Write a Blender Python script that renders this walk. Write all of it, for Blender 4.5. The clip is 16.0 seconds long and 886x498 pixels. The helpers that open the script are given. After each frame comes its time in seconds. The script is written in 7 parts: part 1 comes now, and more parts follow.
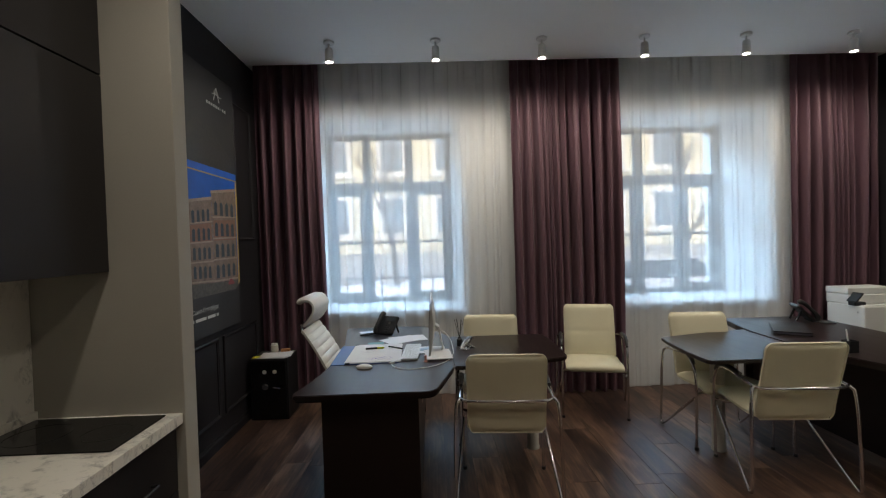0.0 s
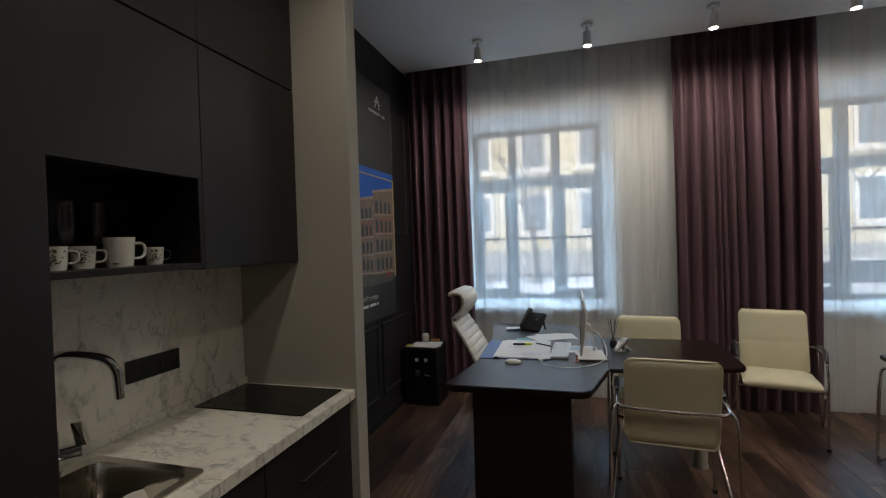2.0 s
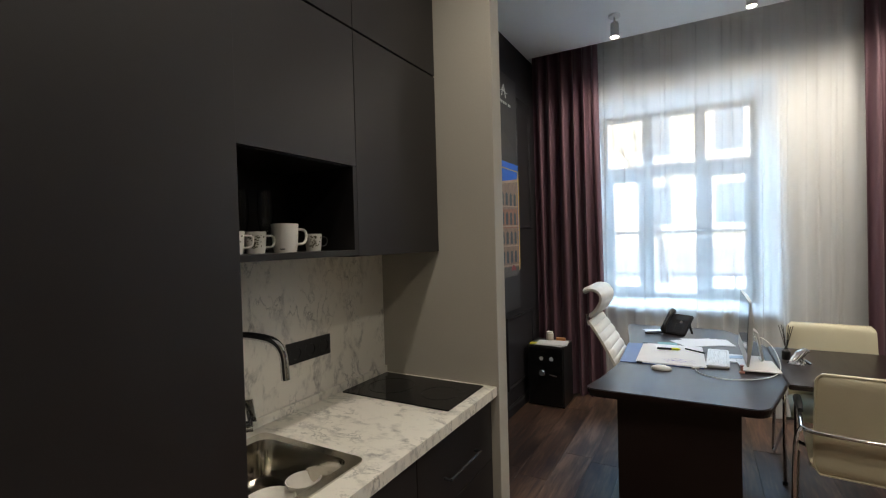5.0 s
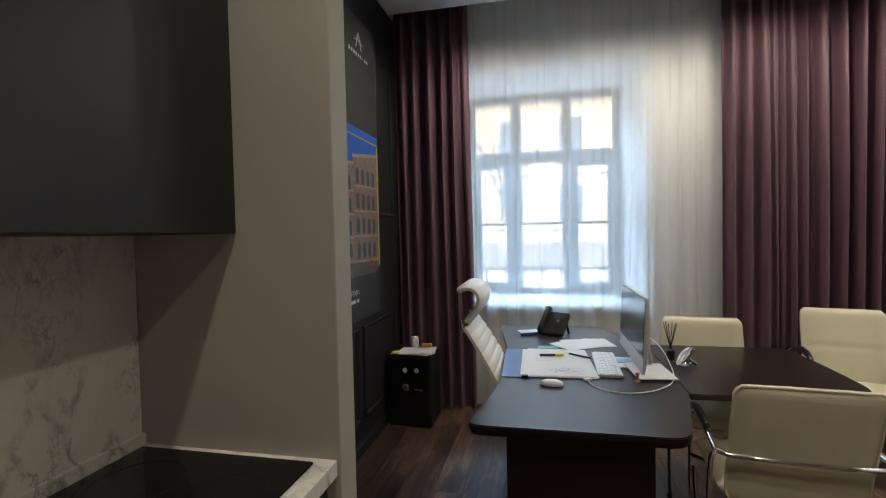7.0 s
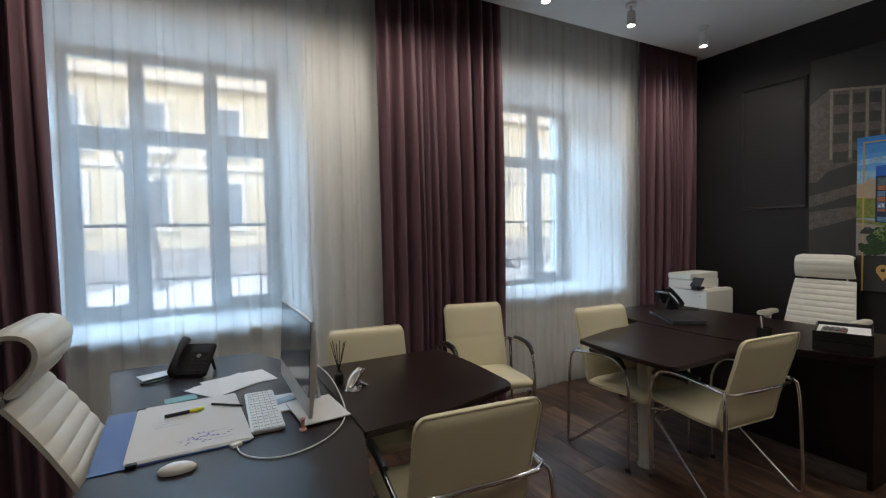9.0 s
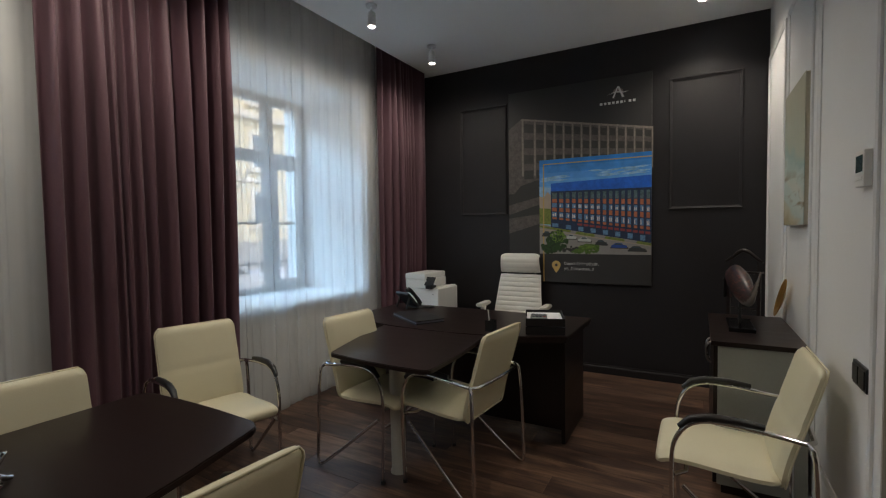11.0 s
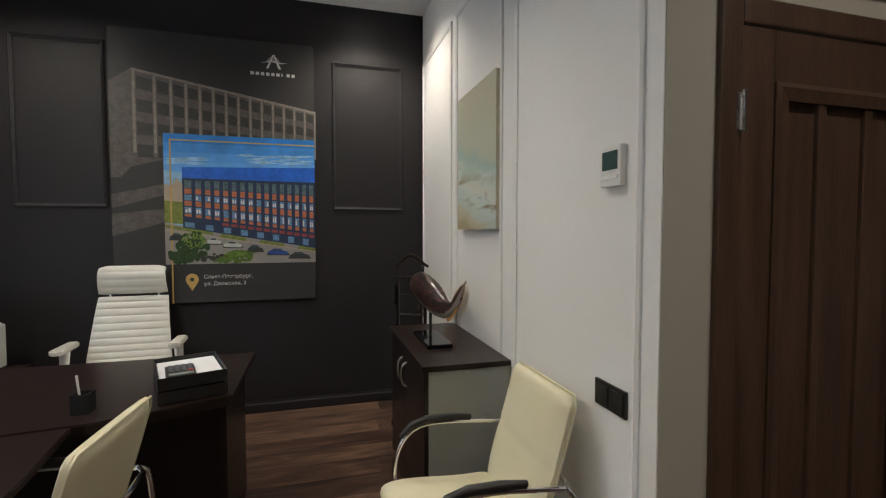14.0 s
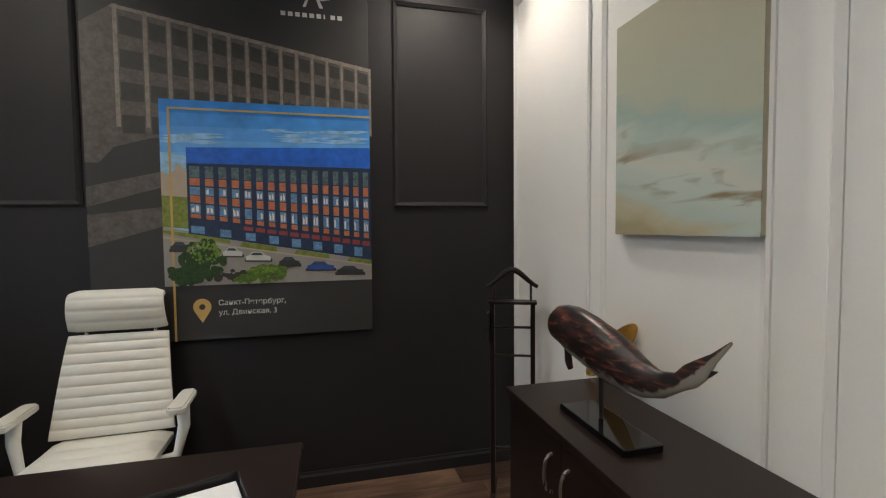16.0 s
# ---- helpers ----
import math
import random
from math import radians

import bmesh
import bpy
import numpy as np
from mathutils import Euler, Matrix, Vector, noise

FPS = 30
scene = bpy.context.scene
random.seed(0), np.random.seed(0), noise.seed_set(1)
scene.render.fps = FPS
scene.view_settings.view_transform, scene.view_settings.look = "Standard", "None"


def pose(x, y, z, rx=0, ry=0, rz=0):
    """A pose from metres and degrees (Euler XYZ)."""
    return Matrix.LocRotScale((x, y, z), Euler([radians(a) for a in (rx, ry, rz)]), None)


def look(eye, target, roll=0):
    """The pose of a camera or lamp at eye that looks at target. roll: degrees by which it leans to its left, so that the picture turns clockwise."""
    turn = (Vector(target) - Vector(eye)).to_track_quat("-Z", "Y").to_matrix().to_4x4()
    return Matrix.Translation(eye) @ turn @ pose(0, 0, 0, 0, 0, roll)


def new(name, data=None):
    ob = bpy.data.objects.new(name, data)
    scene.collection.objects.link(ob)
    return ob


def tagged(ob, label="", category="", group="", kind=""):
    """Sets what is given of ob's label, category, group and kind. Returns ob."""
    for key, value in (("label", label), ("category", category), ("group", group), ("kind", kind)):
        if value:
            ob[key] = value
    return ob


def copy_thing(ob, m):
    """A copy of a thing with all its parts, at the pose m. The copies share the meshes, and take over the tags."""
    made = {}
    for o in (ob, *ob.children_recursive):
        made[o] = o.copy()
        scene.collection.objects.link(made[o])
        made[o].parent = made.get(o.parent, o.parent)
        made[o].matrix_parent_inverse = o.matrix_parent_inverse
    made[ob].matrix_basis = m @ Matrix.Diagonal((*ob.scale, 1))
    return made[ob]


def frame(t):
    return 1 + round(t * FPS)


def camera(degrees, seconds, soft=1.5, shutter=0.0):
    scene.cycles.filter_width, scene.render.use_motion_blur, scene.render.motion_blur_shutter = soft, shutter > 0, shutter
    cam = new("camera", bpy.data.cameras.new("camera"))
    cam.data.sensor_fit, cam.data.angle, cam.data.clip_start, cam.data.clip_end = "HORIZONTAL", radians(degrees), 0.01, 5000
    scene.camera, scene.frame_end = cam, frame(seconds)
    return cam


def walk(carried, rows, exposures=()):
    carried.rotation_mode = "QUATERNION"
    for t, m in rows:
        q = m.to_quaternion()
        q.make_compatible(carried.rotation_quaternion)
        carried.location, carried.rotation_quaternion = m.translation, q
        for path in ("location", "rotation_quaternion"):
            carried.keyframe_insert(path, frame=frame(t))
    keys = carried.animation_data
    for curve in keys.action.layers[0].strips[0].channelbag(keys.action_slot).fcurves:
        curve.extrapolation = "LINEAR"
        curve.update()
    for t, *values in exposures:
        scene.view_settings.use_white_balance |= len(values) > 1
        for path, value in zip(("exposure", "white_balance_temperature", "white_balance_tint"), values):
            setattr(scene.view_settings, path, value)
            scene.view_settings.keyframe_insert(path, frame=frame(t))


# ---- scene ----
cam = camera(88.0, 16.0, 1.2)
# seconds, x, y, z, pitch, roll, yaw
PATH = [
    (0.0, 0.000, -0.000, 1.545, -1.11, 1.75, -1.40),
    (0.5, -0.025, 0.003, 1.537, -0.96, 1.81, 3.19),
    (1.0, -0.040, 0.006, 1.533, -0.88, 1.82, 7.65),
    (1.5, -0.049, 0.005, 1.529, -0.83, 1.85, 11.94),
    (2.0, -0.064, 0.010, 1.528, -0.88, 1.78, 15.91),
    (2.5, -0.078, 0.000, 1.527, -0.83, 1.74, 19.81),
    (3.0, -0.091, -0.016, 1.526, -0.81, 1.69, 23.34),
    (3.5, -0.108, -0.037, 1.519, -0.79, 1.62, 26.50),
    (4.0, -0.127, -0.057, 1.521, -0.97, 1.53, 29.79),
    (6.5, -0.468, 0.573, 1.459, -1.66, 1.45, 21.81),
    (7.0, -0.488, 0.766, 1.449, -1.82, 1.20, 12.11),
    (7.5, -0.481, 0.915, 1.449, -1.67, 1.34, 2.46),
    (8.0, -0.494, 1.081, 1.442, -1.77, 1.38, -8.69),
    (8.5, -0.446, 1.207, 1.438, -1.78, 1.32, -18.84),
    (9.0, -0.377, 1.335, 1.451, -2.22, 1.13, -28.28),
    (9.5, -0.330, 1.435, 1.443, -2.19, 0.95, -37.33),
    (10.0, -0.298, 1.517, 1.439, -2.16, 0.85, -45.26),
    (12.5, 0.055, 1.750, 1.464, -2.88, 0.64, -82.55),
    (13.0, 0.240, 1.834, 1.457, -2.85, 0.45, -88.98),
    (13.5, 0.428, 1.940, 1.449, -2.65, 0.12, -97.32),
    (14.0, 0.635, 2.008, 1.442, -2.40, -0.02, -105.70),
    (14.5, 0.897, 2.054, 1.446, -2.44, -0.02, -108.30),
    (15.0, 1.182, 2.102, 1.452, -2.52, 0.12, -108.45),
    (15.5, 1.505, 2.160, 1.465, -2.42, 0.15, -107.55),
    (16.0, 1.788, 2.240, 1.478, -2.70, 0.53, -104.15)]
EXPOSURES = [(0.0, 1.75), (0.5, 1.38), (1.0, 1.07), (1.5, 1.1), (2.0, 1.5), (2.5, 2.05), (3.0, 2.3), (3.5, 2.45), (4.0, 2.5), (6.5, 2.36), (7.0, 2.1), (7.5, 1.1), (8.0, 0.95), (8.5, 1.48), (9.0, 1.62), (9.5, 1.21), (10.0, 1.06), (12.5, 2.38), (13.0, 2.53), (13.5, 2.56), (14.0, 2.1), (14.5, 1.95), (15.0, 1.72), (15.5, 1.77), (16.0, 2.0)]
walk(cam, [(t, pose(x, y, z, 90 + p, r, w)) for t, x, y, z, p, r, w in PATH], EXPOSURES)

# ---- light ----
world = bpy.data.worlds.new("overcast_sky")
scene.world = world
world.use_nodes = True
wn = world.node_tree
sky = wn.nodes.new("ShaderNodeTexSky")
sky.sky_type = "NISHITA"
sky.sun_disc = False
sky.sun_elevation, sky.sun_rotation = radians(38), radians(200)
sky.air_density, sky.dust_density = 1.0, 1.5
wn.nodes["Background"].inputs["Strength"].default_value = 0.13
wn.links.new(sky.outputs[0], wn.nodes["Background"].inputs["Color"])

sun_data = bpy.data.lights.new("sun", "SUN")
sun_data.energy, sun_data.angle, sun_data.color = 0.35, radians(20), (1.0, 0.95, 0.9)
sun = new("sun", sun_data)
sun.matrix_world = look((0, 0, 30), (6, 30, 0))


def sky_light(x, energy):
    """An unseen area lamp added for the open sky over the street, as it falls into one window from above."""
    d = bpy.data.lights.new("sky_daylight", "AREA")
    d.shape, d.size, d.size_y, d.energy, d.color = "RECTANGLE", 3.0, 2.4, energy, (0.45, 0.725, 1.0)
    o = new("sky_daylight", d)
    o.matrix_world = look((x, 7.4, 4.7), (x, 5.0, 2.3))
    return o


sky_light(-0.47, 118)
sky_light(2.70, 118)


def spot_light(x, y, z, energy, tx, ty, angle=95):
    d = bpy.data.lights.new("spot_bulb", "SPOT")
    d.energy, d.spot_size, d.spot_blend, d.shadow_soft_size, d.color = energy, radians(angle), 0.8, 0.03, (1.0, 0.90, 0.76)
    o = new("spot_bulb", d)
    o.matrix_world = look((x, y, z), (tx, ty, 0))
    return o


SPOT_X = (-0.81, 0.08, 0.98, 1.86, 2.74, 3.68)
SPOT_Y = 3.89
CEIL = 3.23
# First seen, last placed by the kitchen shadow; middle two unseen, added for brightness.
BACK_SPOTS = ((3.98, 1.60, 18), (2.55, 2.30, 13), (0.62, 0.50, 12.5), (-0.58, 1.10, 11))
for sx in SPOT_X:
    spot_light(sx, SPOT_Y - 0.01, CEIL - 0.185, 7.4, sx, SPOT_Y + 0.12, 172)
for sx, sy, watt in BACK_SPOTS:
    spot_light(sx, sy, CEIL - 0.03, watt, sx, sy, 130).data.shadow_soft_size = 0.06

# ---- materials ----


def material(name, color, rough=0.5, metal=0.0, vary=0.12, scale=6.0, fine=80.0, bump=0.05, stretch=(1, 1, 1), coat=0.0, random_amount=0.0, sheen=0.0):
    """A plain surface with broad and fine variation of colour, gloss and relief."""
    m = bpy.data.materials.new(name)
    m.use_nodes = True
    nt = m.node_tree
    b = nt.nodes["Principled BSDF"]
    tc = nt.nodes.new("ShaderNodeTexCoord")
    mp = nt.nodes.new("ShaderNodeMapping")
    mp.inputs["Scale"].default_value = stretch
    nt.links.new(tc.outputs["Object"], mp.inputs["Vector"])
    n1, n2 = nt.nodes.new("ShaderNodeTexNoise"), nt.nodes.new("ShaderNodeTexNoise")
    n1.inputs["Scale"].default_value, n2.inputs["Scale"].default_value = scale, fine
    n1.inputs["Detail"].default_value, n2.inputs["Detail"].default_value = 4, 6
    for n in (n1, n2):
        nt.links.new(mp.outputs[0], n.inputs["Vector"])
    add = nt.nodes.new("ShaderNodeMath")
    add.operation = "MULTIPLY_ADD"
    add.inputs[1].default_value = 0.45
    nt.links.new(n2.outputs["Fac"], add.inputs[0])
    mul = nt.nodes.new("ShaderNodeMath")
    mul.operation, mul.inputs[1].default_value = "MULTIPLY", 0.55
    nt.links.new(n1.outputs["Fac"], mul.inputs[0])
    nt.links.new(mul.outputs[0], add.inputs[2])
    val = add.outputs[0]
    if random_amount:
        info = nt.nodes.new("ShaderNodeObjectInfo")
        ra = nt.nodes.new("ShaderNodeMath")
        ra.operation, ra.inputs[1].default_value = "MULTIPLY_ADD", random_amount
        nt.links.new(info.outputs["Random"], ra.inputs[0])
        nt.links.new(val, ra.inputs[2])
        val = ra.outputs[0]
    ramp = nt.nodes.new("ShaderNodeValToRGB")
    ramp.color_ramp.elements[0].position, ramp.color_ramp.elements[1].position = 0.25, 0.75 + random_amount
    lo = [c * (1 - vary) for c in color[:3]]
    hi = [min(1, c * (1 + vary)) for c in color[:3]]
    ramp.color_ramp.elements[0].color, ramp.color_ramp.elements[1].color = (*lo, 1), (*hi, 1)
    nt.links.new(val, ramp.inputs[0])
    nt.links.new(ramp.outputs[0], b.inputs["Base Color"])
    mr = nt.nodes.new("ShaderNodeMapRange")
    mr.inputs["To Min"].default_value, mr.inputs["To Max"].default_value = max(0.02, rough * 0.85), min(1, rough * 1.15)
    nt.links.new(n1.outputs["Fac"], mr.inputs["Value"])
    nt.links.new(mr.outputs[0], b.inputs["Roughness"])
    b.inputs["Metallic"].default_value = metal
    b.inputs["Coat Weight"].default_value = coat
    b.inputs["Sheen Weight"].default_value = sheen
    if bump:
        bp = nt.nodes.new("ShaderNodeBump")
        bp.inputs["Strength"].default_value, bp.inputs["Distance"].default_value = bump, 0.004
        nt.links.new(n2.outputs["Fac"], bp.inputs["Height"])
        nt.links.new(bp.outputs[0], b.inputs["Normal"])
    return m


def glass_material(name, color=(1, 1, 1), rough=0.0, thin=True):
    m = bpy.data.materials.new(name)
    m.use_nodes = True
    nt = m.node_tree
    b = nt.nodes["Principled BSDF"]
    b.inputs["Base Color"].default_value = (*color, 1)
    b.inputs["Roughness"].default_value = rough
    b.inputs["Transmission Weight"].default_value = 1.0
    b.inputs["IOR"].default_value = 1.02 if thin else 1.45
    return m


def glow_material(name, color, strength):
    m = bpy.data.materials.new(name)
    m.use_nodes = True
    b = m.node_tree.nodes["Principled BSDF"]
    b.inputs["Base Color"].default_value = (*color, 1)
    b.inputs["Emission Color"].default_value = (*color, 1)
    b.inputs["Emission Strength"].default_value = strength
    return m


def sheer_material():
    """Thin woven voile: part open, part lit through."""
    m = bpy.data.materials.new("white_voile")
    m.use_nodes = True
    nt = m.node_tree
    nt.nodes.remove(nt.nodes["Principled BSDF"])
    out = nt.nodes["Material Output"]
    tr, tl, df = nt.nodes.new("ShaderNodeBsdfTransparent"), nt.nodes.new("ShaderNodeBsdfTranslucent"), nt.nodes.new("ShaderNodeBsdfDiffuse")
    tl.inputs["Color"].default_value = (0.92, 0.95, 0.97, 1)
    df.inputs["Color"].default_value = (0.90, 0.91, 0.90, 1)
    tc, no = nt.nodes.new("ShaderNodeTexCoord"), nt.nodes.new("ShaderNodeTexNoise")
    mp = nt.nodes.new("ShaderNodeMapping")
    mp.inputs["Scale"].default_value = (6, 6, 0.1)
    no.inputs["Scale"].default_value = 3
    nt.links.new(tc.outputs["Object"], mp.inputs["Vector"])
    nt.links.new(mp.outputs[0], no.inputs["Vector"])
    mr = nt.nodes.new("ShaderNodeMapRange")
    mr.inputs["To Min"].default_value, mr.inputs["To Max"].default_value = 0.43, 0.53
    nt.links.new(no.outputs["Fac"], mr.inputs["Value"])
    a, c = nt.nodes.new("ShaderNodeMixShader"), nt.nodes.new("ShaderNodeMixShader")
    a.inputs[0].default_value = 0.5
    nt.links.new(tl.outputs[0], a.inputs[1])
    nt.links.new(df.outputs[0], a.inputs[2])
    nt.links.new(mr.outputs[0], c.inputs[0])
    nt.links.new(tr.outputs[0], c.inputs[1])
    nt.links.new(a.outputs[0], c.inputs[2])
    nt.links.new(c.outputs[0], out.inputs["Surface"])
    return m


def plank_material():
    """Dark walnut laminate: streaked grain along the plank, cloudy stain, each plank its own tone and cut."""
    m = bpy.data.materials.new("walnut_laminate")
    m.use_nodes = True
    nt = m.node_tree
    b = nt.nodes["Principled BSDF"]
    tc, info = nt.nodes.new("ShaderNodeTexCoord"), nt.nodes.new("ShaderNodeObjectInfo")
    sc = nt.nodes.new("ShaderNodeVectorMath")
    sc.operation = "SCALE"
    sc.inputs[0].default_value = (3.1, 17.0, 5.0)
    nt.links.new(info.outputs["Random"], sc.inputs["Scale"])
    ad = nt.nodes.new("ShaderNodeVectorMath")
    ad.operation = "ADD"
    nt.links.new(tc.outputs["Object"], ad.inputs[0])
    nt.links.new(sc.outputs[0], ad.inputs[1])

    def streak(stretch, scale, detail, distort):
        mp = nt.nodes.new("ShaderNodeMapping")
        mp.inputs["Scale"].default_value = stretch
        n = nt.nodes.new("ShaderNodeTexNoise")
        n.inputs["Scale"].default_value, n.inputs["Detail"].default_value, n.inputs["Distortion"].default_value = scale, detail, distort
        nt.links.new(ad.outputs[0], mp.inputs["Vector"])
        nt.links.new(mp.outputs[0], n.inputs["Vector"])
        return n.outputs["Fac"]

    broad, grain, fine = streak((5, 1.0, 1), 2.0, 6, 1.0), streak((22, 1.0, 1), 3.0, 6, 0.4), streak((60, 2.5, 1), 6.0, 4, 0.0)

    def ma(a, k, c):
        n = nt.nodes.new("ShaderNodeMath")
        n.operation, n.inputs[1].default_value = "MULTIPLY_ADD", k
        nt.links.new(a, n.inputs[0])
        if isinstance(c, float):
            n.inputs[2].default_value = c
        else:
            nt.links.new(c, n.inputs[2])
        return n.outputs[0]

    val = ma(broad, 1.0, ma(grain, 0.6, ma(fine, 0.22, ma(info.outputs["Random"], 0.24, -0.53))))
    ramp = nt.nodes.new("ShaderNodeValToRGB")
    e = ramp.color_ramp.elements
    e[0].position, e[0].color = 0.22, (0.020, 0.012, 0.010, 1)
    e[1].position, e[1].color = 0.80, (0.235, 0.142, 0.093, 1)
    e.new(0.48).color = (0.080, 0.044, 0.031, 1)
    nt.links.new(val, ramp.inputs[0])
    nt.links.new(ramp.outputs[0], b.inputs["Base Color"])
    mr = nt.nodes.new("ShaderNodeMapRange")
    mr.inputs["To Min"].default_value, mr.inputs["To Max"].default_value = 0.30, 0.46
    nt.links.new(grain, mr.inputs["Value"])
    nt.links.new(mr.outputs[0], b.inputs["Roughness"])
    bp = nt.nodes.new("ShaderNodeBump")
    bp.inputs["Strength"].default_value, bp.inputs["Distance"].default_value = 0.12, 0.002
    nt.links.new(grain, bp.inputs["Height"])
    nt.links.new(bp.outputs[0], b.inputs["Normal"])
    return m


def marble_material():
    """Warm white stone print: fine cracked veins that come and go, with smoky patches along them."""
    m = bpy.data.materials.new("white_marble_laminate")
    m.use_nodes = True
    nt = m.node_tree
    b = nt.nodes["Principled BSDF"]
    tc = nt.nodes.new("ShaderNodeTexCoord")

    def noise(scale, detail, distort, place=(0, 0, 0)):
        mp = nt.nodes.new("ShaderNodeMapping")
        mp.inputs["Location"].default_value = place
        mp.inputs["Rotation"].default_value = (radians(35), 0, radians(20))
        mp.inputs["Scale"].default_value = (1, 1.5, 0.8)
        n = nt.nodes.new("ShaderNodeTexNoise")
        n.inputs["Scale"].default_value, n.inputs["Detail"].default_value, n.inputs["Distortion"].default_value = scale, detail, distort
        n.inputs["Roughness"].default_value = 0.62
        nt.links.new(tc.outputs["Object"], mp.inputs["Vector"])
        nt.links.new(mp.outputs[0], n.inputs["Vector"])
        return n.outputs["Fac"]

    def ramp(a, p0, c0, p1, c1):
        r = nt.nodes.new("ShaderNodeValToRGB")
        e = r.color_ramp.elements
        e[0].position, e[0].color = p0, (c0, c0, c0, 1)
        e[1].position, e[1].color = p1, (c1, c1, c1, 1)
        nt.links.new(a, r.inputs[0])
        return r.outputs[0]

    def calc(op, a, k):
        n = nt.nodes.new("ShaderNodeMath")
        n.operation = op
        nt.links.new(a, n.inputs[0])
        if isinstance(k, float):
            n.inputs[1].default_value = k
        else:
            nt.links.new(k, n.inputs[1])
        return n.outputs[0]

    def veins(scale, width, place):
        line = calc("ABSOLUTE", calc("SUBTRACT", noise(scale, 8, 0.35, place), 0.5), 0.0)
        return ramp(line, 0.0, 1.0, width, 0.0)

    patch = ramp(noise(4.5, 3, 0.0, (3, 1, 2)), 0.46, 0.0, 0.62, 1.0)
    thin = calc("MULTIPLY", veins(9.0, 0.022, (0, 0, 0)), calc("MULTIPLY", patch, 0.75))
    wide = calc("MULTIPLY", veins(4.0, 0.045, (5, 2, 1)), calc("MULTIPLY", ramp(noise(11, 6, 0.2, (7, 0, 4)), 0.45, 0.0, 0.65, 1.0), 0.8))
    dust = calc("MULTIPLY", ramp(noise(16, 8, 0.0, (1, 8, 3)), 0.58, 0.0, 0.75, 1.0), 0.35)
    total = calc("MAXIMUM", calc("MAXIMUM", thin, wide), dust)
    mx = nt.nodes.new("ShaderNodeMix")
    mx.data_type = "RGBA"
    mx.inputs[6].default_value, mx.inputs[7].default_value = (0.84, 0.81, 0.73, 1), (0.25, 0.24, 0.22, 1)
    nt.links.new(total, mx.inputs[0])
    nt.links.new(mx.outputs[2], b.inputs["Base Color"])
    b.inputs["Roughness"].default_value = 0.38
    return m


M_WALL_WHITE = material("white_wall_paint", (0.80, 0.80, 0.79), 0.7, 0, 0.03, 1.5, 150, 0.04)
M_CEIL = material("white_ceiling_paint", (0.88, 0.88, 0.87), 0.85, 0, 0.03, 1.2, 120, 0.03)
M_WALL_DARK = material("anthracite_wall_paint", (0.017, 0.0155, 0.018), 0.55, 0, 0.12, 1.4, 160, 0.06)
M_WALL_GREY = material("warm_grey_wall_paint", (0.43, 0.408, 0.352), 0.7, 0, 0.05, 1.6, 160, 0.06)
M_WALL_MAUVE = material("mauve_cloth", (0.17, 0.090, 0.122), 0.8, 0, 0.1, 3, 200, 0.1)
M_PLANK = plank_material()
M_JOINT = material("dark_floor_joint", (0.02, 0.012, 0.01), 0.8)
M_CURTAIN = material("plum_velvet_cloth", (0.125, 0.060, 0.080), 0.55, 0, 0.16, 5, 260, 0.12, (1, 1, 0.3), 0, 0, 0.15)
M_SHEER = sheer_material()
M_FRAME = material("brown_window_paint", (0.10, 0.09, 0.085), 0.5, 0, 0.15, 4, 60, 0.08)
M_GLASS = glass_material("window_glass")
M_SILL = material("white_sill_plastic", (0.66, 0.66, 0.66), 0.4, 0, 0.03)
M_WENGE = material("wenge_laminate", (0.013, 0.0078, 0.0070), 0.34, 0, 0.25, 2.5, 40, 0.05, (1, 8, 8))
M_WENGE_TOP = material("wenge_desktop", (0.016, 0.0095, 0.0085), 0.30, 0, 0.30, 3.0, 60, 0.03, (8, 1, 8))
M_WENGE_TOP.node_tree.nodes["Principled BSDF"].inputs["Specular IOR Level"].default_value = 0.27
M_SATIN = material("satin_leg_metal", (0.50, 0.48, 0.43), 0.45, 0.5, 0.05)
M_KITCHEN = material("matt_graphite_front", (0.019, 0.017, 0.018), 0.40, 0, 0.08, 2, 180, 0.03)
M_NICHE = material("black_carcass", (0.012, 0.011, 0.011), 0.5)
for m_ in (M_WALL_DARK, M_WENGE):
    m_.node_tree.nodes["Principled BSDF"].inputs["Specular IOR Level"].default_value = 0.35
M_MARBLE = marble_material()
M_LEATHER = material("cream_leatherette", (0.68, 0.63, 0.45), 0.42, 0, 0.06, 4, 220, 0.12)
M_LEATHER_W = material("white_leatherette", (0.66, 0.64, 0.58), 0.42, 0, 0.05, 4, 220, 0.12)
M_CHROME = material("chrome", (0.80, 0.80, 0.80), 0.10, 1.0, 0.03, 8, 60, 0.0)
M_STEEL = material("brushed_steel", (0.62, 0.60, 0.57), 0.28, 1.0, 0.06, 8, 160, 0.05, (1, 12, 1))
M_BLACK = material("black_plastic", (0.014, 0.014, 0.015), 0.38, 0, 0.1)
M_BLACK_GLASS = material("black_ceramic_glass", (0.006, 0.006, 0.007), 0.06, 0, 0.05, 4, 60, 0.0)
M_DOOR = material("walnut_door_veneer", (0.076, 0.042, 0.028), 0.45, 0, 0.65, 1.6, 18, 0.12, (12, 12, 0.8))
M_WHITE_PLASTIC = material("white_plastic", (0.78, 0.78, 0.75), 0.4, 0, 0.03)
M_PAPER = material("white_paper", (0.66, 0.66, 0.67), 0.8, 0, 0.03)
M_LAMP_GLOW = glow_material("lamp_glow", (1.0, 0.92, 0.80), 22.0)

# ---- mesh helpers ----


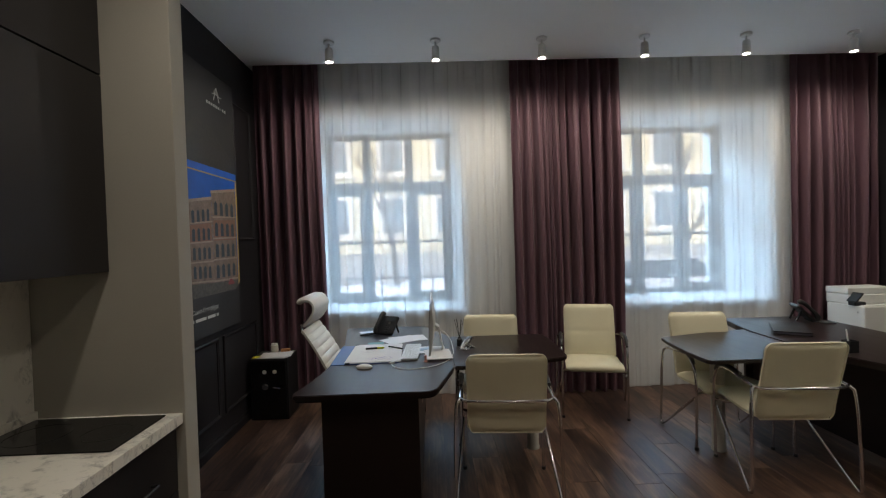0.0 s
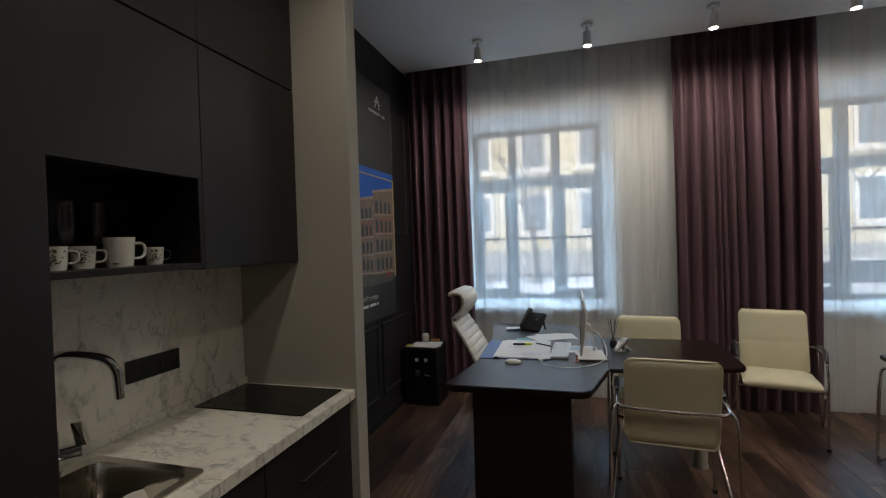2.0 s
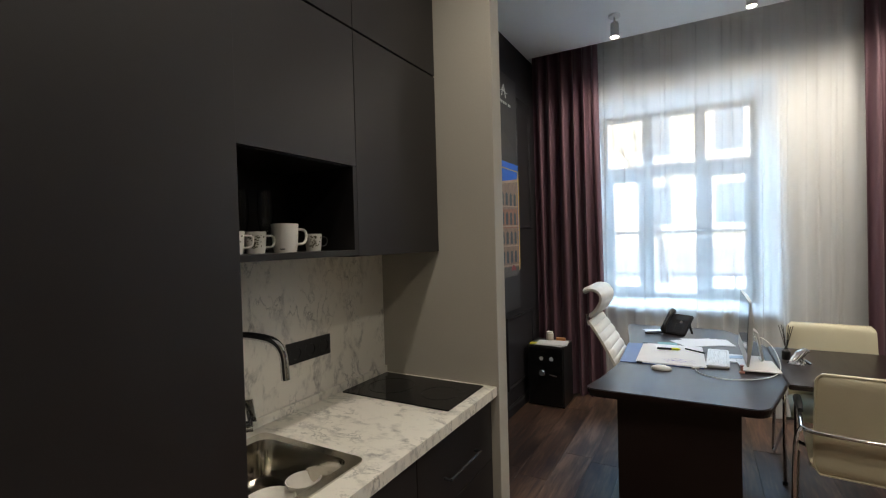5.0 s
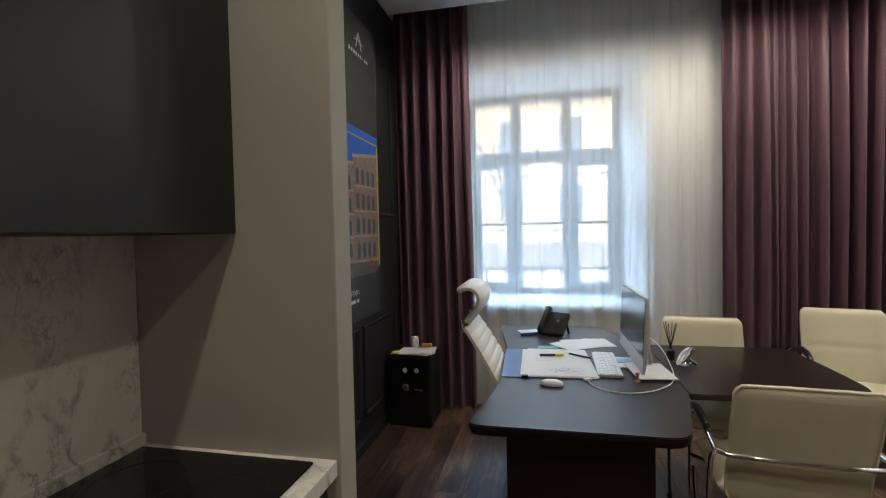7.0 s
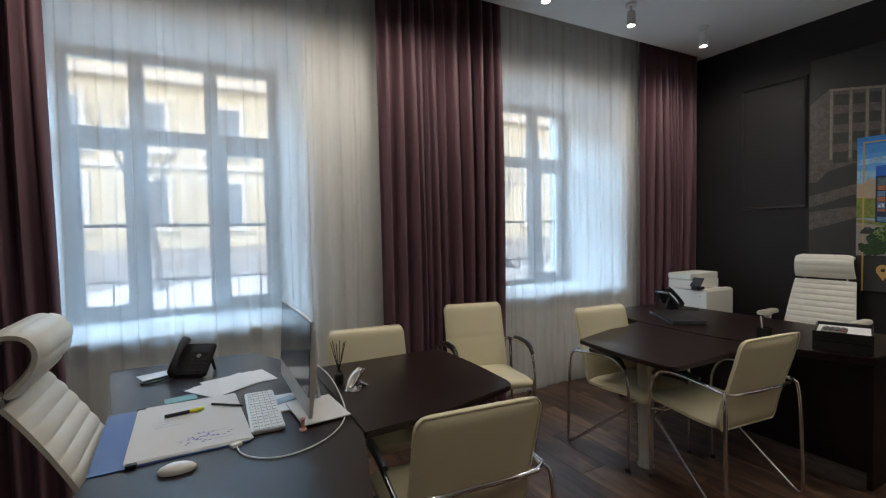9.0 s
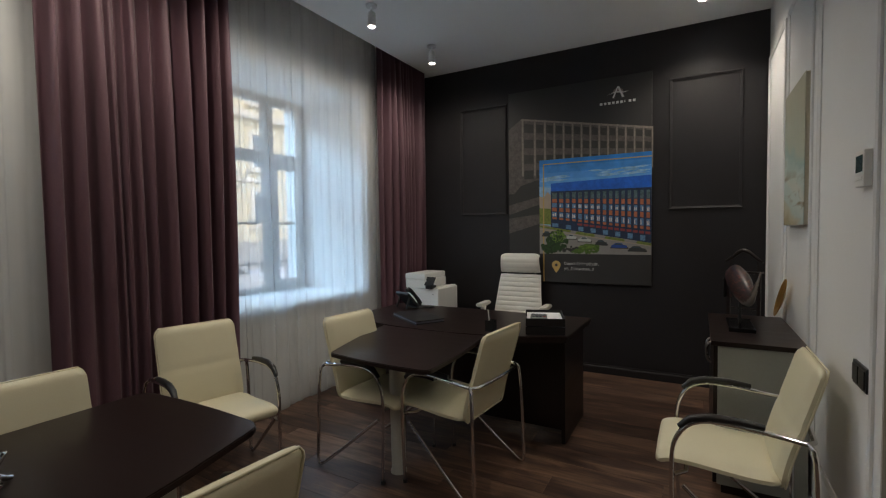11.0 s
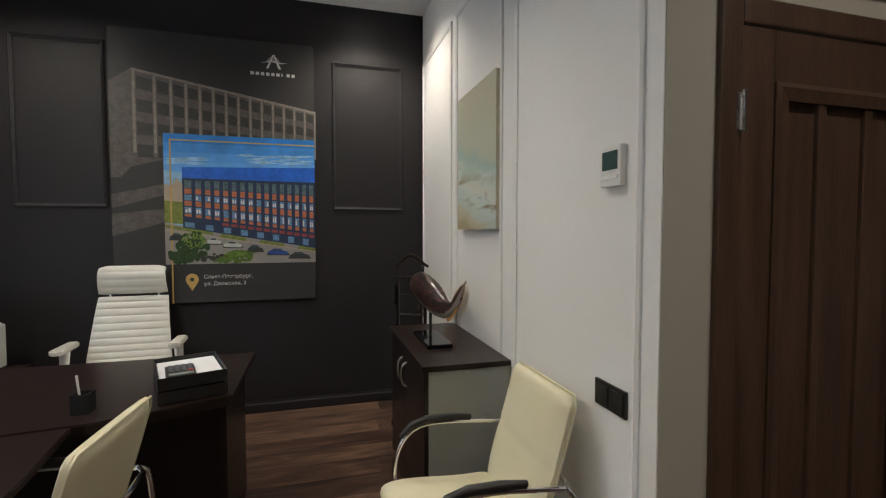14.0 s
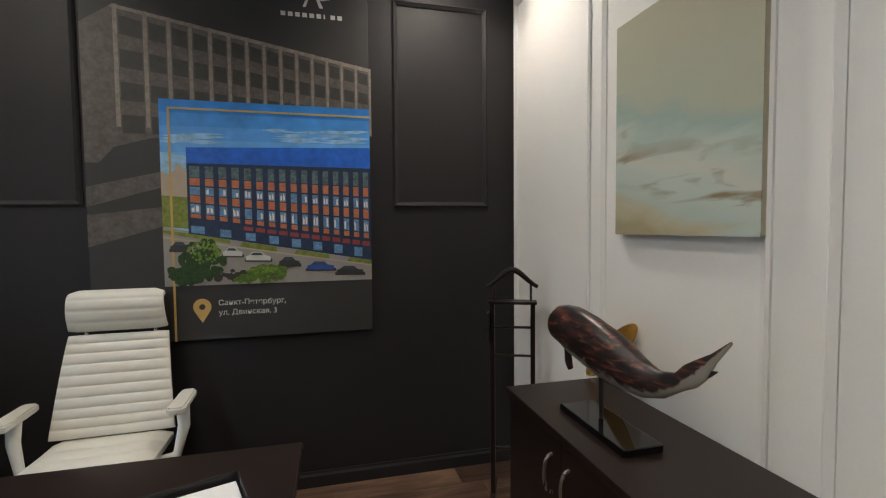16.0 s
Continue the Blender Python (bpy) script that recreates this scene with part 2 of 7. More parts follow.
def part(name, bm, mat, parent=None, label=""):
    me = bpy.data.meshes.new(name)
    bm.normal_update()
    bm.to_mesh(me)
    bm.free()
    me.materials.append(mat)
    o = new(name, me)
    if parent is not None:
        o.parent = parent
    if label:
        tagged(o, label)
    return o


def smooth(o, angle=40):
    me = o.data
    me.polygons.foreach_set("use_smooth", [True] * len(me.polygons))
    me.set_sharp_from_angle(angle=radians(angle))
    return o


def empty(name, m, label, category, group="", kind=""):
    o = new(name)
    o.matrix_world = m
    return tagged(o, label, category, group, kind)


def box(x0, y0, z0, x1, y1, z1, bevel=0.0, seg=2, bm=None):
    b = bmesh.new()
    bmesh.ops.create_cube(b, size=1)
    for v in b.verts:
        v.co = Vector(((x0 + x1) / 2 + v.co.x * (x1 - x0), (y0 + y1) / 2 + v.co.y * (y1 - y0), (z0 + z1) / 2 + v.co.z * (z1 - z0)))
    if bevel:
        bmesh.ops.bevel(b, geom=b.edges[:], offset=bevel, segments=seg, profile=0.6, affect="EDGES")
    if bm is None:
        return b
    return merge(bm, b)


def merge(bm, other, m=None):
    """Adds other's geometry to bm, moved by m."""
    vs = [bm.verts.new((m @ v.co) if m is not None else v.co) for v in other.verts]
    other.verts.index_update()
    for f in other.faces:
        try:
            bm.faces.new([vs[v.index] for v in f.verts])
        except ValueError:
            pass
    other.free()
    return bm


def tube(points, radius, sides=10, closed=False, bm=None, smooth_steps=0):
    """A round tube along points, corners softened."""
    pts = [Vector(q) for q in points]
    for _ in range(smooth_steps):
        nxt = []
        n = len(pts)
        for i in range(n if closed else n - 1):
            a, c = pts[i], pts[(i + 1) % n]
            nxt += [a.lerp(c, 0.25), a.lerp(c, 0.75)]
        pts = nxt if closed else [pts[0]] + nxt + [pts[-1]]
    b = bm or bmesh.new()
    rings = []
    n = len(pts)
    up = None
    for i in range(n):
        if closed:
            d = (pts[(i + 1) % n] - pts[i - 1]).normalized()
        else:
            d = (pts[min(i + 1, n - 1)] - pts[max(i - 1, 0)]).normalized()
        if up is None:
            up = d.orthogonal().normalized()
        up = (up - d * up.dot(d)).normalized()
        side = d.cross(up)
        r = radius[i] if isinstance(radius, (list, tuple)) else radius
        rings.append([b.verts.new(pts[i] + (up * math.cos(2 * math.pi * k / sides) + side * math.sin(2 * math.pi * k / sides)) * r) for k in range(sides)])
    for i in range(n if closed else n - 1):
        a, c = rings[i], rings[(i + 1) % n]
        for k in range(sides):
            b.faces.new((a[k], a[(k + 1) % sides], c[(k + 1) % sides], c[k]))
    if not closed:
        b.faces.new(rings[0][::-1])
        b.faces.new(rings[-1])
    bmesh.ops.recalc_face_normals(b, faces=b.faces[:])
    return b


def lathe(profile, sides=24, bm=None, m=None):
    """A turned body from (radius, height) pairs round the z axis."""
    b = bmesh.new()
    rings = []
    for r, z in profile:
        if r < 1e-5:
            rings.append([b.verts.new((0, 0, z))])
        else:
            rings.append([b.verts.new((r * math.cos(2 * math.pi * k / sides), r * math.sin(2 * math.pi * k / sides), z)) for k in range(sides)])
    for a, c in zip(rings, rings[1:]):
        for k in range(sides):
            j = (k + 1) % sides
            if len(a) == 1 and len(c) > 1:
                b.faces.new((a[0], c[j], c[k]))
            elif len(c) == 1 and len(a) > 1:
                b.faces.new((a[k], a[j], c[0]))
            elif len(a) > 1:
                b.faces.new((a[k], a[j], c[j], c[k]))
    bmesh.ops.recalc_face_normals(b, faces=b.faces[:])
    if bm is not None:
        return merge(bm, b, m)
    if m is not None:
        b.transform(m)
    return b


def slab(outline, z0, z1, bevel=0.0):
    """A flat plate with the given outline."""
    b = bmesh.new()
    vs = [b.verts.new((x, y, z0)) for x, y in outline]
    f = b.faces.new(vs)
    r = bmesh.ops.extrude_face_region(b, geom=[f])
    for g in r["geom"]:
        if isinstance(g, bmesh.types.BMVert):
            g.co.z = z1
    bmesh.ops.recalc_face_normals(b, faces=b.faces[:])
    if bevel:
        flat = [e for e in b.edges if abs(e.verts[0].co.z - e.verts[1].co.z) < 1e-6]
        bmesh.ops.bevel(b, geom=flat, offset=bevel, segments=2, affect="EDGES")
    return b


def rounded(corners, radius, steps=6):
    """Outline with rounded corners; radius one number or one a corner."""
    out = []
    n = len(corners)
    for i in range(n):
        r = radius[i] if isinstance(radius, (list, tuple)) else radius
        c = Vector(corners[i])
        a, d = Vector(corners[i - 1]), Vector(corners[(i + 1) % n])
        if r <= 0:
            out.append(tuple(c))
            continue
        pa, pd = c + (a - c).normalized() * r, c + (d - c).normalized() * r
        for k in range(steps + 1):
            s = k / steps
            out.append(tuple(pa.lerp(c, s).lerp(c.lerp(pd, s), s)))
    return out


def moulding_frame(y0, y1, z0, z1, w=0.028, d=0.014):
    """Picture-frame moulding in the plane x = 0, proud along +x; mitred stepped profile."""
    b = bmesh.new()
    prof = [(0, 0), (0, d * 0.6), (w * 0.3, d), (w * 0.55, d * 0.75), (w, d * 0.35), (w, 0)]
    rings = []
    for (cy, cz, sy, sz) in ((y0, z0, 1, 1), (y1, z0, -1, 1), (y1, z1, -1, -1), (y0, z1, 1, -1)):
        rings.append([b.verts.new((h, cy + sy * o, cz + sz * o)) for o, h in prof])
    for i in range(4):
        a, c = rings[i], rings[(i + 1) % 4]
        for k in range(len(prof) - 1):
            b.faces.new((a[k], a[k + 1], c[k + 1], c[k]))
    bmesh.ops.recalc_face_normals(b, faces=b.faces[:])
    return b


def structure(name, bm, mat, label, category):
    return tagged(part(name, bm, mat), label, category, kind="structure")


# ---- the room ----
WX, EX, SY, NY = -1.68, 4.46, -1.60, 4.62
DOOR_X, CORNER_Y = 1.662, 1.11
KX = -1.55
fl = box(WX - 0.1, SY - 0.1, -0.12, 1.82, NY + 0.1, -0.006)
box(1.82, 0.95, -0.12, EX + 0.1, NY + 0.1, -0.006, bm=fl)
floor = structure("floor", fl, M_JOINT, "dark walnut laminate plank floor", "floor")
# the ceiling stops short of the window wall and leaves a slot for the curtains
SLOT_Y, SLOT_H = 4.365, 0.15
cl = box(WX - 0.2, SY - 0.2, CEIL, EX + 0.2, SLOT_Y, CEIL + SLOT_H)
box(WX - 0.2, SLOT_Y - 0.1, CEIL + SLOT_H + 0.001, EX + 0.2, NY + 1.1, CEIL + SLOT_H + 0.15, bm=cl)
for x0, x1 in ((WX - 0.2, WX), (EX, EX + 0.2)):
    box(x0, SLOT_Y + 0.001, CEIL + 0.001, x1, NY - 0.001, CEIL + SLOT_H, bm=cl)
structure("ceiling", cl, M_CEIL, "smooth white painted ceiling with a curtain slot", "ceiling")
structure("wall_west", box(WX - 0.2, 1.86, 0, WX, NY, CEIL), M_WALL_DARK, "anthracite painted wall with panel mouldings", "wall")
structure("wall_east", box(EX, CORNER_Y - 0.2, 0, EX + 0.2, NY, CEIL), M_WALL_DARK, "anthracite painted wall with panel mouldings", "wall")
structure("wall_white", box(DOOR_X + 0.003, CORNER_Y - 0.16, 0, EX, CORNER_Y, CEIL), M_WALL_WHITE, "white painted wall with panel mouldings", "wall")
structure("wall_stub", box(WX - 0.2, 1.77, 0, -0.965, 1.86, CEIL, 0.004), M_WALL_GREY, "warm grey partition beside the kitchen", "wall")
structure("wall_kitchen", box(WX - 0.2, SY, 0, KX, 1.77, CEIL), M_WALL_GREY, "warm grey wall behind the kitchen", "wall")
structure("wall_south", box(WX - 0.2, SY - 0.2, 0, DOOR_X + 0.2, SY, CEIL), M_WALL_GREY, "warm grey painted wall", "wall")
# wall with the door: opening y 0.02 to 0.81
DY0, DY1, DZ = 0.04, 0.868, 2.012
wd = box(DOOR_X, SY, 0, DOOR_X + 0.16, DY0, CEIL)
box(DOOR_X, DY1, 0, DOOR_X + 0.16, CORNER_Y - 0.003, CEIL, bm=wd)
box(DOOR_X, DY0, DZ, DOOR_X + 0.16, DY1, CEIL, bm=wd)
structure("wall_door", wd, M_WALL_GREY, "warm grey painted wall round the door", "wall")

# window wall with two splayed deep openings
WIN = ((-1.175, 0.235), (1.99, 3.40))
WZ0, WZ1, WY = 0.85, 2.78, 5.324
wn_bm = bmesh.new()
OUT_Y = 5.62
edges_in = []
for a, c in WIN:
    edges_in.append((a - 0.075, c + 0.075, a, c))
prev_in, prev_out = WX - 0.2, WX - 0.2


def prism(bm, quad, z0, z1):
    lo = [bm.verts.new((x, y, z0)) for x, y in quad]
    hi = [bm.verts.new((x, y, z1)) for x, y in quad]
    n = len(quad)
    bm.faces.new(lo[::-1])
    bm.faces.new(hi)
    for i in range(n):
        bm.faces.new((lo[i], lo[(i + 1) % n], hi[(i + 1) % n], hi[i]))


for ai, ci, ao, co in edges_in + [(EX + 0.2, 0, EX + 0.2, 0)]:
    prism(wn_bm, [(prev_in, NY), (ai, NY), (ao, WY), (ao, OUT_Y), (prev_out, OUT_Y), (prev_out, WY)], 0, CEIL + SLOT_H)
    prev_in, prev_out = ci, co
for ai, ci, ao, co in edges_in:
    prism(wn_bm, [(ai, NY), (ci, NY), (co, WY), (co, OUT_Y), (ao, OUT_Y), (ao, WY)], 0, WZ0 - 0.02)
    prism(wn_bm, [(ai, NY), (ci, NY), (co, WY), (co, OUT_Y), (ao, OUT_Y), (ao, WY)], WZ1, CEIL + SLOT_H)
bmesh.ops.recalc_face_normals(wn_bm, faces=wn_bm.faces[:])
structure("wall_north", wn_bm, M_WALL_WHITE, "thick white wall with two deep window openings", "wall")


def window(index, x0, x1):
    w = empty("window_%d" % index, pose(x0, WY, WZ0), "tall brown-framed double casement window with a transom", "window", kind="structure")
    W, Hh = x1 - x0, WZ1 - WZ0
    f = bmesh.new()
    t = 0.055
    box(0, 0, 0, W, 0.08, t, 0.006, bm=f)
    box(0, 0, Hh - t, W, 0.08, Hh, 0.006, bm=f)
    box(0, 0, t, t, 0.08, Hh - t, 0.006, bm=f)
    box(W - t, 0, t, W, 0.08, Hh - t, 0.006, bm=f)
    m1, m2 = 0.452, 0.935
    zt = 1.33
    for mx in (m1, m2):
        box(mx - 0.046, -0.012, t, mx + 0.046, 0.08, Hh - t, 0.008, bm=f)
    for a, c in ((t, m1 - 0.046), (m1 + 0.046, m2 - 0.046), (m2 + 0.046, W - t)):
        box(a, -0.006, zt - 0.052, c, 0.08, zt + 0.052, 0.008, bm=f)
    part("window_frame", f, M_FRAME, w)
    spans = ((t, m1 - 0.046, True), (m1 + 0.046, m2 - 0.046, False), (m2 + 0.046, W - t, True))
    for a, c, opens in spans:
        g = bmesh.new()
        if opens:
            s = 0.05
            z0, z1 = t, zt - 0.052
            box(a, -0.004, z0, c, 0.06, z0 + 0.06, 0.006, bm=g)
            box(a, -0.004, z1 - s, c, 0.06, z1, 0.006, bm=g)
            box(a, -0.004, z0 + 0.06, a + s, 0.06, z1 - s, 0.006, bm=g)
            box(c - s, -0.004, z0 + 0.06, c, 0.06, z1 - s, 0.006, bm=g)
            part("sash", g, M_FRAME, w)
        else:
            g.free()
        p = part("pane", box(a, 0.034, t, c, 0.040, zt - 0.052), M_GLASS, w)
        p.visible_shadow = False
        p = part("pane", box(a, 0.034, zt + 0.052, c, 0.040, Hh - t), M_GLASS, w)
        p.visible_shadow = False
        part("glazing_bar", box(a, 0.125, 0.675, c, 0.15, 0.70, 0.003), M_FRAME, w)
    part("window_sill", box(-0.06, -0.74, -0.035, W + 0.06, 0.0, 0.0, 0.008), M_SILL, w, "white window sill board")
    return w


for i, (a, c) in enumerate(WIN):
    window(i + 1, a, c)


# ---- curtains ----
def curtain_mesh(x0, x1, y, z0, z1, pitch, depth, rows=10, seed=1, overlap=0.05):
    """Cloth in uneven vertical folds; a high overlap lets some folds lap over their neighbours."""
    rnd = random.Random(seed)
    b = bmesh.new()
    edges = [x0]
    while edges[-1] < x1 - 0.6 * pitch:
        edges.append(edges[-1] + pitch * rnd.uniform(0.45, 1.75))
    k = (x1 - x0) / (edges[-1] - x0)
    edges = [x0 + (e - x0) * k for e in edges]
    folds = [(a, c - a, rnd.uniform(0.5, 1.0), rnd.uniform(0.2, 1.0) * overlap, rnd.uniform(0, 6.3), rnd.uniform(-0.35, 0.35)) for a, c in zip(edges, edges[1:])]
    grid = []
    for r in range(rows + 1):
        v = r / rows
        row = []
        for j, (a, w, am, ov, ph, sk) in enumerate(folds):
            for i in range(14 + (j == len(folds) - 1)):
                f = i / 14
                g = f + sk * f * (1 - f) * math.sin(1.8 * v + ph)
                s = math.sin(2 * math.pi * g)
                soft = 0.65 + 0.35 * math.sin(math.pi * min(1.0, 0.15 + v)) + 0.12 * math.sin(5 * v + ph)
                size = depth * am * min(1.3, w / pitch)
                yy = y + size * s * soft + 0.010 * math.sin(7 * a + 3 * v) + 0.15 * size * math.sin(4 * math.pi * f + ph) * math.sin(3 * v)
                xx = a + w * f - ov * w * math.sin(4 * math.pi * f) + 0.010 * math.sin(3.1 * v + seed) + 0.006 * math.sin(6 * v + ph) * math.sin(math.pi * f)
                row.append(b.verts.new((xx, yy, z1 + (z0 - z1) * v)))
        grid.append(row)
    for lo, hi in zip(grid[1:], grid):
        for i in range(len(lo) - 1):
            b.faces.new((hi[i], lo[i], lo[i + 1], hi[i + 1]))
    return b


def curtain(name, x0, x1, y, pitch, depth, mat, label, seed, z0=0.012, overlap=0.05):
    o = smooth(part(name, curtain_mesh(x0, x1, y, z0, CEIL + SLOT_H - 0.012, pitch, depth, 14, seed, overlap), mat), 80)
    o.parent = None
    return tagged(o, label, "curtain", "curtains along the window wall")


curtain("curtain", WX + 0.02, -1.035, 4.47, 0.080, 0.058, M_CURTAIN, "floor-length plum velvet curtain in deep folds beside the safe", 11)
curtain("curtain", 0.80, 1.88, 4.47, 0.080, 0.058, M_CURTAIN, "wide floor-length plum velvet curtain between the two windows", 12)
curtain("curtain", 3.575, EX - 0.02, 4.47, 0.080, 0.058, M_CURTAIN, "floor-length plum velvet curtain in the corner behind the printer", 13)
for n, (a, c) in enumerate(((-1.10, 0.88), (1.80, 3.64))):
    curtain("sheer_curtain", a, c, 4.555, 0.13, 0.017, M_SHEER, "white translucent floor-length voile curtain before the window", 21 + n, 0.012, 0.12)


# ---- floor planks ----
def plank_mesh(w, l):
    b = box(-w / 2 + 0.0008, -l / 2 + 0.0008, -0.006, w / 2 - 0.0008, l / 2 - 0.0008, 0.0)
    return b


PW, PL = 0.192, 1.28
plank_me = None
rnd = random.Random(5)
px = WX
while px < EX - 0.01:
    w = min(PW, EX - px)
    py = SY - rnd.uniform(0.1, PL - 0.1)
    while py < NY:
        y0, y1 = max(py, SY), min(py + PL, NY)
        py += PL
        cx = px + w / 2
        if cx > DOOR_X + 0.1:
            y0 = max(y0, CORNER_Y - 0.05)
        if y1 - y0 < 0.02 or (cx > DOOR_X + 0.1 and y1 < CORNER_Y) or (cx < -1.6 and y1 < 1.8):
            continue
        if abs(w - PW) < 1e-6 and abs(y1 - y0 - PL) < 1e-6:
            if plank_me is None:
                o = part("plank", plank_mesh(PW, PL), M_PLANK, floor)
                plank_me = o.data
            else:
                o = new("plank", plank_me)
                o.parent = floor
        else:
            o = part("plank", plank_mesh(w, y1 - y0), M_PLANK, floor)
        o.location = (cx, (y0 + y1) / 2, rnd.uniform(-0.0004, 0.0002))
    px += PW

# ---- skirting, mouldings ----
def skirting(x0, y0, x1, y1, mat, label, h=0.09, t=0.016):
    d = Vector((x1 - x0, y1 - y0, 0))
    L = d.length
    b = bmesh.new()
    prof = [(0, 0), (t, 0), (t, h - 0.025), (t * 0.6, h - 0.012), (t * 0.55, h), (0, h)]
    a = [b.verts.new((0, q, z)) for q, z in prof]
    c = [b.verts.new((L, q, z)) for q, z in prof]
    for i in range(len(prof)):
        j = (i + 1) % len(prof)
        b.faces.new((a[i], a[j], c[j], c[i]))
    b.faces.new(a[::-1])
    b.faces.new(c)
    bmesh.ops.recalc_face_normals(b, faces=b.faces[:])
    o = structure("baseboard", b, mat, label, "baseboard")
    o.matrix_world = Matrix.Translation((x0, y0, 0.0005)) @ Matrix.Rotation(math.atan2(d.y, d.x), 4, "Z")
    return o


skirting(EX, CORNER_Y, EX, NY, M_WALL_DARK, "anthracite painted skirting board")
skirting(WX, NY, WX, 1.86, M_WALL_DARK, "anthracite painted skirting board")
skirting(EX - 0.017, CORNER_Y, DOOR_X + 0.004, CORNER_Y, M_WALL_WHITE, "white painted skirting board") .matrix_world = Matrix.Translation((DOOR_X + 0.004, CORNER_Y, 0.0005))


def wall_panel(m, w0, w1, z0, z1, mat, label):
    o = structure("trim", moulding_frame(w0, w1, z0, z1), mat, label, "moulding")
    o.matrix_world = m
    return o


E_FACE = Matrix.Translation((EX - 0.0005, 0, 0)) @ Matrix.Rotation(math.pi, 4, "Z")
for y0, y1 in ((3.420, 3.985), (1.287, 1.858)):
    wall_panel(E_FACE, -y1, -y0, 1.60, 2.78, M_WALL_DARK, "anthracite rectangular wall moulding")
W_FACE = Matrix.Translation((WX + 0.0005, 0, 0))
for y0, y1, z0, z1 in ((3.99, 4.36, 1.60, 2.78), (1.95, 2.50, 1.60, 2.78), (3.66, 4.36, 0.22, 0.84), (2.55, 3.58, 0.22, 0.84)):
    wall_panel(W_FACE, y0, y1, z0, z1, M_WALL_DARK, "anthracite rectangular wall moulding")
S_FACE = Matrix.Translation((0, CORNER_Y + 0.0005, 0)) @ Matrix.Rotation(math.pi / 2, 4, "Z")
for x0, x1 in ((3.60, 4.42), (2.74, 3.51), (1.735, 2.60)):
    wall_panel(S_FACE, -x1, -x0, 0.30, 2.82, M_WALL_WHITE, "white rectangular wall moulding")
D_FACE = Matrix.Translation((DOOR_X - 0.0005, 0, 0)) @ Matrix.Rotation(math.pi, 4, "Z")
wall_panel(D_FACE, -0.92, 0.05, 2.152, 2.95, M_WALL_GREY, "warm grey rectangular moulding above the door")

# ---- door ----
door = empty("door_1", pose(DOOR_X, (DY0 + DY1) / 2, 0), "closed walnut veneer door with recessed vertical panels", "door", kind="structure")
DW = (DY1 - DY0) / 2
b = bmesh.new()
box(-0.018, DW, 0, 0.17, DW + 0.072, DZ + 0.072, 0.006, bm=b)
box(-0.018, -DW - 0.072, 0, 0.17, -DW, DZ + 0.072, 0.006, bm=b)
box(-0.018, -DW, DZ, 0.17, DW, DZ + 0.072, 0.006, bm=b)
part("door_frame", b, M_DOOR, door)
b = bmesh.new()
T0, T1 = -0.010, 0.030
box(T0, DW - 0.125, 0.008, T1, DW - 0.003, DZ - 0.004, 0.003, bm=b)
box(T0, -DW + 0.003, 0.008, T1, -DW + 0.125, DZ - 0.004, 0.003, bm=b)
box(T0, -DW + 0.125, DZ - 0.15, T1, DW - 0.125, DZ - 0.004, 0.003, bm=b)
box(T0, -DW + 0.125, 0.008, T1, DW - 0.125, 0.20, 0.003, bm=b)
leaf = part("leaf", b, M_DOOR, door)
pw = (2 * DW - 0.25) / 3
b = moulding_frame(-DW + 0.125, DW - 0.125, 0.20, DZ - 0.15, 0.05, 0.012)
o = part("panel_moulding", b, M_DOOR, door)
o.matrix_basis = Matrix.Translation((T0 + 0.001, 0, 0)) @ Matrix.Rotation(math.pi, 4, "Z")
for i in range(3):
    y0 = -DW + 0.125 + i * pw
    part("panel", box(T0 + 0.016, y0 + 0.012, 0.20, T0 + 0.030, y0 + pw - 0.012, DZ - 0.15, 0.004), M_DOOR, door)
for i in (1, 2):
    y0 = -DW + 0.125 + i * pw
    part("mullion", box(T0 + 0.002, y0 - 0.016, 0.20, T0 + 0.030, y0 + 0.016, DZ - 0.15, 0.004), M_DOOR, door)
for hz in (0.25, 1.77):
    b = tube([(-0.022, DW, hz - 0.055), (-0.022, DW, hz + 0.055)], 0.009, 10)
    box(-0.0205, DW - 0.002, hz - 0.05, -0.012, DW + 0.018, hz + 0.05, bm=b)
    part("hinge", b, M_STEEL, door, "brushed steel hinge")
b = lathe([(0, 0), (0.026, 0), (0.026, 0.006), (0.012, 0.01), (0.010, 0.05), (0, 0.05)], 20, m=Matrix.Translation((T0, -DW + 0.065, 1.02)) @ Matrix.Rotation(-math.pi / 2, 4, "Y"))
tube([(T0 - 0.045, -DW + 0.065, 1.02), (T0 - 0.05, -DW + 0.10, 1.02), (T0 - 0.05, -DW + 0.19, 1.02)], 0.009, 10, bm=b, smooth_steps=2)
part("door_handle", b, M_STEEL, door, "brushed steel lever handle")
part("keyhole_plate", lathe([(0, 0), (0.026, 0), (0.026, 0.005), (0.010, 0.009), (0.006, 0.014), (0, 0.014)], 20, m=Matrix.Translation((T0, -DW + 0.065, 0.945)) @ Matrix.Rotation(-math.pi / 2, 4, "Y")), M_STEEL, door, "round steel lock plate")

# ---- kitchen ----
FRONT = -1.0


def cabinet_front(parent, name, x, y0, y1, z0, z1, label=""):
    return part(name, box(x - 0.018, y0 + 0.0015, z0 + 0.0015, x, y1 - 0.0015, z1 - 0.0015, 0.0012), M_KITCHEN, parent, label)


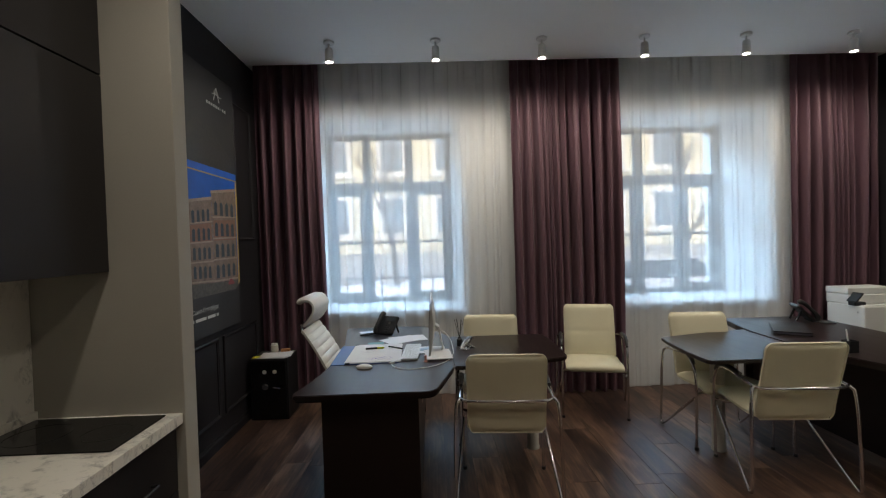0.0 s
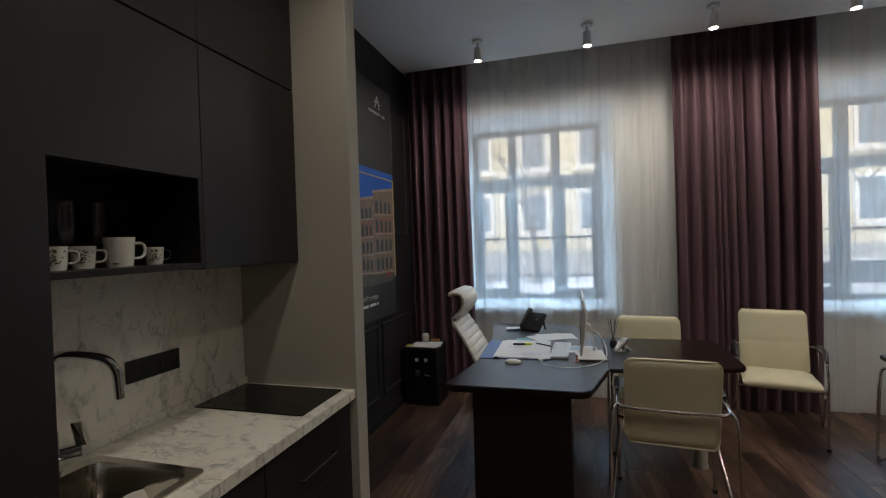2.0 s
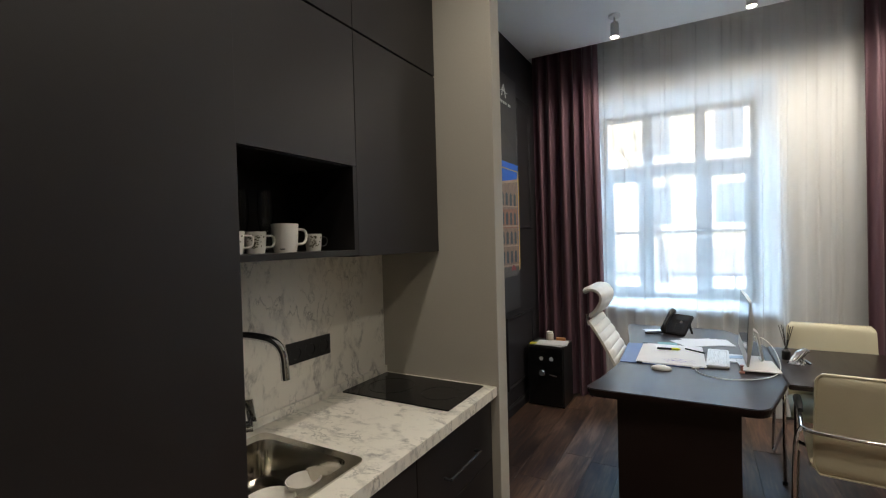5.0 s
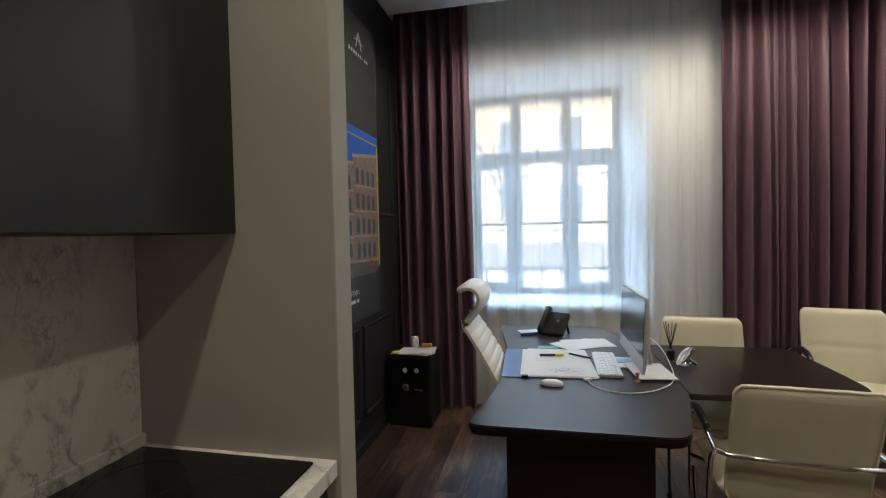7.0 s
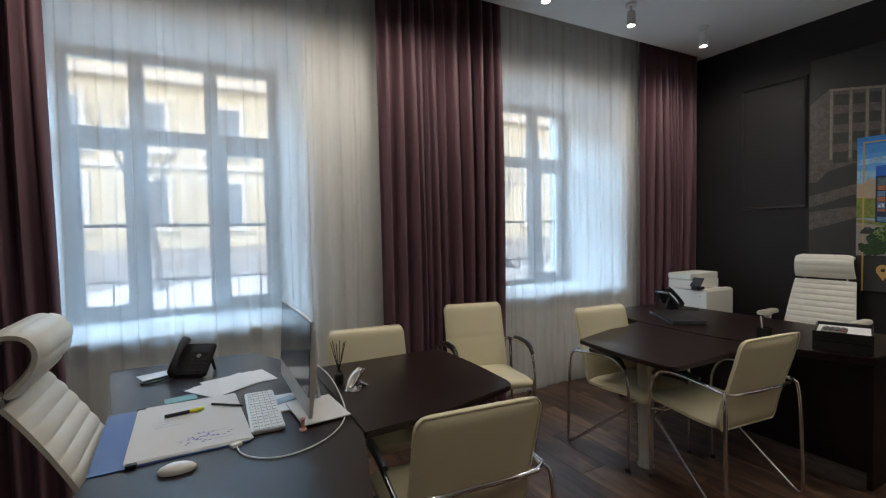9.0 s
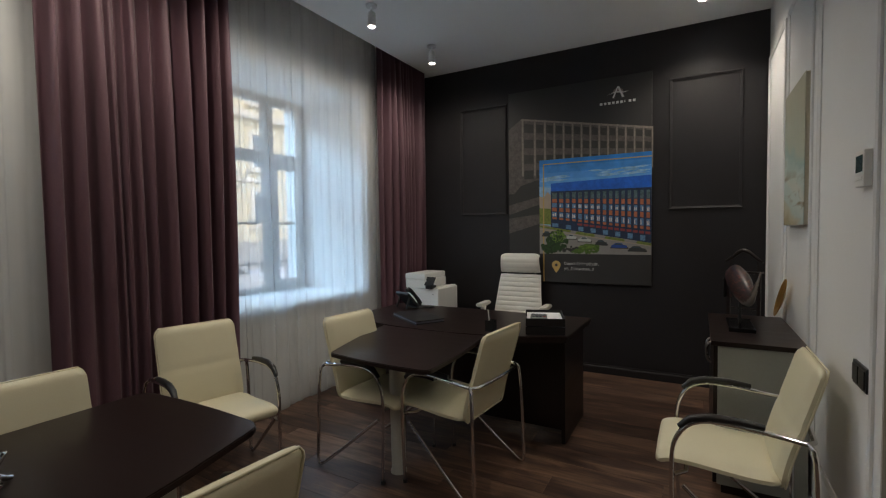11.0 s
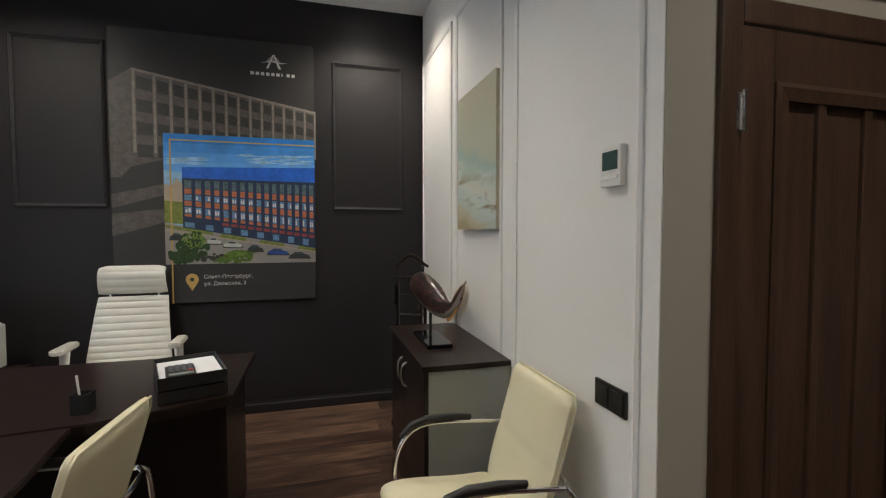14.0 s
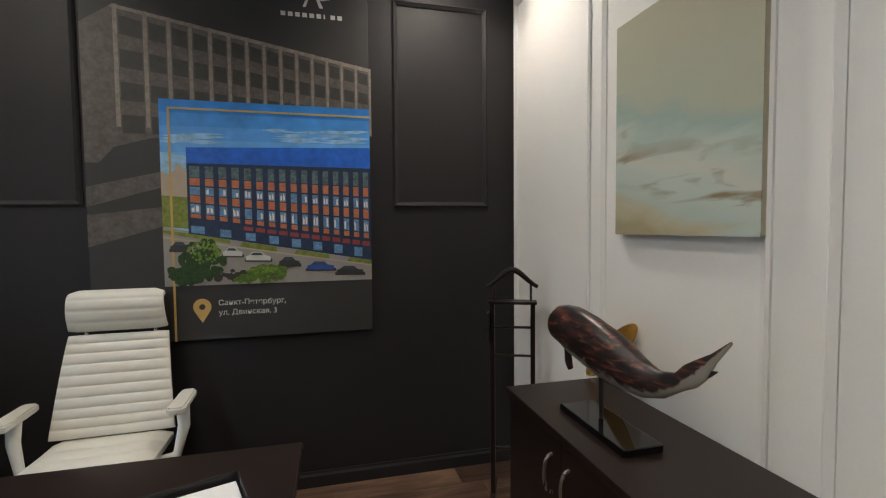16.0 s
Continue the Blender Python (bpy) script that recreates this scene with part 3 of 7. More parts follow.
tall = empty("tall_cabinet", pose(0, 0, 0), "full-height matt graphite kitchen cabinet beside the counter", "cabinet")
part("body", box(KX, 0.03, 0.0, FRONT - 0.02, 0.628, CEIL - 0.05, 0.001), M_NICHE, tall)
cabinet_front(tall, "door", FRONT, 0.03, 0.63, 0.08, CEIL - 0.05)
part("plinth", box(FRONT - 0.06, 0.03, 0.0, FRONT - 0.021, 0.63, 0.078), M_NICHE, tall)

base = empty("base_cabinet", pose(0, 0, 0), "matt graphite base cabinets with drawer fronts under the counter", "cabinet")
b = bmesh.new()
box(KX, 0.632, 0.08, FRONT - 0.02, 0.65, 0.872, bm=b)
box(KX, 1.75, 0.08, FRONT - 0.02, 1.768, 0.872, bm=b)
box(KX, 0.65, 0.08, FRONT - 0.02, 1.75, 0.10, bm=b)
box(KX, 1.20, 0.10, FRONT - 0.02, 1.218, 0.86, bm=b)
part("body", b, M_NICHE, base)
part("plinth", box(FRONT - 0.06, 0.632, 0, FRONT - 0.045, 1.768, 0.078), M_NICHE, base)
for y0, y1, rows in ((0.632, 1.205, ((0.08, 0.86),)), (1.207, 1.768, ((0.08, 0.36), (0.362, 0.62), (0.622, 0.86)))):
    for z0, z1 in rows:
        d = cabinet_front(base, "drawer_front" if len(rows) > 1 else "door", FRONT, y0, y1, z0, z1)
        yc, hl = (y0 + y1) / 2, 0.115
        hz = z1 - 0.14 if len(rows) > 1 else z1 - 0.08
        hb = tube([(FRONT, yc - hl, hz), (FRONT + 0.026, yc - hl, hz), (FRONT + 0.026, yc + hl, hz), (FRONT, yc + hl, hz)], 0.0055, 8)
        part("handle", hb, M_BLACK, d, "black bar handle")

# worktop with sink cut-out
SX0, SX1, SY0, SY1 = -1.445, -1.075, 0.66, 1.02
b = bmesh.new()
top0, top1 = 0.876, 0.914
rim = [[[b.verts.new((x, y, z)) for x, y in ((x0, y0), (x1, y0), (x1, y1), (x0, y1))] for z in (top0, top1)] for x0, y0, x1, y1 in ((KX, 0.632, -0.974, 1.768), (SX0, SY0, SX1, SY1))]
for k in range(4):
    n = (k + 1) % 4
    (lo, hi), (li, hi_in) = rim
    b.faces.new((hi[k], hi[n], hi_in[n], hi_in[k]))
    b.faces.new((lo[n], lo[k], li[k], li[n]))
    b.faces.new((lo[k], lo[n], hi[n], hi[k]))
    b.faces.new((li[n], li[k], hi_in[k], hi_in[n]))
bmesh.ops.recalc_face_normals(b, faces=b.faces[:])
wt = tagged(part("worktop", b, M_MARBLE), "white marble-look kitchen worktop with grey veins", "worktop")
bs = tagged(part("backsplash", box(KX, 0.632, 0.914, KX + 0.022, 1.768, 1.47), M_MARBLE), "white marble-look backsplash panel behind the counter", "backsplash")
tagged(part("upstand_strip", box(KX + 0.022, 0.632, 0.914, KX + 0.036, 1.768, 0.944, 0.004), M_MARBLE), "pale worktop joint strip against the backsplash", "trim strip")

sink = empty("sink", pose(0, 0, 0.914), "stainless steel inset sink with dishes in it", "sink")
inner = [(x, y) for x, y in rounded([(SX0 + 0.020, SY0 + 0.008), (SX1 - 0.008, SY0 + 0.008), (SX1 - 0.008, SY1 - 0.010), (SX0 + 0.020, SY1 - 0.010)], 0.045)]
outer = rounded([(SX0 - 0.02, SY0 - 0.02), (SX1 + 0.02, SY0 - 0.02), (SX1 + 0.02, SY1 + 0.02), (SX0 - 0.02, SY1 + 0.02)], 0.03)
b = bmesh.new()
n = len(outer)
levels = [[(x, y, 0.0008) for x, y in outer], [(x, y, 0.005) for x, y in outer], [(x, y, 0.005) for x, y in inner]]
cxm, cym = (SX0 + SX1) / 2, (SY0 + SY1) / 2
levels.append([(cxm + (x - cxm) * 0.985, cym + (y - cym) * 0.985, -0.012) for x, y in inner])
levels.append([(cxm + (x - cxm) * 0.93, cym + (y - cym) * 0.93, -0.100) for x, y in inner])
levels.append([(cxm + (x - cxm) * 0.80, cym + (y - cym) * 0.80, -0.115) for x, y in inner])
rings = [[b.verts.new(q) for q in lv] for lv in levels]
for a, c in zip(rings, rings[1:]):
    for k in range(n):
        b.faces.new((a[k], a[(k + 1) % n], c[(k + 1) % n], c[k]))
b.faces.new(rings[-1])
M_BASIN = material("polished_sink_steel", (0.60, 0.57, 0.51), 0.12, 1.0, 0.08, 8, 160, 0.04)
smooth(part("basin", b, M_BASIN, sink), 35)
part("drain", lathe([(0, -0.114), (0.038, -0.114), (0.04, -0.111), (0.03, -0.112), (0, -0.1125)], 20, m=Matrix.Translation((cxm, cym, 0))), M_CHROME, sink, "chrome drain")
M_CHINA = material("white_china", (0.78, 0.76, 0.70), 0.2, 0, 0.03)
dish = [(0, 0), (0.03, 0), (0.055, 0.016), (0.068, 0.03), (0.064, 0.03), (0.05, 0.018), (0.03, 0.006), (0, 0.005)]
for x, y, s, z in ((-1.235, 0.865, 1.0, 1.6), (-1.215, 0.965, 0.72, 2.0)):
    o = smooth(part("saucer", lathe([(r * s, q * z) for r, q in dish], 24), M_CHINA))
    o.matrix_world = Matrix.Translation((x, y, 0.914 - 0.114))
    tagged(o, "small white china bowl lying in the sink", "bowl", "dishes in the sink")

faucet = empty("faucet", pose(-1.475, 0.92, 0.914), "chrome single-lever kitchen tap with an arched spout", "tap")
part("body", lathe([(0, 0), (0.027, 0), (0.027, 0.008), (0.022, 0.014), (0.022, 0.115), (0.018, 0.125), (0, 0.127)], 20), M_CHROME, faucet)
part("spout", tube([(0, 0, 0.10), (0.0, 0.0, 0.33), (0.07, 0.03, 0.335), (0.16, 0.075, 0.31), (0.165, 0.078, 0.20)], 0.0125, 12, smooth_steps=3), M_CHROME, faucet)
b = tube([(0.0, 0.015, 0.050), (0.034, 0.062, 0.052)], [0.019, 0.021], 16)
blade = box(-0.013, -0.003, 0.0, 0.013, 0.004, 0.085, 0.002)
blade.transform(Matrix.Translation((0.034, 0.062, 0.062)) @ Matrix.Rotation(radians(35), 4, "Z") @ Matrix.Rotation(radians(24), 4, "X"))
merge(b, blade)
part("lever", b, M_CHROME, faucet)
for o in faucet.children:
    smooth(o)

hob = empty("hob", pose(-1.255, 1.592, 0.914), "black glass ceramic hob set in the worktop", "hob")
part("glass_plate", slab(rounded([(-0.248, -0.147), (0.235, -0.147), (0.235, 0.152), (-0.248, 0.152)], 0.008), 0.0006, 0.005, 0.0015), M_BLACK_GLASS, hob)

M_RING = material("hob_print", (0.016, 0.016, 0.016), 0.15)
for x, y, r in ((-0.11, 0.0, 0.095), (0.12, 0.0, 0.075)):
    b = tube([(x + r * math.cos(a * math.pi / 16), y + r * math.sin(a * math.pi / 16), 0.0052) for a in range(32)], 0.0006, 4, True)
    part("cooking_zone", b, M_RING, hob)

outlet = empty("socket", pose(KX + 0.0225, 1.298, 1.119), "black triple power socket on the marble backsplash", "socket")
part("plate", box(0, -0.107, -0.038, 0.010, 0.107, 0.038, 0.002), M_BLACK, outlet)
for i in (-1, 0, 1):
    part("outlet", lathe([(0.024, 0.0005), (0.026, 0.003), (0.0225, 0.003), (0.021, -0.002), (0, -0.002)], 20, m=Matrix.Translation((0.010, i * 0.07, 0)) @ Matrix.Rotation(math.pi / 2, 4, "Y")), M_BLACK, outlet)

UF = -1.225
upper = empty("wall_cabinet", pose(0, 0, 0), "matt graphite wall cabinets with an open niche of cups", "cabinet")
b = bmesh.new()
NZ0, NZ1 = 1.485, 1.755
box(KX, 0.632, NZ1, UF - 0.019, 1.24, CEIL - 0.05, bm=b)
box(KX, 1.245, 1.462, UF - 0.019, 1.768, CEIL - 0.05, bm=b)
part("body", b, M_NICHE, upper)
b = bmesh.new()
box(KX + 0.022, 0.632, NZ0 - 0.018, UF, 1.225, NZ0, 0.001, bm=b)
box(KX + 0.022, 0.632, NZ0, KX + 0.03, 1.222, NZ1, bm=b)
box(KX + 0.022, 1.222, NZ0 - 0.018, UF, 1.240, NZ1, bm=b)
part("niche", b, M_NICHE, upper, "black open niche with a shelf board")
for y0, y1, z0, z1 in ((0.632, 1.24, NZ1, 2.20), (1.24, 1.768, 1.462, 2.20), (0.632, 1.24, 2.204, CEIL - 0.05), (1.24, 1.768, 2.204, CEIL - 0.05)):
    cabinet_front(upper, "door", UF, y0, y1, z0, z1)

M_MUG_PRINT = material("cup_print", (0.085, 0.075, 0.035), 0.5, 0, 0.3)


def cup(x, y, z, r, h, turn, mat, label, printed, handle_mat=None):
    c = empty("cup", pose(x, y, z, 0, 0, turn), label, "cup", "cups in the niche")
    prof = [(0, 0.001), (r * 0.78, 0.001), (r * 0.82, 0.0), (r * 0.9, h * 0.25), (r, h), (r - 0.003, h), (r * 0.86, h * 0.25), (r * 0.7, 0.008), (0, 0.008)]
    smooth(part("body", lathe(prof, 28), mat, c))
    hp = [(r * 0.92, 0, h * 0.80), (r + h * 0.32, 0, h * 0.80), (r + h * 0.36, 0, h * 0.5), (r + h * 0.25, 0, h * 0.28), (r * 0.9, 0, h * 0.27)]
    smooth(part("handle", tube(hp, h * 0.05, 8, smooth_steps=2), handle_mat or mat, c), 60)
    if printed:
        b = bmesh.new()
        q = random.Random(int(r * 1e4 + turn))
        for k in range(44):
            a = -0.75 - radians(turn) + q.gauss(0, 0.42)
            zz = h * q.uniform(0.22, 0.86)
            rr = r * (0.86 + 0.14 * zz / h) + 0.0012
            da, dz = q.uniform(0.05, 0.12), h * q.uniform(0.015, 0.05)
            b.faces.new([b.verts.new((rr * math.cos(s), rr * math.sin(s), t)) for s, t in ((a - da, zz - dz), (a + da, zz - dz * 0.4), (a + da * 0.8, zz + dz), (a - da, zz + dz * 0.5))])
        part("print", b, M_MUG_PRINT, c, "dark green-gold printed ornament")
    return c


mug = cup(-1.335, 1.035, NZ0, 0.040, 0.085, 75, M_CHINA, "large plain white mug on the niche shelf", False)
b = bmesh.new()
for s0, s1 in ((-2.45, -2.05),):
    ring = [s0 + (s1 - s0) * k / 6 for k in range(7)]
    for a, c in zip(ring, ring[1:]):
        b.faces.new([b.verts.new((0.0372 * math.cos(s), 0.0372 * math.sin(s), t)) for s, t in ((a, 0.0085), (c, 0.0085), (c, 0.0115), (a, 0.0115))])
part("print", b, M_BLACK, mug, "thin dark bar of unreadable lettering")
cup(-1.33, 1.145, NZ0, 0.027, 0.055, 70, M_CHINA, "small white cup with a dark printed ornament", True, M_BLACK)
cup(-1.36, 0.95, NZ0, 0.030, 0.062, 60, M_CHINA, "white cup with a green-gold printed ornament", True)
cup(-1.35, 0.87, NZ0, 0.030, 0.062, 40, M_CHINA, "white cup with a green-gold printed ornament", True)
cup(-1.42, 0.90, NZ0, 0.028, 0.06, 10, M_CHINA, "white cup with a green-gold printed ornament", True)
M_CLEAR = glass_material("clear_glass", (1, 1, 1), 0.0, False)
for x, y in ((-1.46, 0.85), (-1.47, 0.985), (-1.46, 1.07)):
    b = lathe([(0, 0), (0.030, 0), (0.030, 0.002), (0.004, 0.006), (0.004, 0.045), (0.018, 0.07), (0.026, 0.12), (0.022, 0.195), (0.021, 0.195), (0.0245, 0.12), (0.016, 0.072), (0, 0.055)], 20)
    o = smooth(part("champagne_glass", b, M_CLEAR))
    o.matrix_world = Matrix.Translation((x, y, NZ0))
    tagged(o, "clear stemmed champagne glass at the back of the niche", "glass", "glasses in the niche")

# mauve curtain beside the tall cabinet
b = curtain_mesh(-0.62, 0.22, 0.0, 0.012, CEIL - 0.012, 0.24, 0.035, 10, 31)
b.transform(Matrix.Translation((-0.86, 0, 0)) @ Matrix.Rotation(math.pi / 2, 4, "Z"))
tagged(smooth(part("curtain", b, M_WALL_MAUVE), 80), "smooth mauve floor-length curtain beside the tall cabinet", "curtain")


# ---- desks ----
def desk_one():
    d = empty("desk", pose(0, 0, 0), "dark wenge executive desk with a curved side, papers on it", "desk")
    out = rounded([(-0.766, 2.405), (-0.005, 2.405), (0.118, 2.87), (0.118, 3.765), (-0.09, 4.27), (-0.80, 4.27)], [0.05, 0.07, 0.03, 0.03, 0.06, 0.04])
    tail = [(-0.775, 4.05), (-0.735, 3.80), (-0.700, 3.55), (-0.680, 3.30), (-0.682, 3.05), (-0.705, 2.80), (-0.735, 2.60)]
    part("desktop", slab(out + tail, 0.725, 0.75, 0.004), M_WENGE_TOP, d)
    part("edge_band", slab([(x * 0.985 - 0.005, 3.34 + (y - 3.34) * 0.985) for x, y in out + tail], 0.708, 0.7248), M_WENGE, d)
    part("end_panel", box(-0.63, 2.50, 0.0, -0.10, 2.525, 0.7078, 0.002), M_WENGE, d)
    part("end_panel", box(-0.63, 4.12, 0.0, -0.10, 4.145, 0.7078, 0.002), M_WENGE, d)
    part("modesty_panel", box(-0.125, 2.5255, 0.10, -0.10, 4.1195, 0.7078, 0.002), M_WENGE, d)
    return d


desk_one()


def steel_leg(parent, x, y, h, r0=0.042, r1=0.050):
    b = lathe([(0, 0), (r0 + 0.006, 0), (r0 + 0.006, 0.012), (r0, 0.02), (r1, h - 0.03), (r1 + 0.02, h - 0.01), (r1 + 0.02, h), (0, h)], 24, m=Matrix.Translation((x, y, 0)))
    return smooth(part("leg", b, M_SATIN, parent, "tapered brushed metal leg"))


r1 = empty("desk_extension", pose(0, 0, 0), "dark wenge meeting extension joined to the desk", "table")
ext = rounded([(0.122, 2.872), (0.42, 2.885), (0.885, 3.01), (0.905, 3.40), (0.885, 3.765), (0.122, 3.765)], [0.01, 0.15, 0.07, 0.2, 0.07, 0.01])
part("tabletop", slab(ext, 0.722, 0.747, 0.004), M_WENGE_TOP, r1)
steel_leg(r1, 0.70, 3.34, 0.7215)
part("joining_bracket", box(0.10, 3.0, 0.700, 0.30, 3.06, 0.7215, 0.002), M_CHROME, r1, "chrome joining bracket")


def desk_two():
    d = empty("desk", pose(0, 0, 0), "dark wenge executive desk with a bowed front edge", "desk")
    front = [(2.70, 2.345), (2.60, 2.56), (2.525, 2.80), (2.49, 3.05), (2.485, 3.30), (2.50, 3.55), (2.55, 3.82), (2.64, 4.12)]
    out = [(3.40, 4.12), (3.40, 2.335)] + front
    out = out[::-1]
    part("desktop", slab(out, 0.725, 0.75, 0.004), M_WENGE_TOP, d)
    part("edge_band", slab([(2.95 + (x - 2.95) * 0.98, 3.22 + (y - 3.22) * 0.99) for x, y in out], 0.706, 0.7248), M_WENGE, d)
    side = [(2.79, 2.385), (3.34, 2.385), (3.34, 2.41), (2.79, 2.41)]
    part("end_panel", slab(side, 0.0, 0.7058), M_WENGE, d)
    part("end_panel", slab([(x, y + 1.66) for x, y in side], 0.0, 0.7058), M_WENGE, d)
    part("modesty_panel", box(2.86, 2.4105, 0.06, 2.885, 4.0445, 0.7058, 0.002), M_WENGE, d)
    return d


desk_two()
r2 = empty("desk_extension", pose(0, 0, 0), "dark wenge meeting extension on a steel leg", "table")
ext = rounded([(2.515, 2.84), (2.10, 2.785), (1.69, 2.785), (1.680, 3.10), (1.735, 3.475), (2.10, 3.58), (2.51, 3.655)], [0.0, 0.15, 0.045, 0.2, 0.03, 0.15, 0.0])
ext += [(2.497, 3.55), (2.482, 3.30), (2.487, 3.05)]
part("tabletop", slab(ext, 0.722, 0.747, 0.004), M_WENGE_TOP, r2)
steel_leg(r2, 1.99, 3.18, 0.7215)
part("joining_bracket", box(2.40, 3.0, 0.700, 2.60, 3.06, 0.7055, 0.002), M_CHROME, r2, "chrome joining bracket")


# ---- visitor chairs ----
def cushion(profile, width, thick, bulge=0.012, seam=0.0):
    """A padded ribbon: profile of (y, z) in the side view, swept across x with rounded ends and a rounded outline."""
    pts = [Vector((0, y, z)) for y, z in profile]
    n = len(pts)
    across = 14
    b = bmesh.new()
    top, bot = [], []
    for i in range(n):
        d = (pts[min(i + 1, n - 1)] - pts[max(i - 1, 0)]).normalized()
        nr = Vector((0, -d.z, d.y))
        s = i / (n - 1)
        endf = min(1, min(s, 1 - s) / 0.09)
        half = width / 2 * (1 - 0.10 * (1 - endf) ** 2)
        ta, tb = [], []
        for j in range(across + 1):
            u = j / across * 2 - 1
            round_x = math.sqrt(max(0, 1 - abs(u) ** 6))
            t = thick / 2 * (0.30 + 0.70 * round_x) * (0.35 + 0.65 * math.sqrt(1 - (1 - endf) ** 2))
            lift = bulge * (1 - u * u) * (4 * s * (1 - s))
            if seam and abs(s - seam) < 0.035:
                lift -= 0.006 * (1 - abs(s - seam) / 0.035)
            x = half * u
            ta.append(b.verts.new(pts[i] + nr * (t + lift) + Vector((x, 0, 0))))
            tb.append(b.verts.new(pts[i] - nr * t + Vector((x, 0, 0))))
        top.append(ta)
        bot.append(tb)
    for i in range(n - 1):
        for j in range(across):
            b.faces.new((top[i][j], top[i][j + 1], top[i + 1][j + 1], top[i + 1][j]))
            b.faces.new((bot[i][j], bot[i + 1][j], bot[i + 1][j + 1], bot[i][j + 1]))
        b.faces.new((top[i][0], top[i + 1][0], bot[i + 1][0], bot[i][0]))
        b.faces.new((top[i][across], bot[i][across], bot[i + 1][across], top[i + 1][across]))
    for j in range(across):
        b.faces.new((top[0][j], bot[0][j], bot[0][j + 1], top[0][j + 1]))
        b.faces.new((top[-1][j], top[-1][j + 1], bot[-1][j + 1], bot[-1][j]))
    bmesh.ops.recalc_face_normals(b, faces=b.faces[:])
    return b


def piping(profile, width, offset=0.0):
    """A thin welt round the outline of a cushion with that profile."""
    n = len(profile)
    sides = []
    for i, (y, z) in enumerate(profile):
        s = i / (n - 1)
        endf = min(1, min(s, 1 - s) / 0.09)
        sides.append((width / 2 * (1 - 0.10 * (1 - endf) ** 2), y + offset, z))
    loop = [(-h, y, z) for h, y, z in sides] + [(h, y, z) for h, y, z in sides[::-1]]
    return tube(loop, 0.0042, 6, True)


def bez(pts, steps=16):
    out = []
    for i in range(steps + 1):
        q = [Vector(p_) for p_ in pts]
        s = i / steps
        while len(q) > 1:
            q = [a.lerp(c, s) for a, c in zip(q, q[1:])]
        out.append(tuple(q[0]))
    return out


def visitor_chair(m, label):
    """Faces +y; the top edge of the back lies over y = 0."""
    c = empty("visitor_chair", m, label, "chair", "cream visitor chairs")
    back = bez([(0.125, 0.41), (0.115, 0.56), (0.055, 0.66), (0.035, 0.78), (0.0, 0.895)], 26)
    pad_back = smooth(part("backrest", cushion(back[::-1], 0.445, 0.05, 0.010, 0.52), M_LEATHER, c), 60)
    smooth(part("piping", piping(back[::-1], 0.447, -0.012), M_LEATHER, pad_back), 60)
    seat = bez([(0.12, 0.435), (0.25, 0.42), (0.40, 0.445), (0.52, 0.47), (0.575, 0.425)], 24)
    smooth(part("seat", cushion(seat, 0.465, 0.055, 0.012), M_LEATHER, c), 60)
    r = 0.0098
    for s in (-1, 1):
        arm = [(s * 0.262, 0.50, 0.0), (s * 0.262, 0.515, 0.42), (s * 0.262, 0.505, 0.56), (s * 0.265, 0.43, 0.652), (s * 0.265, 0.28, 0.655), (s * 0.268, 0.06, 0.628)]
        smooth(part("front_leg", tube(arm, r, 10, smooth_steps=2), M_CHROME, c), 60)
        rear = [(s * 0.268, 0.055, 0.628), (s * 0.295, 0.03, 0.60), (s * 0.305, 0.015, 0.05), (s * 0.306, 0.02, 0.011), (s * 0.303, 0.06, 0.016), (s * 0.258, 0.47, 0.36)]
        smooth(part("rear_leg", tube(rear, r, 10, smooth_steps=2), M_CHROME, c), 60)
        pad = tube([(s * 0.264, 0.19, 0.664), (s * 0.265, 0.28, 0.671), (s * 0.265, 0.38, 0.671), (s * 0.264, 0.445, 0.652), (s * 0.263, 0.485, 0.612)], [0.011, 0.016, 0.017, 0.016, 0.011], 10, smooth_steps=0)
        smooth(part("armrest_pad", pad, M_BLACK, c, "glossy black armrest pad"), 60)
        part("foot_cap", lathe([(0, 0), (0.014, 0), (0.014, 0.02), (0, 0.021)], 12, m=Matrix.Translation((s * 0.262, 0.50, 0))), M_BLACK, c)
    bar = [(-0.268, 0.058, 0.628), (-0.22, 0.022, 0.624), (0.22, 0.022, 0.624), (0.268, 0.058, 0.628)]
    smooth(part("back_bar", tube(bar, r, 10, smooth_steps=1), M_CHROME, c), 60)
    smooth(part("seat_rail", tube([(-0.26, 0.505, 0.40), (-0.2, 0.46, 0.395), (0.2, 0.46, 0.395), (0.26, 0.505, 0.40)], r, 8), M_CHROME, c), 60)
    return c


def at_back(x, y, turn):
    return Matrix.Translation((x, y, 0)) @ Matrix.Rotation(radians(turn), 4, "Z")


chair_a = visitor_chair(at_back(0.395, 2.54, -5), "cream leatherette chair with chrome frame, drawn up to the desk extension")
for x, y, turn, label in (
    (0.475, 3.885, 175, "cream leatherette chrome chair behind the desk extension"),
    (1.455, 4.29, 166, "cream leatherette chrome chair standing before the plum curtain"),
    (2.13, 3.665, 176, "cream leatherette chrome chair on the window side of the extension"),
    (2.125, 2.56, -5, "cream leatherette chrome chair pushed under the meeting extension"),
    (2.155, 1.197, 0, "cream leatherette chrome chair with its back to the white wall"),
):
    o = copy_thing(chair_a, at_back(x, y, turn))
    tagged(o, label)


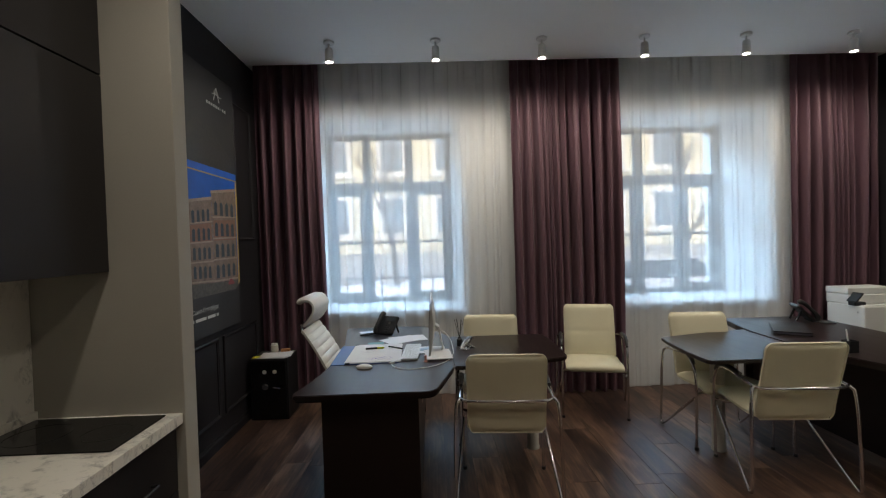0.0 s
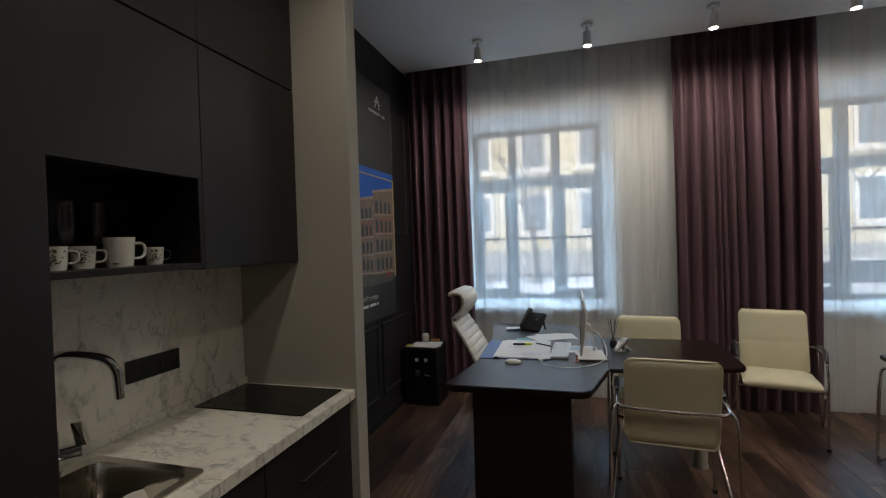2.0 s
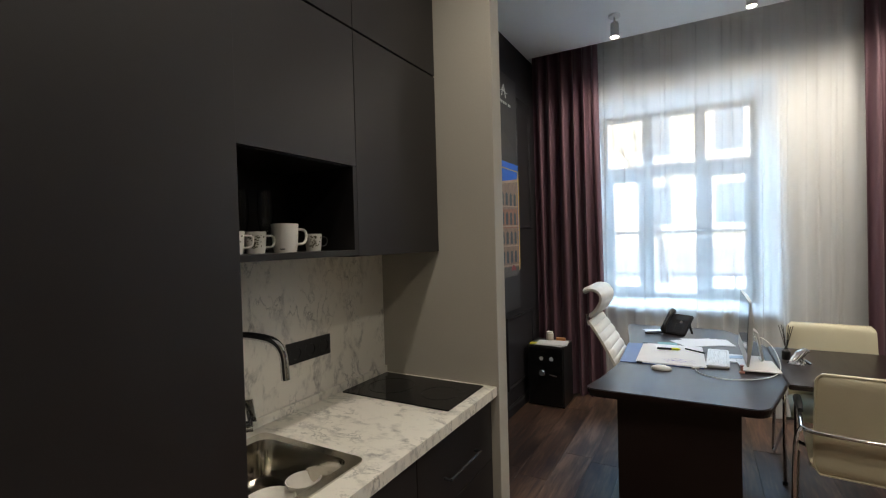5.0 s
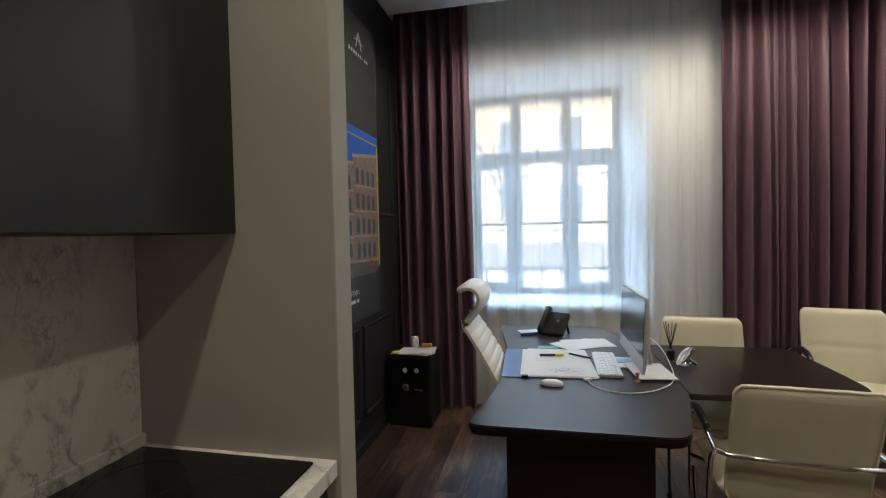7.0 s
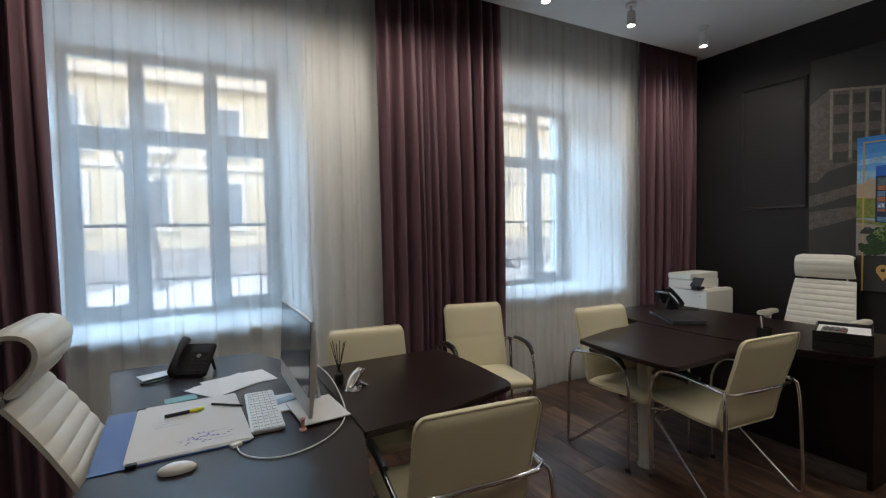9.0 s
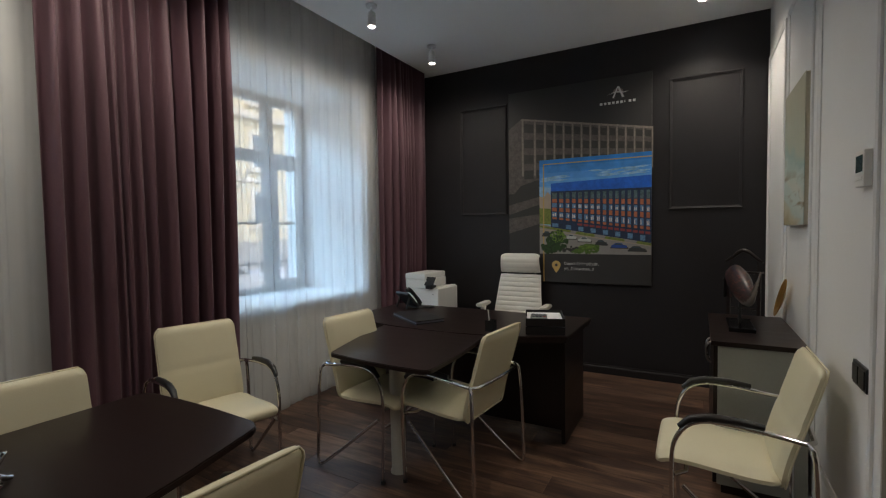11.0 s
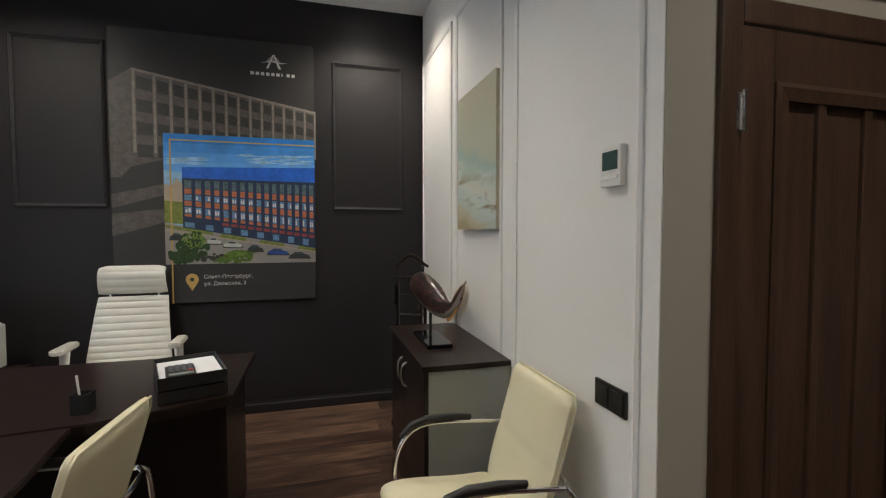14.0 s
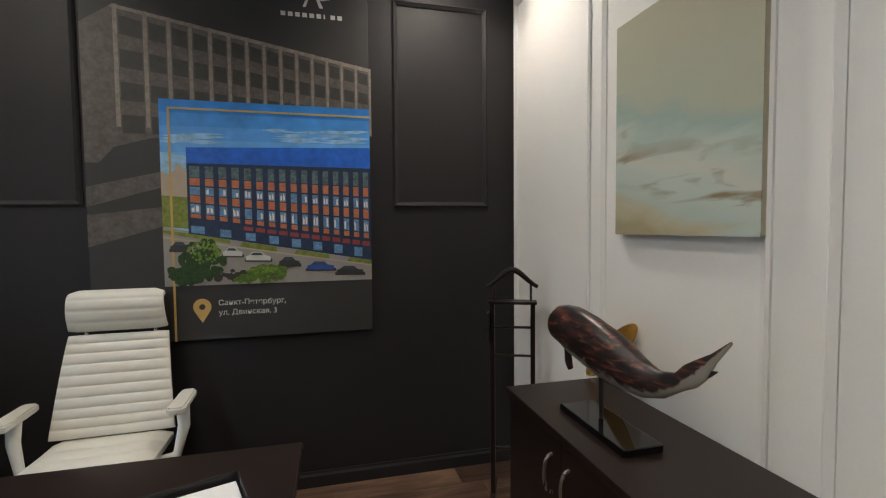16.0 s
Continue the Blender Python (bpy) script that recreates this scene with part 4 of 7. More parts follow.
# ---- executive chairs ----
def ribbed(profile, width0, width1, thick, ribs, swell=0.010):
    """Padded strip with stitched cross ribs; profile in (y, z), width tapers from the first point to the last."""
    pts = [Vector((0, y, z)) for y, z in profile]
    n = len(pts)
    across = 10
    b = bmesh.new()
    f_rows, r_rows = [], []
    for i in range(n):
        d = (pts[min(i + 1, n - 1)] - pts[max(i - 1, 0)]).normalized()
        nr = Vector((0, -d.z, d.y))
        s = i / (n - 1)
        half = (width0 + (width1 - width0) * s) / 2
        puff = abs(math.sin(math.pi * ribs * s)) ** 0.5 * swell
        fr, rr = [], []
        for j in range(across + 1):
            u = j / across * 2 - 1
            e = math.sqrt(max(0, 1 - abs(u) ** 14))
            fr.append(b.verts.new(pts[i] + nr * (thick / 2 * (0.4 + 0.6 * e) + puff * e) + Vector((half * u, 0, 0))))
            rr.append(b.verts.new(pts[i] - nr * thick / 2 * (0.4 + 0.6 * e) + Vector((half * u, 0, 0))))
        f_rows.append(fr)
        r_rows.append(rr)
    for i in range(n - 1):
        for j in range(across):
            b.faces.new((f_rows[i][j], f_rows[i][j + 1], f_rows[i + 1][j + 1], f_rows[i + 1][j]))
            b.faces.new((r_rows[i][j], r_rows[i + 1][j], r_rows[i + 1][j + 1], r_rows[i][j + 1]))
        b.faces.new((f_rows[i][0], f_rows[i + 1][0], r_rows[i + 1][0], r_rows[i][0]))
        b.faces.new((f_rows[i][across], r_rows[i][across], r_rows[i + 1][across], f_rows[i + 1][across]))
    for rows_i in (0, n - 1):
        for j in range(across):
            b.faces.new((f_rows[rows_i][j], r_rows[rows_i][j], r_rows[rows_i][j + 1], f_rows[rows_i][j + 1]))
    bmesh.ops.recalc_face_normals(b, faces=b.faces[:])
    return b


def executive_chair(m, label, upright=1.0):
    """Faces +y; the rear tip of the headrest lies over y = 0. upright: under 1 sets the back steeper."""
    c = empty("executive_chair", m, label, "office chair", "white executive chairs")

    def lean(pts):
        return [(0.28 + (y - 0.28) * upright, z) for y, z in pts]

    head = lean(bez([(0.0, 1.150), (0.075, 1.205), (0.165, 1.13), (0.10, 1.045), (0.04, 0.995)], 40))
    smooth(part("headrest", ribbed(head, 0.400, 0.425, 0.034, 5, 0.005), M_LEATHER_W, c), 50)
    back = lean(bez([(0.030, 0.965), (0.10, 0.88), (0.19, 0.72), (0.24, 0.62), (0.28, 0.51)], 90))
    smooth(part("backrest", ribbed(back, 0.43, 0.52, 0.035, 10, 0.008), M_LEATHER_W, c), 50)
    for s in (-1, 1):
        smooth(part("head_bracket", tube([(s * 0.15, back[2][0] - 0.02, 0.93), (s * 0.15, back[0][0] - 0.022, 1.0)], 0.010, 8), M_CHROME, c), 50)
    seat = bez([(0.27, 0.47), (0.45, 0.46), (0.62, 0.49), (0.76, 0.50), (0.80, 0.44)], 60)
    smooth(part("seat", ribbed(seat, 0.50, 0.50, 0.06, 6), M_LEATHER_W, c), 50)
    for s in (-1, 1):
        arm = slab(rounded([(s * 0.36, 0.26), (s * 0.29, 0.26), (s * 0.285, 0.53), (s * 0.365, 0.53)][::s], 0.03), 0.655, 0.69, 0.008)
        smooth(part("armrest", arm, M_LEATHER_W, c, "white armrest pad"), 50)
        post = tube([(s * 0.325, 0.40, 0.655), (s * 0.33, 0.40, 0.56), (s * 0.30, 0.42, 0.43), (s * 0.16, 0.44, 0.41)], [0.03, 0.026, 0.022, 0.02], 10)
        smooth(part("arm_post", post, M_WHITE_PLASTIC, c), 50)
    smooth(part("gas_lift", lathe([(0, 0.07), (0.032, 0.07), (0.032, 0.22), (0.018, 0.23), (0.018, 0.41), (0.09, 0.42), (0.09, 0.432), (0, 0.433)], 20, m=Matrix.Translation((0, 0.48, 0))), M_CHROME, c))
    for k in range(5):
        a = 2 * math.pi * k / 5 + 0.3
        dx, dy = math.cos(a), math.sin(a)
        smooth(part("base_arm", tube([(0, 0.48, 0.10), (dx * 0.15, 0.48 + dy * 0.15, 0.095), (dx * 0.30, 0.48 + dy * 0.30, 0.07)], [0.024, 0.02, 0.013], 10), M_CHROME, c), 50)
        w = part("castor", lathe([(0, -0.022), (0.022, -0.022), (0.028, -0.015), (0.028, 0.015), (0.022, 0.022), (0, 0.022)], 16, m=Matrix.Translation((dx * 0.30, 0.48 + dy * 0.30, 0.0285)) @ Matrix.Rotation(a, 4, "Z") @ Matrix.Rotation(math.pi / 2, 4, "X")), M_BLACK, c)
        smooth(w)
    return c


executive_chair(Matrix.Translation((-0.917, 3.29, 0)) @ Matrix.Rotation(radians(-90), 4, "Z"), "white ribbed leather executive chair at the paper-strewn desk")
executive_chair(Matrix.Translation((4.53, 3.255, 0)) @ Matrix.Rotation(radians(92), 4, "Z"), "white ribbed leather executive chair before the dark wall", 0.5)

# ---- on the first desk ----
DT = 0.7505
M_BLUE = material("blue_folder_plastic", (0.025, 0.070, 0.26), 0.4, 0, 0.08)
M_SILVER = material("silver_aluminium", (0.66, 0.66, 0.66), 0.42, 0.45, 0.04)
M_SCREEN = material("dark_screen_glass", (0.012, 0.016, 0.022), 0.12, 0, 0.05, 4, 60, 0.0)
M_INK = material("printed_ink", (0.22, 0.22, 0.28), 0.8)
M_FAINT = material("faint_print", (0.50, 0.49, 0.58), 0.8)
M_YELLOW = material("yellow_marker", (0.75, 0.72, 0.03), 0.4)
M_TEAL = material("teal_card", (0.16, 0.36, 0.36), 0.6)
M_KEY = material("white_key", (0.76, 0.76, 0.75), 0.45)


def placed(o, x, y, z, turn=0):
    o.matrix_world = Matrix.Translation((x, y, z)) @ Matrix.Rotation(radians(turn), 4, "Z")
    return o


mon = empty("monitor", pose(-0.045, 3.31, DT, 0, 0, 90), "slim silver all-in-one desktop computer with a dark screen", "computer")
# faces -x: local +y looks to -x
b = bmesh.new()
W2, Z0, Z1 = 0.312, 0.035, 0.385
prof_n = 10
cols = []
for i in range(prof_n + 1):
    u = i / prof_n * 2 - 1
    t = 0.022 + 0.020 * (1 - u * u) ** 1.2
    cols.append((u * W2, t))
fr = [[b.verts.new((x, 0.0, z)) for x, t in cols] for z in (Z0, Z1)]
bk = [[b.verts.new((x, -t * sc, z)) for x, t in cols] for z, sc in ((Z0, 0.5), (Z0 + 0.12, 1.0), (Z1 - 0.12, 1.0), (Z1, 0.4))]
for j in range(prof_n):
    b.faces.new((fr[0][j], fr[0][j + 1], fr[1][j + 1], fr[1][j]))
    for a, c in zip(bk, bk[1:]):
        b.faces.new((a[j], c[j], c[j + 1], a[j + 1]))
    b.faces.new((fr[0][j], bk[0][j], bk[0][j + 1], fr[0][j + 1]))
    b.faces.new((fr[1][j], fr[1][j + 1], bk[3][j + 1], bk[3][j]))
for j in (0, prof_n):
    b.faces.new((fr[0][j], fr[1][j], bk[3][j], bk[2][j], bk[1][j], bk[0][j]))
bmesh.ops.recalc_face_normals(b, faces=b.faces[:])
smooth(part("case", b, M_SILVER, mon), 40)
part("screen", box(-W2 + 0.003, 0.0005, Z0 + 0.075, W2 - 0.003, 0.003, Z1 - 0.003, 0.001), M_SCREEN, mon, "dark glossy screen")
b = tube([(0, -0.03, 0.20), (0, -0.075, 0.17), (0, -0.10, 0.02), (0, -0.09, 0.006)], 0.008, 4)
b.transform(Matrix.Diagonal((9, 1, 1, 1)))
part("stand", b, M_SILVER, mon)
part("foot", slab(rounded([(-0.10, -0.115), (0.10, -0.115), (0.10, 0.07), (-0.10, 0.07)], 0.012), 0.0, 0.006, 0.002), M_SILVER, mon)
for o in mon.children:
    if o.name.startswith(("case", "screen")):
        o.matrix_basis = Matrix.Translation((0, 0, 0.0)) @ Matrix.Rotation(radians(3), 4, "X")

kb = empty("keyboard", pose(-0.168, 3.255, DT, 0, 0, -92), "white slim computer keyboard on the papers", "keyboard")
part("case", slab(rounded([(-0.215, -0.058), (0.215, -0.058), (0.215, 0.058), (-0.215, 0.058)], 0.010), 0.004, 0.014, 0.002), M_SILVER, kb)
key_me = None
for r in range(5):
    for k in range(14):
        if key_me is None:
            o = part("key", box(-0.0125, -0.0085, 0, 0.0125, 0.0085, 0.003, 0.0008, 1), M_KEY, kb)
            key_me = o.data
        else:
            o = new("key", key_me)
            o.parent = kb
        o.location = (-0.195 + k * 0.030, 0.042 - r * 0.0205, 0.0142)
b = slab(rounded([(-0.21, -0.05), (0.21, -0.05), (0.21, 0.05), (-0.21, 0.05)], 0.01), 0.0, 0.0038)
part("underside", b, M_KEY, kb)

mouse = lathe([(0, 0), (0.027, 0.001), (0.029, 0.008), (0.025, 0.017), (0.016, 0.024), (0, 0.027)], 24)
mouse.transform(Matrix.Diagonal((1.85, 1.0, 1, 1)))
placed(tagged(smooth(part("mouse", mouse, M_WHITE_PLASTIC), 60), "white rounded computer mouse on the dark desk", "mouse"), -0.452, 2.898, DT, -4)

fold = empty("folder", pose(-0.45, 3.26, DT, 0, 0, 2), "open blue plastic folder with printed sheets", "folder")
part("cover", box(-0.245, -0.268, 0, 0.20, 0.268, 0.0035, 0.001), M_BLUE, fold, "blue plastic cover")
rnd = random.Random(8)
for k in range(5):
    o = part("sheet", box(-0.148, -0.255, 0, 0.205, 0.255, 0.0012), M_PAPER, fold)
    o.matrix_basis = pose(rnd.uniform(-0.006, 0.006), rnd.uniform(-0.008, 0.008), 0.0036 + 0.0013 * k, 0, 0, rnd.uniform(-1.5, 1.5))
b = bmesh.new()
for y0, x0, x1 in ((0.06, -0.09, -0.06), (0.055, -0.05, 0.02), (0.03, -0.09, -0.02), (0.005, -0.085, 0.00), (-0.13, 0.03, 0.15), (-0.16, -0.02, 0.05), (-0.20, 0.06, 0.16)):
    box(x0, y0, 0.0105, x1, y0 + 0.003, 0.0107, bm=b)
tagged(part("printed_line", b, M_FAINT, fold, "faint printed lines"), kind="stuff")
b = bmesh.new()
for k in range(34):
    x0, y0 = 0.07 + rnd.gauss(0, 0.032), -0.165 + rnd.gauss(0, 0.022)
    b.faces.new([b.verts.new((x0 + 0.009 * rnd.uniform(0.3, 1) * math.cos(a), y0 + 0.005 * rnd.uniform(0.3, 1) * math.sin(a), 0.0109 + 0.00001 * k)) for a in (0, 1.2, 2.5, 3.7, 5.0)])
part("stamp_mark", b, material("violet_stamp_ink", (0.16, 0.14, 0.50), 0.8, 0, 0.3, 40), fold, "smudged violet stamp mark").name = "stamp_mark"
for yy in (-0.262, 0.262):
    part("corner_clip", box(-0.15, yy - 0.012, 0.0036, -0.12, yy + 0.006, 0.013, 0.001), M_BLACK, fold)


def pen(x, y, z, length, turn, body, tip, label, r=0.0045):
    p_ = empty("pen", pose(x, y, z + r, 0, 0, turn), label, "pen", "pens on the papers")
    part("barrel", tube([(-length / 2, 0, 0), (length * 0.12, 0, 0)], r, 10), body, p_)
    part("cap", tube([(length * 0.121, 0, 0), (length * 0.42, 0, 0), (length / 2, 0, 0)], [r * 1.08, r * 1.08, r * 0.5], 10), tip, p_)
    return p_


pen(-0.44, 3.36, DT + 0.0112, 0.135, 8, M_BLACK, M_YELLOW, "black highlighter with a yellow cap", 0.007)
pen(-0.29, 3.37, DT + 0.0112, 0.14, -38, M_BLACK, M_BLACK, "thin black ballpoint pen", 0.0045)
for k, (x, y, t) in enumerate(((-0.24, 3.71, 28), (-0.22, 3.73, 14), (-0.27, 3.69, 35), (-0.58, 4.05, 20))):
    s = 0.5 if k == 3 else 1
    placed(tagged(part("paper_sheet", box(-0.148 * s, -0.105 * s, 0, 0.148 * s, 0.105 * s, 0.0012), M_PAPER), "loose white printed paper sheet on the desk", "paper", "loose papers"), x, y, DT + 0.0013 * (k % 3), t)
placed(tagged(part("card", slab(rounded([(-0.06, -0.035), (0.06, -0.035), (0.06, 0.035), (-0.06, 0.035)], 0.006), 0, 0.004), M_TEAL), "small teal card case on the desk", "card case"), -0.46, 3.585, DT, 6)
placed(tagged(part("paper_pad", box(-0.09, -0.13, 0, 0.09, 0.13, 0.005, 0.001), M_PAPER), "white paper pad behind the computer foot", "paper pad"), 0.02, 3.15, DT + 0.0065, 4)
placed(tagged(part("photo_card", box(-0.045, -0.03, 0, 0.045, 0.03, 0.002), material("pale_blue_card", (0.35, 0.48, 0.60), 0.6)), "pale blue printed card beside the keyboard", "card"), -0.075, 3.33, DT + 0.0065, 20)
stamp = tagged(smooth(part("stamp", lathe([(0, 0), (0.014, 0), (0.014, 0.004), (0.007, 0.01), (0.007, 0.035), (0.011, 0.042), (0, 0.046)], 16), material("pink_plastic", (0.55, 0.28, 0.24), 0.35))), "small pinkish rubber stamp on the desk", "stamp")
placed(stamp, -0.065, 3.0, DT)

cable = [(-0.285, 2.976, 0.005), (-0.275, 2.90, 0.004), (-0.21, 2.835, 0.004), (-0.13, 2.82, 0.004), (-0.03, 2.86, 0.004), (0.06, 2.95, 0.004), (0.11, 3.06, 0.004), (0.13, 3.18, 0.02), (0.11, 3.28, 0.09), (0.06, 3.34, 0.14), (0.0, 3.35, 0.13)]
tagged(smooth(part("cable", tube([(x, y, DT + z) for x, y, z in cable], 0.0024, 8, smooth_steps=3), M_WHITE_PLASTIC), 60), "thin white charging cable lying across the desk", "cable")
placed(tagged(part("cable_plug", box(-0.018, -0.009, 0, 0.018, 0.009, 0.011, 0.002), M_WHITE_PLASTIC), "small white cable plug on the folder's edge", "plug"), -0.285, 2.985, DT + 0.0005, 30)


def desk_phone(m, label):
    """Faces +y: a steep keypad slab on two feet, handset at the viewer's left."""
    t = empty("desk_phone", m, label, "telephone")
    face = Matrix.Translation((0, 0.0, 0.088)) @ Matrix.Rotation(radians(-47), 4, "X")
    o = part("body", slab(rounded([(-0.10, -0.10), (0.10, -0.10), (0.10, 0.095), (-0.10, 0.095)], 0.012), -0.026, 0.0, 0.004), M_BLACK, t)
    o.matrix_basis = face
    for s in (-1, 1):
        part("stand_leg", tube([(s * 0.075, -0.045, 0.105), (s * 0.08, -0.085, 0.004)], [0.012, 0.008], 8), M_BLACK, t)
    part("front_foot", box(-0.085, 0.035, 0.0, 0.085, 0.062, 0.012, 0.003), M_BLACK, t)
    hs = tube([(0, -0.108, 0.012), (0, -0.098, 0.034), (0, -0.06, 0.044), (0, 0.0, 0.046), (0, 0.06, 0.044), (0, 0.098, 0.034), (0, 0.108, 0.012)], [0.020, 0.024, 0.019, 0.016, 0.019, 0.024, 0.020], 12)
    o = smooth(part("handset", hs, M_BLACK, t), 60)
    o.matrix_basis = face @ Matrix.Translation((0.066, -0.004, 0.0))
    o = part("display", box(-0.080, -0.086, 0.0022, 0.016, -0.040, 0.0035, 0.001), M_LCD, t, "grey display")
    o.matrix_basis = face
    o = part("navigation_key", lathe([(0, 0.0005), (0.012, 0.0005), (0.012, 0.004), (0.006, 0.0045), (0, 0.003)], 16), M_STEEL, t, "small silver navigation key")
    o.matrix_basis = face @ Matrix.Translation((-0.03, -0.020, 0))
    o = part("bezel", box(-0.092, -0.094, 0.0002, 0.028, -0.030, 0.002, 0.001), M_BLACK, t)
    o.matrix_basis = face
    for r in range(1, 5):
        for k in range(3):
            o = part("button", box(-0.011, -0.0065, 0.0005, 0.011, 0.0065, 0.0045, 0.001, 1), M_BUTTON, t)
            o.matrix_basis = face @ Matrix.Translation((-0.070 + k * 0.032, -0.016 + r * 0.022, 0))
    cord = [(0.066, 0.070, 0.020), (0.085, 0.11, 0.010), (0.125, 0.165, 0.008), (0.165, 0.19, 0.008), (0.185, 0.165, 0.008), (0.165, 0.125, 0.008), (0.13, 0.085, 0.008), (0.098, 0.045, 0.012), (0.07, 0.02, 0.035)]
    smooth(part("cord", tube(cord, 0.0065, 8, smooth_steps=2), M_BLACK, t), 60)
    return t


M_LCD = material("phone_lcd", (0.06, 0.07, 0.08), 0.2)
M_BUTTON = material("phone_button", (0.030, 0.030, 0.033), 0.4)
desk_phone(pose(-0.415, 3.965, DT, 0, 0, 150) @ Matrix.Scale(0.90, 4), "black desk telephone with its handset on the cradle")

dif = empty("reed_diffuser", pose(0.185, 3.43, DT - 0.003), "small black reed diffuser with thin dark sticks", "diffuser")
smooth(part("bottle", lathe([(0, 0), (0.020, 0), (0.022, 0.01), (0.022, 0.05), (0.010, 0.062), (0.010, 0.07), (0.006, 0.07), (0.006, 0.055), (0, 0.055)], 20), M_BLACK, dif))
for k in range(6):
    a = k * 1.05
    part("stick", tube([(0, 0, 0.058), (0.035 * math.cos(a), 0.035 * math.sin(a), 0.20)], 0.0018, 6), M_WENGE, dif)

b = tube([(-0.05, 0, 0.012), (-0.02, 0.005, 0.03), (0.0, 0, 0.055), (0.03, -0.004, 0.075), (0.06, 0, 0.07)], [0.014, 0.024, 0.024, 0.018, 0.007], 14)
lathe([(0, 0), (0.045, 0), (0.045, 0.006), (0.02, 0.012), (0.012, 0.03), (0, 0.03)], 20, bm=b, m=Matrix.Translation((-0.02, 0, 0)))
tube([(0.0, 0.012, 0.03), (0.03, 0.02, 0.012), (0.05, 0.02, 0.003)], [0.012, 0.009, 0.008], 8, bm=b)
tube([(0.0, -0.012, 0.03), (0.03, -0.02, 0.012), (0.05, -0.02, 0.003)], [0.012, 0.009, 0.008], 8, bm=b)
placed(tagged(smooth(part("figurine", b, M_CHROME), 70), "small polished chrome figurine on the extension", "figurine"), 0.235, 3.335, DT - 0.003, 35)

# ---- safe in the corner ----
safe = empty("safe", pose(-1.475, 4.225, 0, 0, 0, 0), "low black safe with a dial and chrome handle, papers on top", "safe")
part("body", box(-0.165, -0.155, 0.0, 0.165, 0.155, 0.545, 0.006), M_BLACK, safe)
part("door", box(-0.15, -0.168, 0.02, 0.15, -0.1555, 0.525, 0.004), material("black_enamel", (0.010, 0.010, 0.011), 0.22), safe)
part("dial", lathe([(0, 0), (0.03, 0), (0.03, 0.012), (0.022, 0.02), (0, 0.021)], 24, m=Matrix.Translation((-0.03, -0.168, 0.30)) @ Matrix.Rotation(math.pi / 2, 4, "X")), M_CHROME, safe, "chrome combination dial")
part("handle", tube([(0.05, -0.168, 0.30), (0.05, -0.20, 0.30), (0.11, -0.20, 0.29)], 0.007, 8), M_CHROME, safe, "chrome lever handle")
for sx in (-0.045, 0.045):
    part("sticker", lathe([(0, 0), (0.018, 0), (0.018, 0.0006), (0, 0.0006)], 20, m=Matrix.Translation((sx + 0.01, -0.1682, 0.43)) @ Matrix.Rotation(math.pi / 2, 4, "X")), M_WHITE_PLASTIC, safe, "round white sticker")
for k, t in enumerate((-6, 3, 10)):
    placed(tagged(part("paper_sheet", box(-0.135, -0.10, 0, 0.135, 0.10, 0.003), M_PAPER), "white paper sheets stacked on the safe", "paper", "papers on the safe"), -1.455 + 0.01 * k, 4.17, 0.5455 + 0.0032 * k, t)
jar = empty("jar", pose(-1.50, 4.31, 0.5455), "small clear jar with a pale lid on the safe", "jar")
smooth(part("body", lathe([(0, 0), (0.032, 0), (0.034, 0.006), (0.034, 0.06), (0.03, 0.066), (0, 0.066)], 20), material("pale_cream_plastic", (0.55, 0.52, 0.45), 0.3), jar))
part("lid", lathe([(0, 0.0662), (0.03, 0.0662), (0.03, 0.082), (0, 0.083)], 20), M_WHITE_PLASTIC, jar)
placed(tagged(part("small_box", box(-0.04, -0.02, 0, 0.04, 0.02, 0.028, 0.002), material("orange_card", (0.55, 0.25, 0.10), 0.6)), "small orange cardboard box on the safe", "box"), -1.40, 4.315, 0.5455, 8)
placed(tagged(part("sticky_note_pad", box(-0.03, -0.025, 0, 0.03, 0.025, 0.008), M_YELLOW), "small pad of yellow sticky notes", "notes"), -1.60, 4.12, 0.5455, 10)

# ---- on the second desk ----
desk_phone(pose(3.21, 3.90, DT, 0, 0, -110) @ Matrix.Scale(0.92, 4), "black desk telephone with its handset on the cradle")
nb = empty("portfolio", pose(2.803, 3.545, DT, 0, 0, -33), "closed black leather portfolio on the desk", "portfolio")
part("cover", box(-0.12, -0.225, 0, 0.12, 0.225, 0.006, 0.003), M_BLACK, nb)
part("pages", box(-0.112, -0.218, 0.0062, 0.114, 0.218, 0.020, 0.001), M_INK, nb, "grey page block")
part("top_cover", box(-0.12, -0.225, 0.0202, 0.12, 0.225, 0.027, 0.003), M_BLACK, nb)

tray = empty("letter_tray", pose(2.835, 2.538, DT, 0, 0, 19), "black two-tier letter tray with papers and a calculator", "letter tray")
for z in (0.002, 0.058):
    b = bmesh.new()
    box(-0.165, -0.122, z, 0.165, 0.122, z + 0.004, bm=b)
    box(-0.165, -0.126, z, 0.165, -0.122, z + 0.051, 0.001, bm=b)
    box(-0.165, 0.122, z, 0.165, 0.126, z + 0.051, 0.001, bm=b)
    box(-0.169, -0.126, z, -0.165, 0.126, z + 0.050, 0.001, bm=b)
    box(0.165, -0.126, z, 0.169, 0.126, z + 0.051, 0.001, bm=b)
    part("tray", b, M_BLACK, tray)
for k in range(2):
    part("paper", box(-0.160, -0.116, 0.0625 + 0.015 * k, 0.150, 0.116, 0.0772 + 0.015 * k, 0.001), M_PAPER, tray)
calc = empty("calculator", pose(2.762, 2.553, DT + 0.0925, 0, 0, 107), "black pocket calculator on the papers", "calculator")
part("case", box(-0.055, -0.085, 0, 0.055, 0.085, 0.012, 0.003), M_BLACK, calc)
